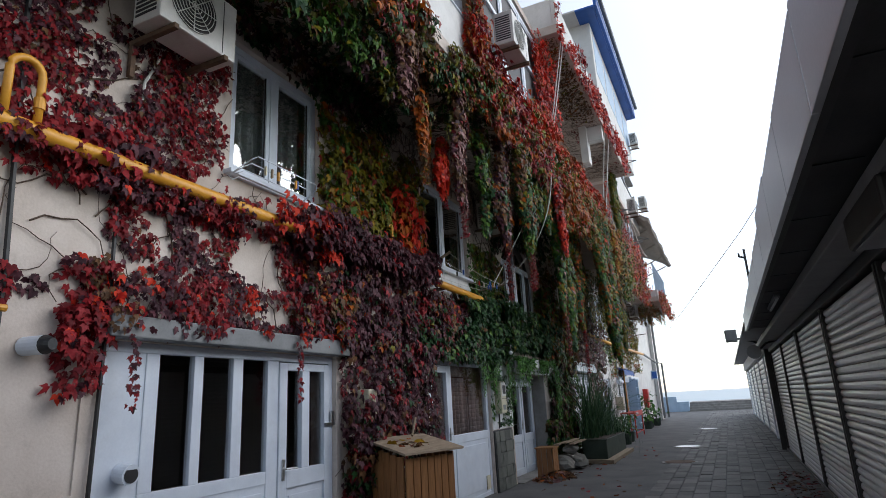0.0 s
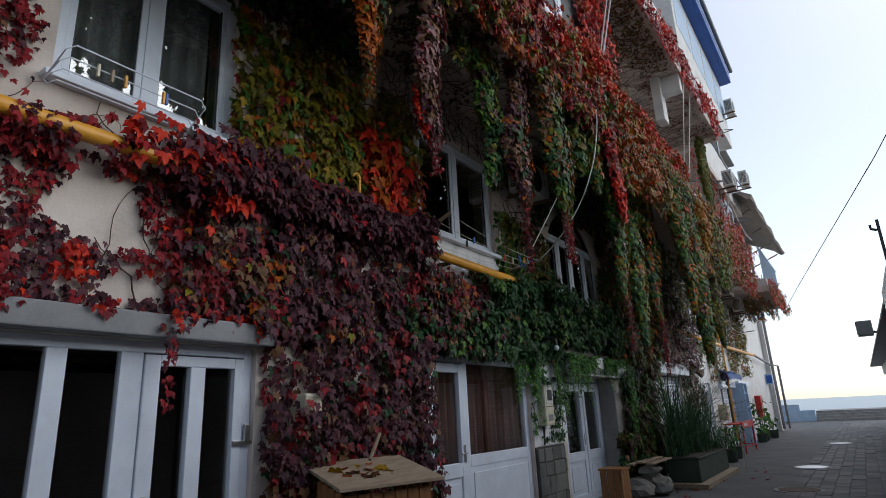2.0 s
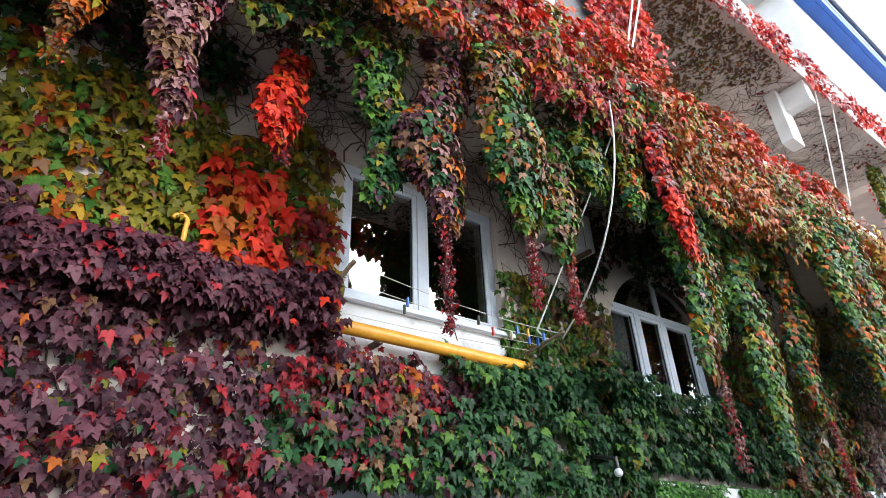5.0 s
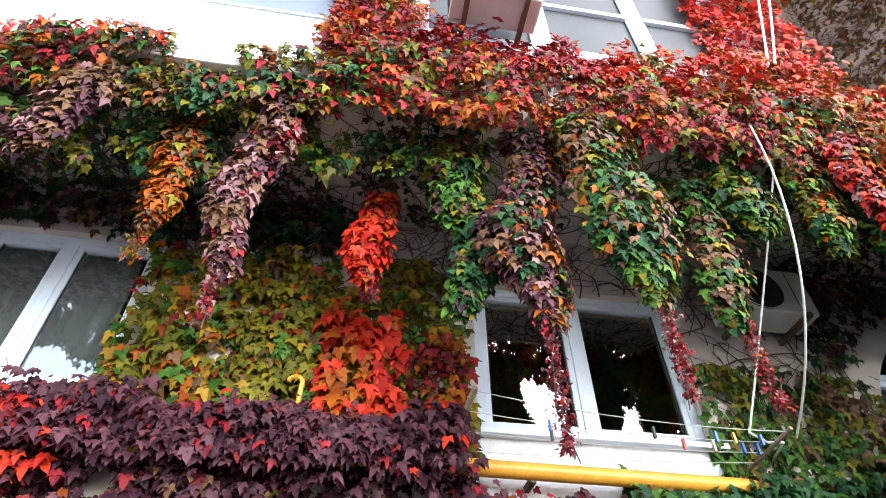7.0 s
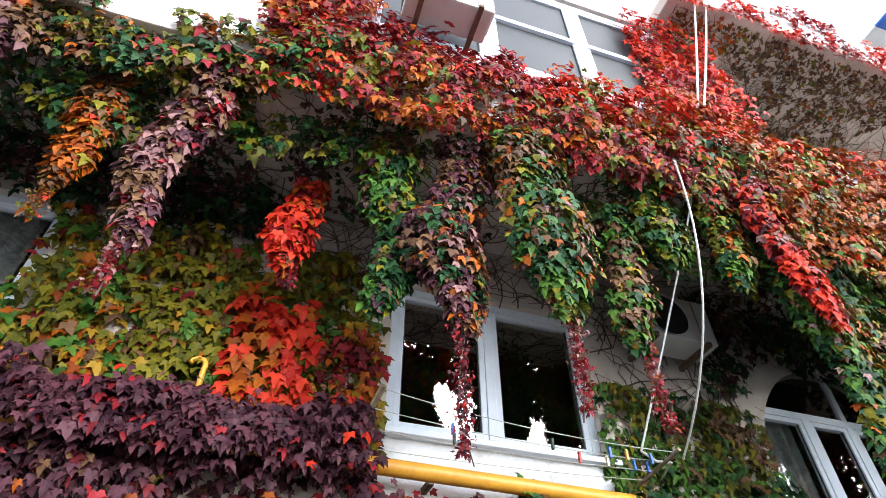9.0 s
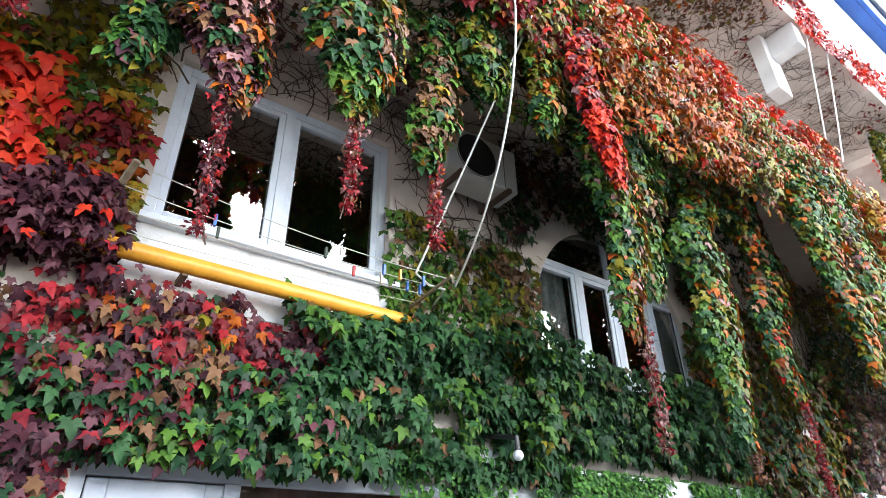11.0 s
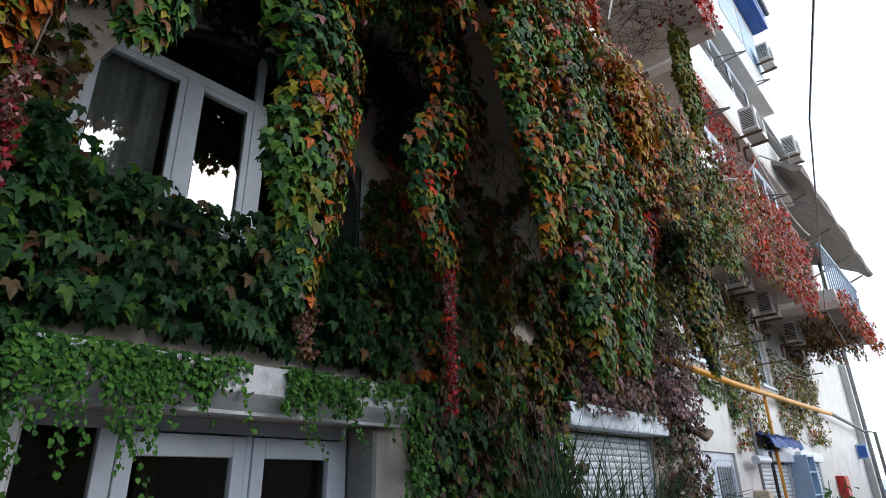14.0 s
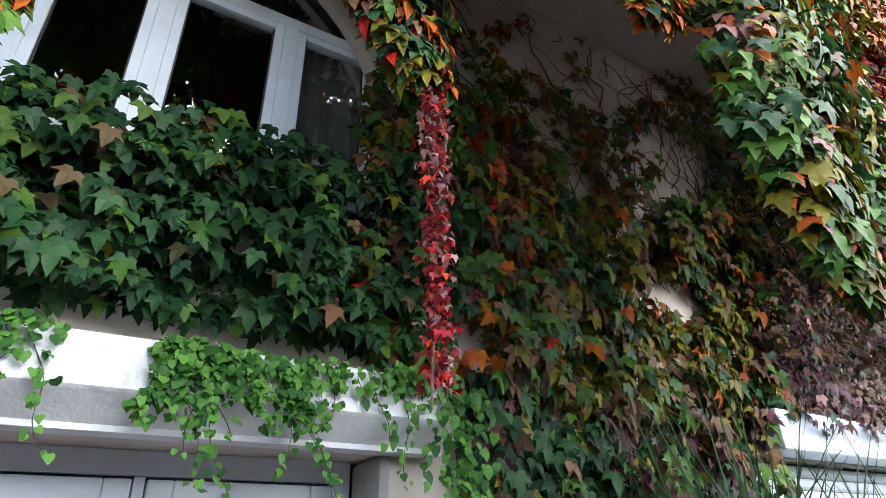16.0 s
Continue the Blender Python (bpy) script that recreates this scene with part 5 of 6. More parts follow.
# ---- air conditioners ----
def air_conditioner(y, z, x, w=0.76, h=0.54, d=0.28, label="off-white outdoor air conditioner unit on steel brackets", guard=True):
    """Outdoor unit: its back at x, facing +x."""
    a = thing("air_conditioner", (x, y + w / 2, z), label, "air conditioner", "air conditioners")
    part("case", boxes((x, x + d, y, y + w, z, z + h), bevel=0.015), ACWHITE, a)
    part("side_cover", boxes((x + 0.05, x + d - 0.03, y + w + 0.001, y + w + 0.02, z + 0.06, z + 0.3), bevel=0.008), ACWHITE, a)
    cy, cz, r = y + w * 0.4, z + h * 0.5, h * (0.42 if guard else 0.47)
    bm = bmesh.new()
    bmesh.ops.create_circle(bm, cap_ends=True, segments=32, radius=r, matrix=Matrix.Translation((x + d + 0.002, cy, cz)) @ Matrix.Rotation(radians(90), 4, "Y"))
    opening = part("fan_opening", bm, BLACK, a)
    for k in range(1, 8) if guard else (7,):
        q, n = r * k / 7, 28
        part("guard_ring", tube([(x + d + 0.014, cy + q * math.cos(math.tau * i / n), cz + q * math.sin(math.tau * i / n)) for i in range(n + 1)], 0.0035, 4), ACWHITE, opening)
    for k in range(4 if guard else 0):
        an = math.tau * k / 8
        u, v = r * math.cos(an), r * math.sin(an)
        part("guard_bar", tube([(x + d + 0.012, cy - u, cz - v), (x + d + 0.012, cy + u, cz + v)], 0.004, 4), ACWHITE, opening)
    part("seam", boxes((x + d + 0.0005, x + d + 0.003, y + w * 0.8, y + w * 0.8 + 0.006, z + 0.02, z + h - 0.02)), BLACK, a)
    for i in range(int((h - 0.1) / 0.035)):
        part("side_fin", boxes((x + 0.03, x + d - 0.04, y - 0.004, y + 0.0005, z + 0.06 + 0.035 * i, z + 0.078 + 0.035 * i)), BLACK, a)
    for yy in (y + 0.1, y + w - 0.14):
        part("bracket", boxes((x - 0.16, x + d + 0.03, yy, yy + 0.04, z - 0.045, z - 0.004), (x - 0.16, x - 0.12, yy, yy + 0.04, z - 0.3, z - 0.045), bevel=0.004), RUST, a, "rusty steel bracket")
    return a


unit = air_conditioner(2.36, 4.13, -3.42, 0.7, 0.5, 0.28)


def another(y, z, x, label=""):
    return tagged(copy_thing(unit, pose(x, y + 0.35, z)), label)


air_conditioner(9.1, 4.36, -3.5, 0.74, 0.44, 0.28, "shadowed air conditioner unit with a wide dark fan opening", guard=False)
another(6.72, 6.1, -2.15, "white air conditioner unit on the glazed balcony")
another(20.3, 7.5, -2.2)
another(24.6, 8.9, -2.2)
another(24.6, 11.8, -2.2)
another(24.9, 4.45, -3.2)
another(23.0, 4.75, -3.2)
another(21.1, 4.9, -3.2)

# ---- drying racks and lines ----
rack = thing("drying_rack", (-3.4, 3.9, 3.42), "white wire drying rack hung below the window with pegs", "drying rack")
for i in range(4):
    o = 0.07 * i
    zr = 3.38 + 0.045 * i
    part("rail", tube([(FX + 0.05, 3.44, 3.4), (-3.5 + o, 3.44, zr - 0.03), (-3.47 + o, 3.48, zr), (-3.47 + o, 4.26, zr), (-3.5 + o, 4.31, zr - 0.03), (FX + 0.05, 4.31, 3.36)], 0.0045, 6), PVC, rack)
for k, (y, m) in enumerate(((3.62, CREAM), (3.78, YELLOW), (4.02, YELLOW), (4.04, BLUE), (3.7, BR and OLDWOOD))):
    peg = thing("clothes_peg", (-3.3, y, 3.43), "small plastic clothes peg clipped to a rail", "peg", "pegs")
    part("jaw", boxes((-3.32, -3.312, y, y + 0.014, 3.41, 3.49)), m, peg)
    part("jaw", boxes((-3.308, -3.3, y, y + 0.014, 3.41, 3.49)), m, peg)
line = thing("clothes_line", (-3.2, 8, 3.3), "thin clothes lines on a wooden arm below the window", "clothes line")
part("arm", tube([(FX + 0.01, 6.9, 3.14), (-3.12, 7.02, 3.42)], 0.02, 6), OLDWOOD, line, "weathered wooden arm")
part("arm", tube([(FX + 0.01, 8.95, 3.2), (-3.05, 8.98, 3.27)], 0.014, 6), OLDWOOD, line)
for i in range(4):
    part("cord", tube(sag((-3.5 + 0.12 * i, 6.93 + 0.03 * i, 3.2 + 0.07 * i), (-3.45 + 0.12 * i, 8.97, 3.22 + 0.015 * i), 0.02 + 0.01 * i), 0.003, 4), WIRE, line)
for k, (y, m) in enumerate(((7.45, BLUE), (7.5, DARKGREEN), (8.1, DARKGREEN), (8.35, REDPAINT), (8.5, BLUE), (8.55, CREAM), (8.62, YELLOW), (8.75, BLUE), (8.8, BLUE), (8.85, BLUE))):
    peg = thing("clothes_peg", (-3.1, y, 3.22), "small coloured clothes peg on the line", "peg", "pegs")
    xx = -3.14 - 0.12 * (k % 2)
    part("jaw", boxes((xx, xx + 0.008, y, y + 0.014, 3.18, 3.25)), m, peg)
    part("jaw", boxes((xx + 0.012, xx + 0.02, y, y + 0.014, 3.18, 3.25)), m, peg)
farline = thing("clothes_line", (-3.0, 21, 3.6), "rusty clothes rack arms on the far facade", "clothes line")
for y in (19.3, 20.9, 23.2, 25.6):
    part("arm", tube([(FX + 0.01, y, 3.75), (-2.75, y + 0.1, 3.8)], 0.015, 6), RUST, farline)
for i in range(4):
    part("cord", tube(sag((-3.4 + 0.2 * i, 20.9, 3.78), (-3.4 + 0.2 * i, 25.6, 3.7), 0.12), 0.006, 4), WIRE, farline)


def cable(points, r, mat, label):
    return part("cable", tube(points, r, 5), mat, None, label, "cable")


cable(sag((-2.15, 9.12, 5.1), (-3.15, 8.76, 3.27), 0.02), 0.008, WIRE, "slack white cable hanging from the balcony")
cable([Vector((-2.05, 8.82, 5.0)).lerp(Vector((-2.15, 8.9, 3.8)), k / 12).lerp(Vector((-2.15, 8.9, 3.8)).lerp(Vector((-3.19, 9.11, 3.28)), k / 12), k / 12) for k in range(13)], 0.008, WIRE, "slack white cable hanging from the balcony")
cable([(-3.15, 8.76, 3.27), (-3.2, 8.9, 3.24), (-3.3, 9.1, 3.3), (FX, 9.2, 3.3)], 0.008, WIRE, "white cable end curling back to the wall")
cable(sag((-1.85, 9.9, 8.0), (-2.1, 9.45, 6.1), 0.02), 0.011, WIRE, "white cable between two balconies")
cable(sag((-1.85, 10.05, 8.0), (-2.08, 9.5, 6.1), 0.03), 0.011, WIRE, "white cable between two balconies")
cable(sag((-1.85, 14.3, 8.0), (-2.05, 13.9, 5.9), 0.03), 0.011, WIRE, "white cable below the upper balcony")
cable(sag((-1.85, 14.9, 8.0), (-2.05, 14.3, 5.9), 0.03), 0.011, WIRE, "white cable below the upper balcony")
cable([(6.55, -5.15, 6.6), (2.6, 0.0, 4.9), (1.4, 5.0, 4.05), (0.49, 8.5, 3.47), (-0.5, 12.5, 3.05), (-1.1, 16.0, 3.0), (-1.6, 21.0, 3.5), (-1.85, 25.5, 4.3), (-1.98, 29.4, 5.42)], 0.0045, GREYTRIM, "slack overhead cable across the lane")
cable([(-2.25, 18.0, 5.6), (-2.2, 19.5, 6.2), (-2.3, 22, 7.8), (-2.2, 24.5, 8.6)], 0.02, GREYTRIM, "grey cable up the far facade")
cable(sag((-2.2, 20.6, 7.4), (-2.2, 25.0, 6.9), 0.3), 0.02, WIRE, "pale cable across the far facade")
cable([(-2.17, 18.2, 8.6), (-2.1, 21.0, 8.3), (-2.1, 24.9, 8.8)], 0.022, GREYTRIM, "grey conduit along the far facade")
cable([(FX + 0.03, 1.75, 5.2), (FX + 0.03, 1.77, 3.9), (FX + 0.03, 1.85, 2.3), (FX + 0.03, 1.86, 0.0)], 0.016, BLACK, "black cable down the plaster wall")
cable([(FX + 0.03, 2.48, 3.1), (FX + 0.03, 2.49, 2.3), (FX + 0.03, 2.46, 0.0)], 0.014, BLACK, "black cable beside the white door front")
cable([(FX + 0.04, 2.72, 4.2), (FX + 0.06, 2.68, 4.05), (FX + 0.04, 2.6, 3.85), (FX + 0.04, 2.59, 3.6)], 0.012, WIRE, "white hose below the air conditioner")
cable(arc((-2.1, 5.95, 7.1), 0.16, 30, 400, 16, "yz") + [(-2.1, 5.85, 7.6)], 0.012, WIRE, "coil of white cable hung on the balcony")
cable(arc((-2.12, 6.0, 6.9), 0.12, 200, 520, 14, "yz"), 0.012, WIRE, "coil of white cable hung on the balcony")
# rails and hangers across the far facade
for y, z in ((18.6, 6.9), (18.9, 9.7), (21.5, 9.9), (22.0, 6.6), (24.0, 10.6), (24.4, 7.3)):
    br = thing("wall_bracket", (FX, y, z), "thin steel hanger bracket on the far facade", "bracket")
    part("arm", tube([(FX + 0.01, y, z), (-2.0, y + 0.15, z + 0.25)], 0.02, 6), GREYTRIM, br)
    part("stay", tube([(FX + 0.01, y, z + 0.6), (-2.05, y + 0.15, z + 0.26)], 0.014, 6), GREYTRIM, br)
for y0, y1, z0, z1 in ((18.6, 20.2, 5.9, 7.3), (22.4, 24.2, 6.1, 7.9), (18.6, 20.0, 8.7, 10.4), (21.0, 23.9, 8.7, 10.6)):
    window("window_9", y0, y1, z0, z1, [(y0 + y1) / 2], "pale framed glazing of a far balcony", x=-2.55, sill=False)
bp = thing("brick_patch", (-2.4, 27.4, 6.0), "bare brown brick panel beside the far balcony", "wall", kind="structure")
for r in range(12):
    for c in range(4):
        part("brick", boxes((-2.6, -2.49 + 0.004 * ((r + c) % 3), 24.42 + 0.26 * c + 0.12 * (r % 2), 24.66 + 0.26 * c + 0.12 * (r % 2), 6.2 + 0.085 * r, 6.275 + 0.085 * r)), BRICKS, bp)
part("mortar_bed", boxes((-2.7, -2.5, 24.4, 25.65, 6.15, 7.25)), CONCRETE, bp)

# ---- wall boxes and lamps ----
cam_dome = thing("wall_camera", (FX, 2.05, 1.87), "white wall camera with black dome end", "camera")
part("body", tube([(FX + 0.002, 2.02, 1.87), (-3.45, 2.05, 1.87)], 0.055, 16), PVC, cam_dome)
part("dome", tube([(-3.449, 2.05, 1.87), (-3.42, 2.055, 1.87), (-3.4, 2.06, 1.87)], 0.056, 16, None, 0.6), BLACK, cam_dome, "black glossy dome")
box1 = thing("meter_box", (-3.44, 5.45, 1.36), "cream meter box half hidden by purple leaves", "meter box")
part("case", boxes((FX + 0.003, -3.41, 5.36, 5.53, 1.36, 1.62), bevel=0.02), CREAM, box1)
part("window_slot", boxes((-3.409, -3.402, 5.38, 5.51, 1.39, 1.43)), BLACK, box1)
m2 = thing("electric_meter", (FX, 9.72, 1.2), "cream electricity meter with dark display on the white wall", "electric meter")
part("case", boxes((FX + 0.002, FX + 0.13, 9.58, 9.84, 1.22, 1.75), bevel=0.025), CREAM, m2)
part("display_frame", boxes((FX + 0.1295, FX + 0.137, 9.61, 9.81, 1.5, 1.73), bevel=0.003), ACWHITE, m2)
part("display", boxes((FX + 0.1372, FX + 0.14, 9.64, 9.78, 1.54, 1.68)), BLACK, m2, "dark blue-black display")
part("label_plate", boxes((FX + 0.131, FX + 0.134, 9.64, 9.78, 1.28, 1.36)), GREYTRIM, m2)
part("cover_line", boxes((FX + 0.131, FX + 0.134, 9.6, 9.82, 1.46, 1.466)), BLACK, m2)
part("conduit", tube([(FX + 0.05, 9.63, 1.22), (FX + 0.05, 9.63, 1.02), (FX + 0.02, 9.68, 0.98), (FX + 0.02, 9.72, 1.22)], 0.012, 6), BLACK, m2)
vent2 = thing("wall_vent", (FX, 9.55, 1.85), "small louvred vent in the white wall", "vent")
for i in range(6):
    part("louvre", boxes((FX + 0.003, FX + 0.012, 9.5, 9.64, 1.82 + 0.022 * i, 1.834 + 0.022 * i)), OLDWOOD, vent2)
bulb = thing("globe_lamp", (-3.27, 9.66, 2.2), "small unlit white globe lamp among the leaves", "lamp")
bm = bmesh.new()
bmesh.ops.create_uvsphere(bm, u_segments=16, v_segments=10, radius=0.036, matrix=Matrix.Translation((-3.27, 9.66, 2.215)))
part("globe", bm, CURTAIN, bulb, smooth=True)
part("holder", tube([(-3.27, 9.66, 2.25), (-3.27, 9.66, 2.33), (FX, 9.66, 2.4)], 0.018, 8), BLACK, bulb)
part("wall_panel_white", boxes((FX + 0.0025, FX + 0.008, 9.42, 10.44, 0.97, 2.3)), FLAKED, label="white flaking paint between the doors", category="wall", kind="structure")
part("wall_patch", boxes((FX + 0.0025, FX + 0.01, 7.05, 8.85, 2.9, 3.38)), FLAKED, label="flaking white render below the window", category="wall", kind="structure")
for n_, (y0, y1, z0, z1) in enumerate(((0.6, 2.4, 1.0, 1.02), (2.38, 2.4, 1.02, 1.7))):
    part("trim", boxes((FX + 0.002, FX + 0.014, y0, y1, z0, z1)), PLASTER, label="thin plaster moulding on the wall", category="trim", kind="structure")

# stone cladding beside the door: irregular slabs with recessed joints
clad = thing("stone_cladding", (FX, 9.75, 0), "grey-green rough stone cladding below the meter", "cladding", kind="structure")
part("mortar", boxes((FX + 0.0025, FX + 0.02, 9.42, 10.3, 0, 0.96)), DARK, clad)
rnd = random.Random(5)
zc = 0.0
for r in range(5):
    hgt = (0.2, 0.17, 0.22, 0.18, 0.17)[r]
    yc = 9.43
    while yc < 10.28:
        wid = min(rnd.uniform(0.18, 0.36), 10.29 - yc)
        bm = bmesh.new()
        box(bm, FX + 0.015, FX + 0.035 + rnd.uniform(0, 0.015), yc + 0.006, yc + wid - 0.006, zc + 0.006, zc + hgt - 0.006, bevel=0.006)
        for v in bm.verts:
            v.co.y += rnd.uniform(-0.007, 0.007)
            v.co.z += rnd.uniform(-0.007, 0.007)
        part("stone", bm, STONE, clad)
        yc += wid
    zc += hgt

# ---- things along the foot of the wall ----
kennel = thing("wooden_bin", (-3.2, 5.47, 0), "brown board box with a pale sloping lid and fallen leaves", "box")
for i in range(7):
    part("front_board", boxes((-2.97, -2.95, 5.12 + i * 0.1, 5.21 + i * 0.1, 0.03, 0.92), bevel=0.004), WOOD, kennel)
for i in range(5):
    part("side_board", boxes((-3.47 + 0.1 * i, -3.38 + 0.1 * i, 5.1, 5.12, 0.03, 0.94 + 0.02 * (4 - i)), bevel=0.004), WOOD, kennel)
    part("side_board", boxes((-3.47 + 0.1 * i, -3.38 + 0.1 * i, 5.82, 5.84, 0.03, 0.94 + 0.02 * (4 - i)), bevel=0.004), WOOD, kennel)
bm = boxes((-3.5, -2.88, 5.04, 5.9, 0.0, 0.025), bevel=0.005)
for v in bm.verts:
    v.co.z += 0.955 - (v.co.x + 2.88) * 0.22
part("lid", bm, OLDWOOD, kennel, "pale weathered plywood lid")
part("stick", tube([(-3.2, 5.45, 1.12), (-3.3, 5.6, 1.3)], 0.014, 6), OLDWOOD, kennel)
leaf_pts = np.stack([RNG.uniform(-3.3, -2.95, 26), RNG.uniform(5.45, 5.85, 26), np.zeros(26)], 1)
leaf_pts[:, 2] = 0.985 - (leaf_pts[:, 0] + 2.88) * 0.22 + RNG.uniform(0, 0.04, 26)
link("fallen_leaves", leaf_mesh("fallen_leaves", leaf_pts, np.tile([0, 0, 1.0], (26, 1)), RNG.uniform(0.06, 0.1, 26), RNG.choice([OR, BR, YE, CR], 26), LEAFS, jitter=0.6), None, "fallen autumn leaves on the box lid", "fallen leaves", "stuff")

kennel.location, kennel.rotation_euler = (-3.1, 5.74, 0), (0, 0, -0.32)

stump = thing("wooden_crate", (-3.3, 11.25, 0), "small weathered wooden crate by the door", "crate")
for i in range(3):
    part("board", boxes((-3.42 + 0.1 * i, -3.33 + 0.1 * i, 11.1, 11.12, 0.0, 0.52), bevel=0.004), WOOD, stump)
for i in range(3):
    part("front_board", boxes((-3.12, -3.1, 11.1 + 0.12 * i, 11.21 + 0.12 * i, 0.0, 0.52), bevel=0.004), WOOD, stump)
part("top_board", boxes((-3.44, -3.08, 11.08, 11.47, 0.521, 0.55), bevel=0.004), WOOD, stump)


def leaf_litter(n, x0, x1, y0, y1, heap, label, size=(0.06, 0.11), cols=None):
    P = np.stack([RNG.uniform(x0, x1, n), RNG.uniform(y0, y1, n), np.zeros(n)], 1)
    cx, cy = (x0 + x1) / 2, (y0 + y1) / 2
    d = np.hypot((P[:, 0] - cx) / (x1 - x0) * 2, (P[:, 1] - cy) / (y1 - y0) * 2)
    P[:, 2] = 0.012 + heap * np.clip(1 - d, 0, 1) * RNG.random(n)
    P = P[d < RNG.uniform(0.6, 1.15, n)]
    n = len(P)
    slots = RNG.choice(list(cols or [BR, OR, CR, PK]), n)
    return link("fallen_leaves", leaf_mesh("fallen_leaves", P, np.tile([0, 0, 1.0], (n, 1)), RNG.uniform(*size, n), slots, LEAFS, jitter=0.4, lift=0.2), None, label, "fallen leaves", "stuff")


leaf_litter(320, -3.5, -2.75, 10.5, 12.0, 0.16, "heap of dry brown and orange leaves by the door step", cols=[BR, BR, OR, PK])
leaf_litter(260, 0.35, 1.0, 8.6, 12.5, 0.03, "dry brown leaves swept against the stalls", cols=[BR, BR, PK, CR])
leaf_litter(150, 0.6, 1.0, 3.5, 9.0, 0.02, "dry leaves along the stall shutters", cols=[BR, PK, CR])
leaf_litter(60, -3.3, -2.4, 13.0, 14.2, 0.03, "few orange leaves beside the planter", cols=[OR, BR])
leaf_litter(70, -3.4, -1.2, 5.0, 18.0, 0.0, "scattered fallen leaves on the asphalt", cols=[BR, CR, OR])

rnd = random.Random(9)
for i, (x, y, z, r) in enumerate(((-3.2, 12.2, 0.16, 0.25), (-3.0, 12.7, 0.15, 0.22), (-3.3, 12.75, 0.17, 0.24), (-3.15, 13.2, 0.15, 0.22), (-3.1, 12.45, 0.38, 0.17), (-3.2, 13.0, 0.38, 0.16))):
    bm = bmesh.new()
    bmesh.ops.create_icosphere(bm, subdivisions=2, radius=r)
    for v in bm.verts:
        k = 0.8 + 0.45 * noise.noise(v.co * 5 + Vector((i * 7, 0, 0)))
        v.co = Vector((v.co.x * k * 1.15, v.co.y * k * 1.3, v.co.z * k * 0.75)) + Vector((x, y, z))
    part("rock", bm, ROCK, None, "rough grey stone in a heap by the wall", "rock", group="heap of stones")
for i in range(3):
    plank = thing("plank", (-3.1, 12.6, 0.5), "grey weathered plank lying on the stones", "plank", "planks on the stones")
    part("board", boxes((-3.35 + 0.13 * i, -3.24 + 0.13 * i, 12.1 + 0.1 * i, 13.3 + 0.07 * i, 0.5 + 0.026 * (i % 2), 0.524 + 0.026 * (i % 2)), bevel=0.004), OLDWOOD, plank)

plant = thing("planter_box", (-2.85, 15.1, 0), "long dark green planter box with grasses", "planter")
part("trough", boxes((-3.15, -2.6, 13.7, 16.3, 0.08, 0.46), bevel=0.02), DARKGREEN, plant)
part("rim", boxes((-3.17, -2.58, 13.68, 16.32, 0.462, 0.49), bevel=0.008), DARKGREEN, plant)
part("soil", boxes((-3.12, -2.63, 13.75, 16.25, 0.491, 0.5)), SOIL, plant)
part("base_slab", boxes((-3.3, -2.45, 13.5, 16.5, 0.0, 0.079), bevel=0.01), OLDWOOD, plant, "tan slab under the planter")


def blades(name, base, count, length, spread, width, label, mat=GRASSLEAF, droop=0.8, seed=1):
    """A clump of long arching strap leaves."""
    rnd = random.Random(seed)
    bm = bmesh.new()
    for _ in range(count):
        a, L = rnd.uniform(0, math.tau), length * rnd.uniform(0.6, 1.1)
        lean = abs(rnd.gauss(0.0, 0.45)) * spread
        px, py = base[0] + rnd.gauss(0, 0.1), base[1] + rnd.gauss(0, 0.22)
        w = width * rnd.uniform(0.7, 1.2)
        side = Vector((-math.sin(a), math.cos(a), 0)) * w
        prev = None
        n = 7
        p, tilt = Vector((px, py, base[2])), lean * 0.4
        for i in range(n + 1):
            k = 1 - (i / n) ** 2
            cur = (bm.verts.new(p - side * k * 0.5), bm.verts.new(p + side * k * 0.5 + Vector((0, 0, 0.004))))
            if prev:
                bm.faces.new((prev[0], prev[1], cur[1], cur[0]))
            prev = cur
            p = p + Vector((math.sin(tilt) * math.cos(a), math.sin(tilt) * math.sin(a), math.cos(tilt))) * (L / n)
            tilt += droop * lean / n * 2.2 + 0.03
    g = thing(name, base, label, "plant")
    part("foliage", bm, mat, g, kind="stuff")
    return g


blades("tall_grass", (-3.0, 14.2, 0.49), 170, 1.75, 1.3, 0.022, "tall dark green strap-leaved grass clump", seed=2)
blades("tall_grass", (-2.9, 15.1, 0.49), 170, 1.6, 1.6, 0.016, "arching fine ornamental grass clump", seed=3)
blades("tall_grass", (-2.9, 15.8, 0.49), 120, 1.25, 1.8, 0.012, "arching fine ornamental grass clump", seed=4)
blades("low_grass", (-2.75, 16.1, 0.49), 60, 0.5, 1.6, 0.02, "low grass at the planter's end", seed=5)


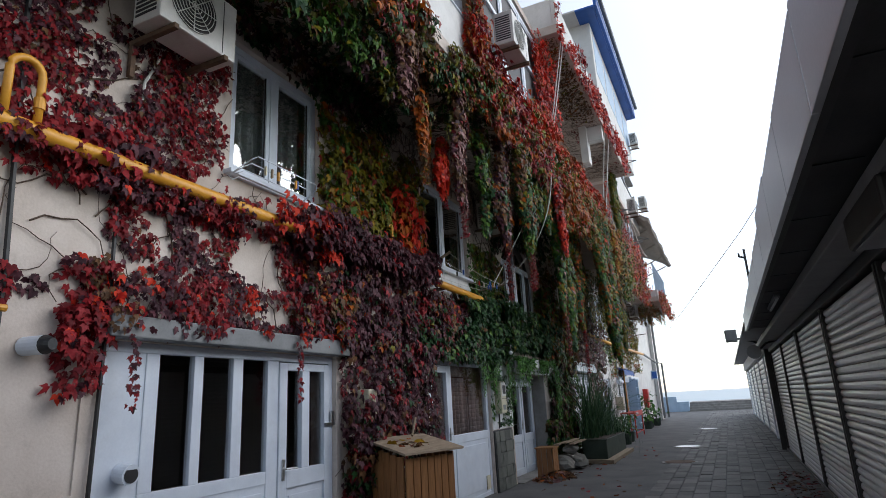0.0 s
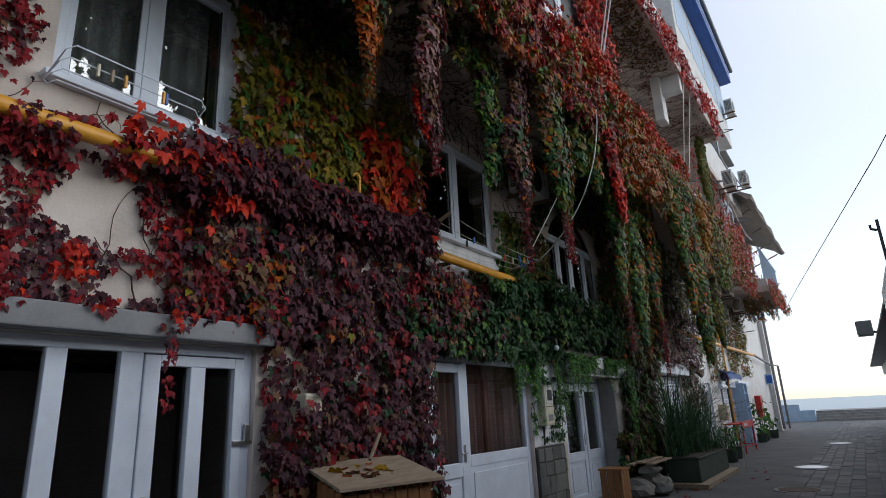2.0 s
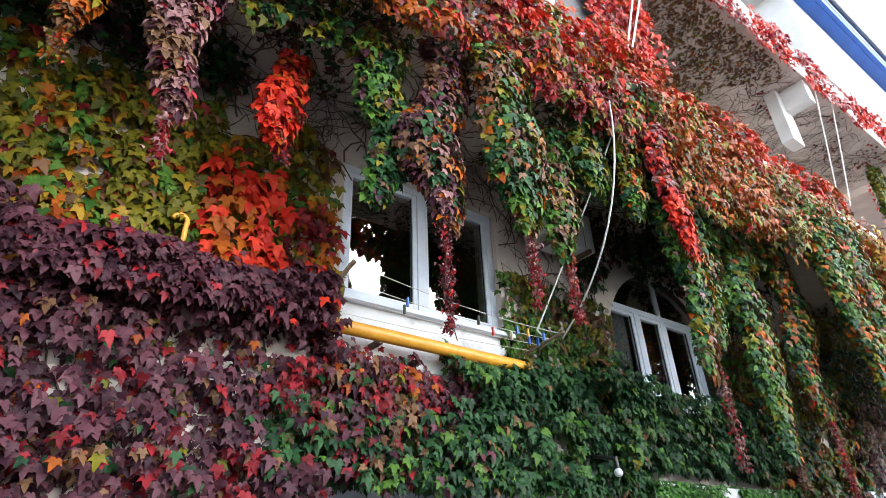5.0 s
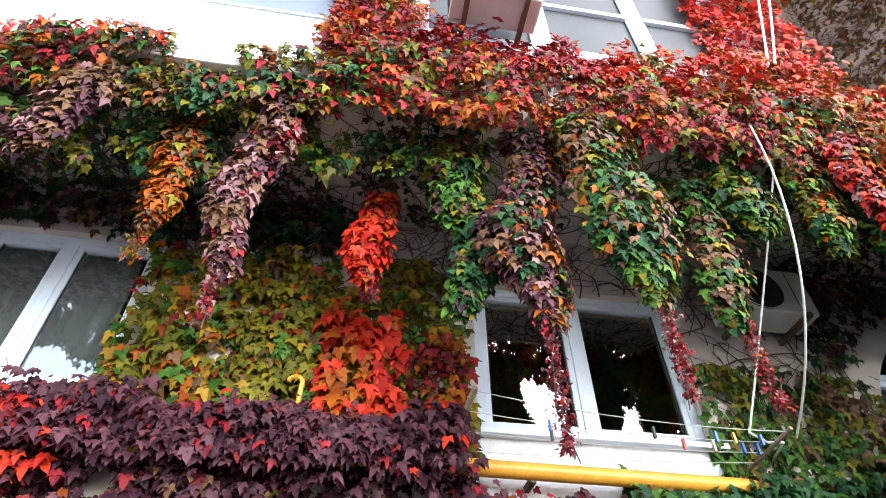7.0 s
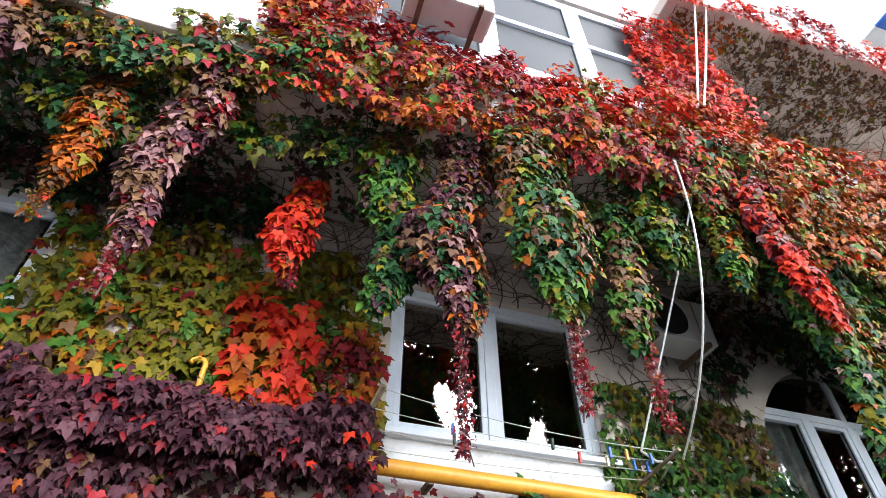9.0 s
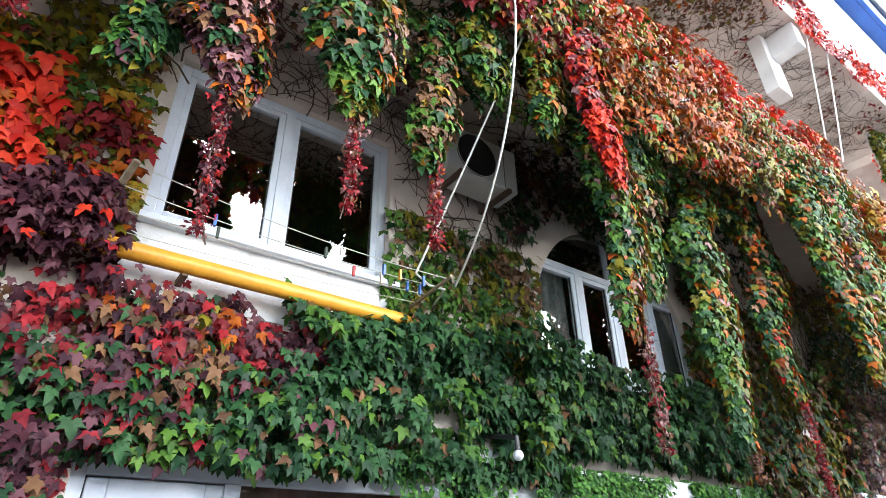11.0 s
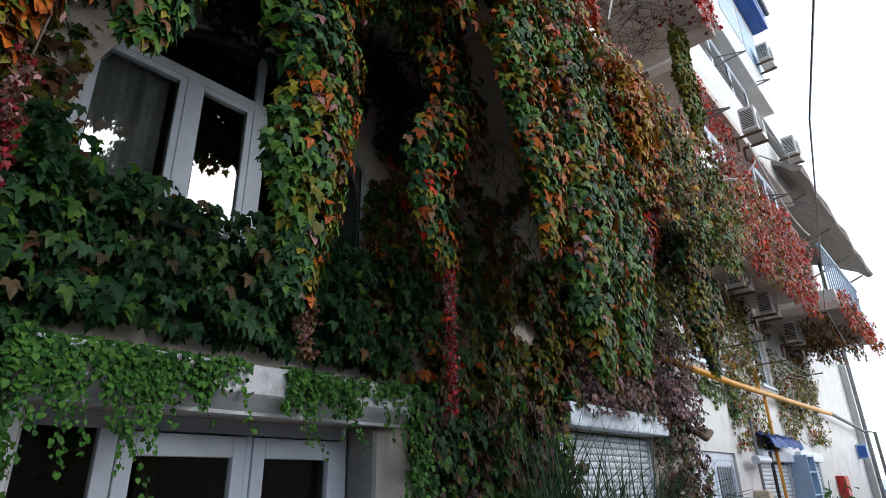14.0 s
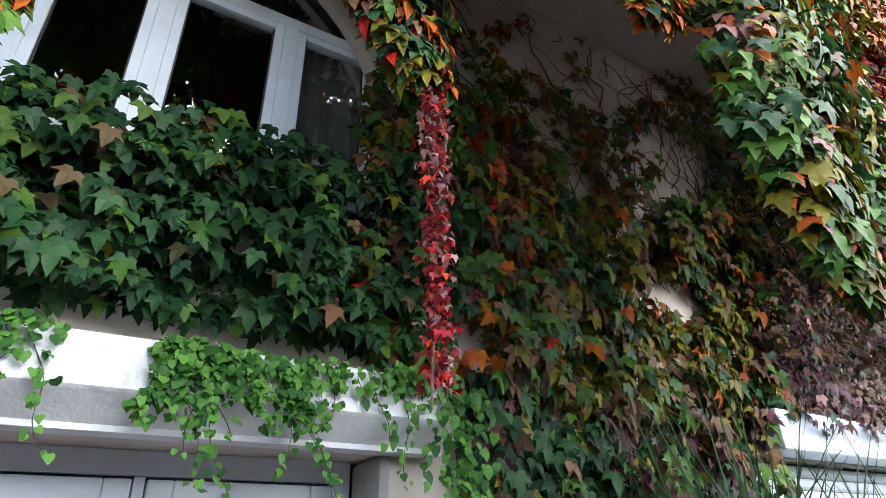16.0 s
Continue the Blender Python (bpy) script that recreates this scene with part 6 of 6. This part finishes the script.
def pot_plant(x, y, h, label, seed, leafsize=0.22, n=26):
    p = thing("potted_plant", (x, y, 0), label, "plant", "potted plants")
    part("pot", tube([(x, y, 0), (x, y, 0.02), (x, y, 0.3)], 0.13, 16, None, 1.3), DARKGREEN, p)
    part("soil", tube([(x, y, 0.3), (x, y, 0.304)], 0.155, 16), SOIL, p)
    rg = np.random.default_rng(seed)
    bm = bmesh.new()
    for i in range(6):
        tube([(x, y, 0.3), (x + rg.normal(0, 0.08), y + rg.normal(0, 0.08), 0.3 + h * 0.5), (x + rg.normal(0, 0.18), y + rg.normal(0, 0.18), 0.3 + h * rg.uniform(0.6, 1))], 0.01, 5, bm)
    part("stalk", bm, GRASSLEAF, p)
    P = np.stack([x + rg.normal(0, 0.2, n), y + rg.normal(0, 0.22, n), 0.35 + h * rg.random(n)], 1)
    F = P - np.array([x, y, 0.2])
    F /= np.linalg.norm(F, axis=1, keepdims=True)
    link("foliage", leaf_mesh("foliage", P, F, rg.uniform(0.6, 1.2, n) * leafsize, np.zeros(n, int), [SMALLIVY], "plain", lift=0.3), p, kind="stuff")
    return p


pot_plant(-3.2, 26.2, 1.2, "tall leafy plant in a dark pot by the shutter", 1)
pot_plant(-3.25, 27.2, 0.8, "leafy plant in a dark pot by the shutter", 2)
pot_plant(-2.95, 18.6, 0.5, "bushy green plant in a dark pot", 3, 0.1, 90)
pot_plant(-3.0, 19.6, 0.45, "low bushy plant in a dark pot", 4, 0.1, 90)
pot_plant(-3.1, 28.6, 0.5, "small leafy plant in a dark pot", 5, 0.12, 50)

stand = thing("red_stand", (-3.1, 22.0, 0), "red painted steel stall stand with lettered board", "stand")
part("board", boxes((-2.98, -2.94, 20.9, 22.9, 0.68, 0.86), bevel=0.008), REDPAINT, stand)
part("shelf", boxes((-3.42, -2.985, 20.9, 22.9, 0.78, 0.81), bevel=0.005), REDPAINT, stand)
for x, y in ((-2.98, 20.95), (-2.98, 22.8), (-3.4, 20.95), (-3.4, 22.8)):
    part("leg", boxes((x, x + 0.04, y, y + 0.04, 0, 0.78 if x < -3 else 0.68)), REDPAINT, stand)
part("brace", boxes((-3.36, -2.94, 22.81, 22.835, 0.15, 0.18), (-2.97, -2.945, 20.99, 22.8, 0.15, 0.18)), REDPAINT, stand)
part("lettering_bar", boxes(*[(-2.939, -2.936, 21.2 + 0.16 * i, 21.3 + 0.16 * i, 0.73, 0.81) for i in range(4)]), PVC, stand, "unreadable white lettering")
shelf = thing("blue_shelf", (-3.4, 24.9, 0), "pale blue open wooden shelf against the facade", "shelf")
part("side", boxes((FX + 0.003, -3.25, 24.45, 24.5, 0, 2.0), bevel=0.005), PALEBLUE, shelf)
part("side", boxes((FX + 0.003, -3.25, 25.1, 25.15, 0, 2.0), bevel=0.005), PALEBLUE, shelf)
for z in (0.3, 0.75, 1.2, 1.65, 1.96):
    part("board", boxes((FX + 0.004, -3.26, 24.505, 25.095, z, z + 0.03)), PALEBLUE, shelf)
part("back", boxes((FX + 0.0025, FX + 0.012, 24.5, 25.1, 0.02, 1.96)), PALEBLUE, shelf)
tarp = thing("blue_tarpaulin", (-3.4, 23.3, 2.2), "crumpled blue tarpaulin over the shutter box", "tarpaulin")
bm = bmesh.new()
gv = [[bm.verts.new((FX + 0.02 + 0.34 * j / 5 + 0.02 * math.sin(i * 2.1 + j), 22.2 + 2.2 * i / 14, 2.38 - 0.03 * j - 0.03 * math.sin(i * 1.7 + j * 1.3) - (0.14 if j == 5 else 0))) for j in range(6)] for i in range(15)]
for i in range(14):
    for j in range(5):
        bm.faces.new((gv[i][j], gv[i][j + 1], gv[i + 1][j + 1], gv[i + 1][j]))
bmesh.ops.solidify(bm, geom=bm.faces[:], thickness=0.006)
part("sheet", bm, BLUE, tarp)
fire = thing("fire_box", (FX, 29.2, 0.8), "red fire cabinet on the white wall", "cabinet")
part("case", boxes((FX + 0.003, FX + 0.2, 29.0, 29.5, 0.7, 1.6), bevel=0.012), REDPAINT, fire)
part("door", boxes((FX + 0.202, FX + 0.215, 29.03, 29.47, 0.73, 1.57), bevel=0.004), REDPAINT, fire)
part("latch", boxes((FX + 0.216, FX + 0.23, 29.05, 29.08, 1.1, 1.2)), CHROME, fire)
sign = thing("blue_sign_box", (-3.2, 33.6, 2.1), "small blue and white sign box on the corner", "sign")
part("case", boxes((FX + 0.003, -3.3, 33.4, 33.6, 2.1, 2.55), bevel=0.01), PALEBLUE, sign)
part("face", boxes((-3.55, -3.32, 33.39, 33.399, 2.15, 2.5)), BLUE, sign)
gaspost = thing("gas_meter", (-3.4, 21.6, 1.1), "cream gas meter with grey pipe on the facade", "meter")
part("case", boxes((FX + 0.003, -3.35, 21.5, 21.8, 0.9, 1.35), bevel=0.02), CREAM, gaspost)
part("pipe", tube([(-3.45, 21.65, 1.35), (-3.45, 21.65, 2.6)], 0.025, 8), GREYTRIM, gaspost)
part("roll", tube([(-3.4, 21.3, 1.85), (-3.4, 22.1, 1.85)], 0.07, 12), PVC, gaspost, "rolled white awning tube")
part("pole", tube([(-3.35, 22.1, 0.0), (-3.35, 22.12, 2.0)], 0.03, 8), BLACK, gaspost, "black pole")

# ---- small fixtures of the stalls ----
lampbox = thing("flood_lamp", (0.45, 18.9, 2.75), "grey flood lamp box on an arm above the stalls", "lamp")
part("case", boxes((0.15, 0.45, 18.7, 19.1, 2.72, 3.05), bevel=0.02), GREYTRIM, lampbox)
part("louvre", boxes(*[(0.14, 0.149, 18.74, 19.06, 2.76 + 0.06 * i, 2.79 + 0.06 * i) for i in range(5)]), BLACK, lampbox)
part("arm", tube([(0.45, 18.9, 2.8), (0.8, 18.9, 2.7), (1.0, 18.9, 2.6)], 0.03, 8), BLACK, lampbox)
dish = thing("loudspeaker", (0.6, 13.0, 2.1), "round blue-grey horn loudspeaker under the overhang", "loudspeaker")
part("horn", tube([(0.55, 12.8, 2.08), (0.58, 12.95, 2.09), (0.62, 13.15, 2.1)], 0.13, 18, None, 0.3), GREYTRIM, dish)
part("arm", tube([(0.62, 13.15, 2.1), (0.8, 13.15, 2.25), (1.0, 13.15, 2.3)], 0.02, 8), BLACK, dish)
tl = thing("tube_lamp", (0.62, 7.8, 2.37), "slim unlit tube lamp under the soffit", "lamp")
part("body", boxes((0.6, 0.66, 7.2, 8.4, 2.36, 2.394), bevel=0.006), GREYTRIM, tl)
part("tube", tube([(0.63, 7.25, 2.345), (0.63, 8.35, 2.345)], 0.014, 10), CURTAIN, tl)
pole = thing("cable_pole", (1.02, 18.83, 2.76), "dark steel pole standing on the stall roof", "pole")
part("shaft", boxes((1.0, 1.06, 18.8, 18.86, 2.761, 5.35), bevel=0.006), BLACK, pole)
part("insulator", tube([(1.0, 18.83, 5.1), (0.88, 18.83, 5.15), (0.88, 18.83, 5.25)], 0.03, 6), BLACK, pole)
jb = thing("shutter_motor_box", (0.85, 3.2, 2.2), "dark motor housing above a stall shutter", "motor housing")
part("case", boxes((0.7, 0.98, 2.9, 3.7, 2.1, 2.283), bevel=0.02), BLACK, jb)
part("cover", boxes((0.72, 0.96, 2.95, 3.65, 2.094, 2.0995), bevel=0.0), GREYTRIM, jb)
for y, x in ((13.7, -1.15), (17.4, -1.2), (25.0, -0.9)):
    mh = thing("manhole_cover", (x, y, 0), "round iron manhole cover in the lane", "manhole")
    part("frame", tube([(x, y, 0.0), (x, y, 0.012)], 0.36, 28), CONCRETE, mh)
    part("lid", tube([(x, y, 0.0125), (x, y, 0.018)], 0.3, 28), CHROME if y > 15 else RUST, mh)

# ---- small ivy on the canopy ----
canopy_ivy = thing("trailing_ivy", (-3.4, 11.6, 2.2), "fresh green small-leaved ivy spilling over the canopy", "ivy")
rnd = random.Random(3)
bm, pl, sl = bmesh.new(), [], []
for i in range(160):
    lo, hi = ((10.3, 10.6), (10.65, 11.1), (11.15, 11.4), (11.7, 12.05), (12.05, 12.4), (12.55, 12.82))[(0, 0, 1, 1, 1, 2, 3, 3, 4, 5)[i % 10]]
    yy = min(12.82, max(10.3, rnd.gauss((lo + hi) / 2, (hi - lo) * 0.42)))
    full = 0.10 + 0.28 * max(0.0, math.sin((yy - 10.1) * 2.4)) + 0.16 * max(0.0, math.sin((yy - 11.35) * 2.6)) + (0.08 if yy < 10.7 else 0.0)
    L = full * rnd.uniform(0.15, 1.2) + (rnd.uniform(0.1, 0.36) if rnd.random() < 0.2 else 0.0)
    yd, pts = rnd.uniform(-0.25, 0.35), []
    steps = max(4, int(L / 0.035))
    for k in range(steps + 1):
        q = k / steps
        zq = 2.205 - L * q
        xq = -3.47 + 0.1 * min(1, q * 6) + 0.015 * math.sin(5 * q + i)
        pts.append((xq if q > 0.02 else -3.5, yy + yd * q * L * 1.6 + 0.015 * math.sin(9 * q + i), zq))
        for _ in range(3 if zq > 1.95 else 2):
            pl.append((pts[-1][0] + rnd.uniform(0.0, 0.03), pts[-1][1] + rnd.uniform(-0.03, 0.03), zq + rnd.uniform(-0.02, 0.02)))
            sl.append(rnd.uniform(0.02, 0.04) if zq > 1.95 else rnd.uniform(0.016, 0.032))
    tube(pts, 0.0018, 3, bm)
part("tendril_tangle", bm, BARK, canopy_ivy, kind="stuff")
pl, sl = np.array(pl), np.array(sl)
link("foliage", leaf_mesh("foliage", pl, RNG.normal(0, 0.25, (len(pl), 3)) + np.array([1.0, 0, 0]), sl, np.zeros(len(pl), int), [SMALLIVY], "heart", lift=0.5), canopy_ivy, kind="stuff")
wall_ivy = thing("trailing_ivy", (FX, 9.7, 1.6), "small green ivy over the white wall by the meter", "ivy")
n = 1200
y, zz = RNG.uniform(9.1, 10.5, n), RNG.uniform(1.3, 2.25, n)
keep = (vnoise(y, zz, 2.6, 95) + (zz - 1.9) * 0.6 > 0.5) & ~((y > 9.5) & (y < 9.9) & (zz < 1.8))
P = np.stack([FX + 0.02 + 0.08 * RNG.random(n), y, zz], 1)[keep]
link("leaves", leaf_mesh("leaves", P, np.tile([1.0, 0, 0], (len(P), 1)), RNG.uniform(0.03, 0.06, len(P)), np.zeros(len(P), int), [SMALLIVY], "heart", lift=0.4), wall_ivy, kind="stuff")
def ivy_curtain(y, z1, z0, width, x, count, label, seed):
    """Trails of small ivy hanging side by side."""
    rnd = random.Random(seed)
    t = thing("trailing_ivy", (x, y, z1), label, "ivy")
    bm, pl, sl = bmesh.new(), [], []
    for k in range(count):
        yy, L = y + rnd.uniform(-0.5, 0.5) * width, (z1 - z0) * rnd.uniform(0.45, 1.0)
        pts = [(x + rnd.uniform(-0.01, 0.03), yy + 0.02 * math.sin(4.0 * q + k), z1 - L * q / 12) for q in range(13)]
        tube(pts, 0.002, 3, bm)
        for q in range(int(L / 0.011)):
            f = q / max(1, int(L / 0.011))
            px, py, pz = pts[int(f * 12)]
            pl.append((px + rnd.uniform(0, 0.04), py + rnd.gauss(0, 0.022), z1 - L * f))
            sl.append(rnd.uniform(0.014, 0.032))
    part("tendril_tangle", bm, BARK, t, kind="stuff")
    pl, sl = np.array(pl), np.array(sl)
    link("foliage", leaf_mesh("foliage", pl, np.tile([1.0, 0, 0], (len(pl), 1)), sl, np.zeros(len(pl), int), [SMALLIVY], "heart", lift=0.5), t, kind="stuff")


ivy_curtain(8.98, 2.25, 1.3, 0.1, FX + 0.05, 5, "thin ivy trail hanging across the curtained window", 11)
ivy_curtain(9.5, 2.3, 1.2, 0.16, FX + 0.06, 7, "thin ivy trail hanging beside the window frame", 12)
ivy_curtain(10.2, 2.3, 1.1, 0.42, FX + 0.09, 13, "dense small-leaved ivy hanging beside the canopy", 13)
end_ivy = thing("trailing_ivy", (FX, 12.9, 1.6), "small green ivy at the canopy's end", "ivy")
n = 420
y, zz = RNG.normal(12.85, 0.07, n), RNG.uniform(1.0, 2.15, n)
P = np.stack([FX + 0.22 + 0.08 * RNG.random(n), y, zz], 1)
link("leaves", leaf_mesh("leaves", P, np.tile([1.0, 0, 0], (n, 1)), RNG.uniform(0.025, 0.05, n), np.zeros(n, int), [SMALLIVY], "heart", lift=0.4), end_ivy, kind="stuff")


# ---- trees behind the stalls, mirrored in the panes ----
def tree(x, y, h, crown_z, r, seed):
    t = thing("tree", (x, y, 0), "tall broad-leaved tree behind the market stalls", "tree", "trees behind the stalls")
    rnd = random.Random(seed)
    rg = np.random.default_rng(seed)
    part("trunk", tube([(x, y, 0), (x + 0.1, y + 0.05, crown_z * 0.5), (x + 0.05, y - 0.1, crown_z), (x, y, h * 0.85)], 0.2, 10, None, 0.25), TREEBARK, t)
    centres = []
    for i in range(13):
        a, el = i * 2.4, rnd.uniform(-0.1, 0.9)
        s = crown_z + (h - crown_z) * rnd.uniform(0.0, 0.55)
        L = r * rnd.uniform(0.7, 1.15)
        e = (x + L * math.cos(a) * math.cos(el), y + L * math.sin(a) * math.cos(el), min(h, s + L * math.sin(el)))
        part("limb", tube([(x, y, s), ((x + e[0]) / 2, (y + e[1]) / 2, (s + e[2]) / 2 + 0.2), e], 0.06, 6, None, 0.3), TREEBARK, t)
        for k in (0.45, 0.7, 1.0):
            centres.append((x + (e[0] - x) * k, y + (e[1] - y) * k, s + (e[2] - s) * k))
    C = np.array(centres)
    n = 2600
    idx = rg.integers(0, len(C), n)
    P = C[idx] + rg.normal(0, 0.33, (n, 3))
    F = rg.normal(0, 1, (n, 3))
    link("crown", leaf_mesh("crown", P, F, rg.uniform(0.10, 0.2, n), np.zeros(n, int), [TREELEAF], "plain", jitter=0.6), t, kind="stuff")
    return t


tree(6.6, -5.2, 18.0, 13.6, 2.4, 1)
tree(6.8, 5.0, 18.8, 14.3, 2.4, 2)
tree(6.6, 12.4, 17.5, 12.6, 2.5, 3)
part("wall_east_back", boxes((5.05, 5.2, -6, 37.5, 0, 2.7)), CONCRETE, label="plain back wall behind the stalls", category="wall", kind="structure")

# ---- single large leaves nearest the walk ----
V, F = TEMPLATES["lobed"]
for tones in (((0.018, 0.050, 0.022), (0.05, 0.115, 0.045)), ((0.022, 0.06, 0.022), (0.06, 0.13, 0.04)), ((0.035, 0.09, 0.022), (0.075, 0.16, 0.04)), ((0.018, 0.045, 0.025), (0.045, 0.10, 0.05)), ((0.05, 0.045, 0.02), (0.12, 0.08, 0.04)), ((0.03, 0.07, 0.02), (0.08, 0.15, 0.03))):
    me = bpy.data.meshes.new("leaf")
    me.from_pydata([tuple(v) for v in V], [], [tuple(int(i) for i in f) for f in F])
    me.materials.append(leaf_material("single_leaf", *tones, single=True))
    for _ in range(50):
        yy, zz = RNG.uniform(9.9, 13.6), RNG.uniform(2.38, 3.05)
        f = Vector((1, RNG.normal(0, 0.3), 0.5 + RNG.normal(0, 0.2))).normalized()
        d = Vector((RNG.normal(0, 0.2), RNG.normal(0, 0.35), -1))
        d = (d - f * d.dot(f)).normalized()
        u = d.cross(f)
        s = RNG.uniform(0.055, 0.092)
        o = link("leaf", me, CREEPERS["green"])
        p = Vector((FX + RNG.uniform(0.1, 0.36), yy, zz))
        o.matrix_basis = Matrix(((u.x * s, d.x * s, f.x * s, p.x), (u.y * s, d.y * s, f.y * s, p.y), (u.z * s, d.z * s, f.z * s, p.z), (0, 0, 0, 1)))

# ---- paving: single pavers along the stalls, the rest joined ----
pave = thing("pavement", (-0.2, 20, 0), "grey rectangular concrete pavers in the lane", "pavement", kind="structure")
PW, PL = 0.21, 0.42
bm = boxes((0, PW - 0.014, 0, PL - 0.014, -0.02, 0.012), bevel=0.004)
me = bpy.data.meshes.new("paver")
bm.to_mesh(me)
bm.free()
me.materials.append(PAVER)
rest_v, rest_f, count = [], [], 0
rnd = random.Random(21)
for i in range(11):
    for j in range(90):
        x, y = -1.3 + i * PW, 6.0 + j * PL * 1.0 + (PL / 2 if i % 2 else 0)
        dz = rnd.uniform(-0.004, 0.004)
        if 8.6 < y < 19.8 and count < 300:
            o = link("paver", me, pave)
            o.location = (x, y, dz)
            count += 1
        else:
            k = len(rest_v)
            a, b, c = PW - 0.014, PL - 0.014, 0.012 + dz
            rest_v += [(x, y, -0.01), (x + a, y, -0.01), (x + a, y + b, -0.01), (x, y + b, -0.01), (x + 0.003, y + 0.003, c), (x + a - 0.003, y + 0.003, c), (x + a - 0.003, y + b - 0.003, c), (x + 0.003, y + b - 0.003, c)]
            rest_f += [(k + 4, k + 5, k + 6, k + 7), (k, k + 1, k + 5, k + 4), (k + 1, k + 2, k + 6, k + 5), (k + 2, k + 3, k + 7, k + 6), (k + 3, k, k + 4, k + 7)]
me2 = bpy.data.meshes.new("far_pavers")
me2.from_pydata(rest_v, [], rest_f)
me2.materials.append(PAVER_FAR)
link("far_pavers", me2, pave, kind="stuff")
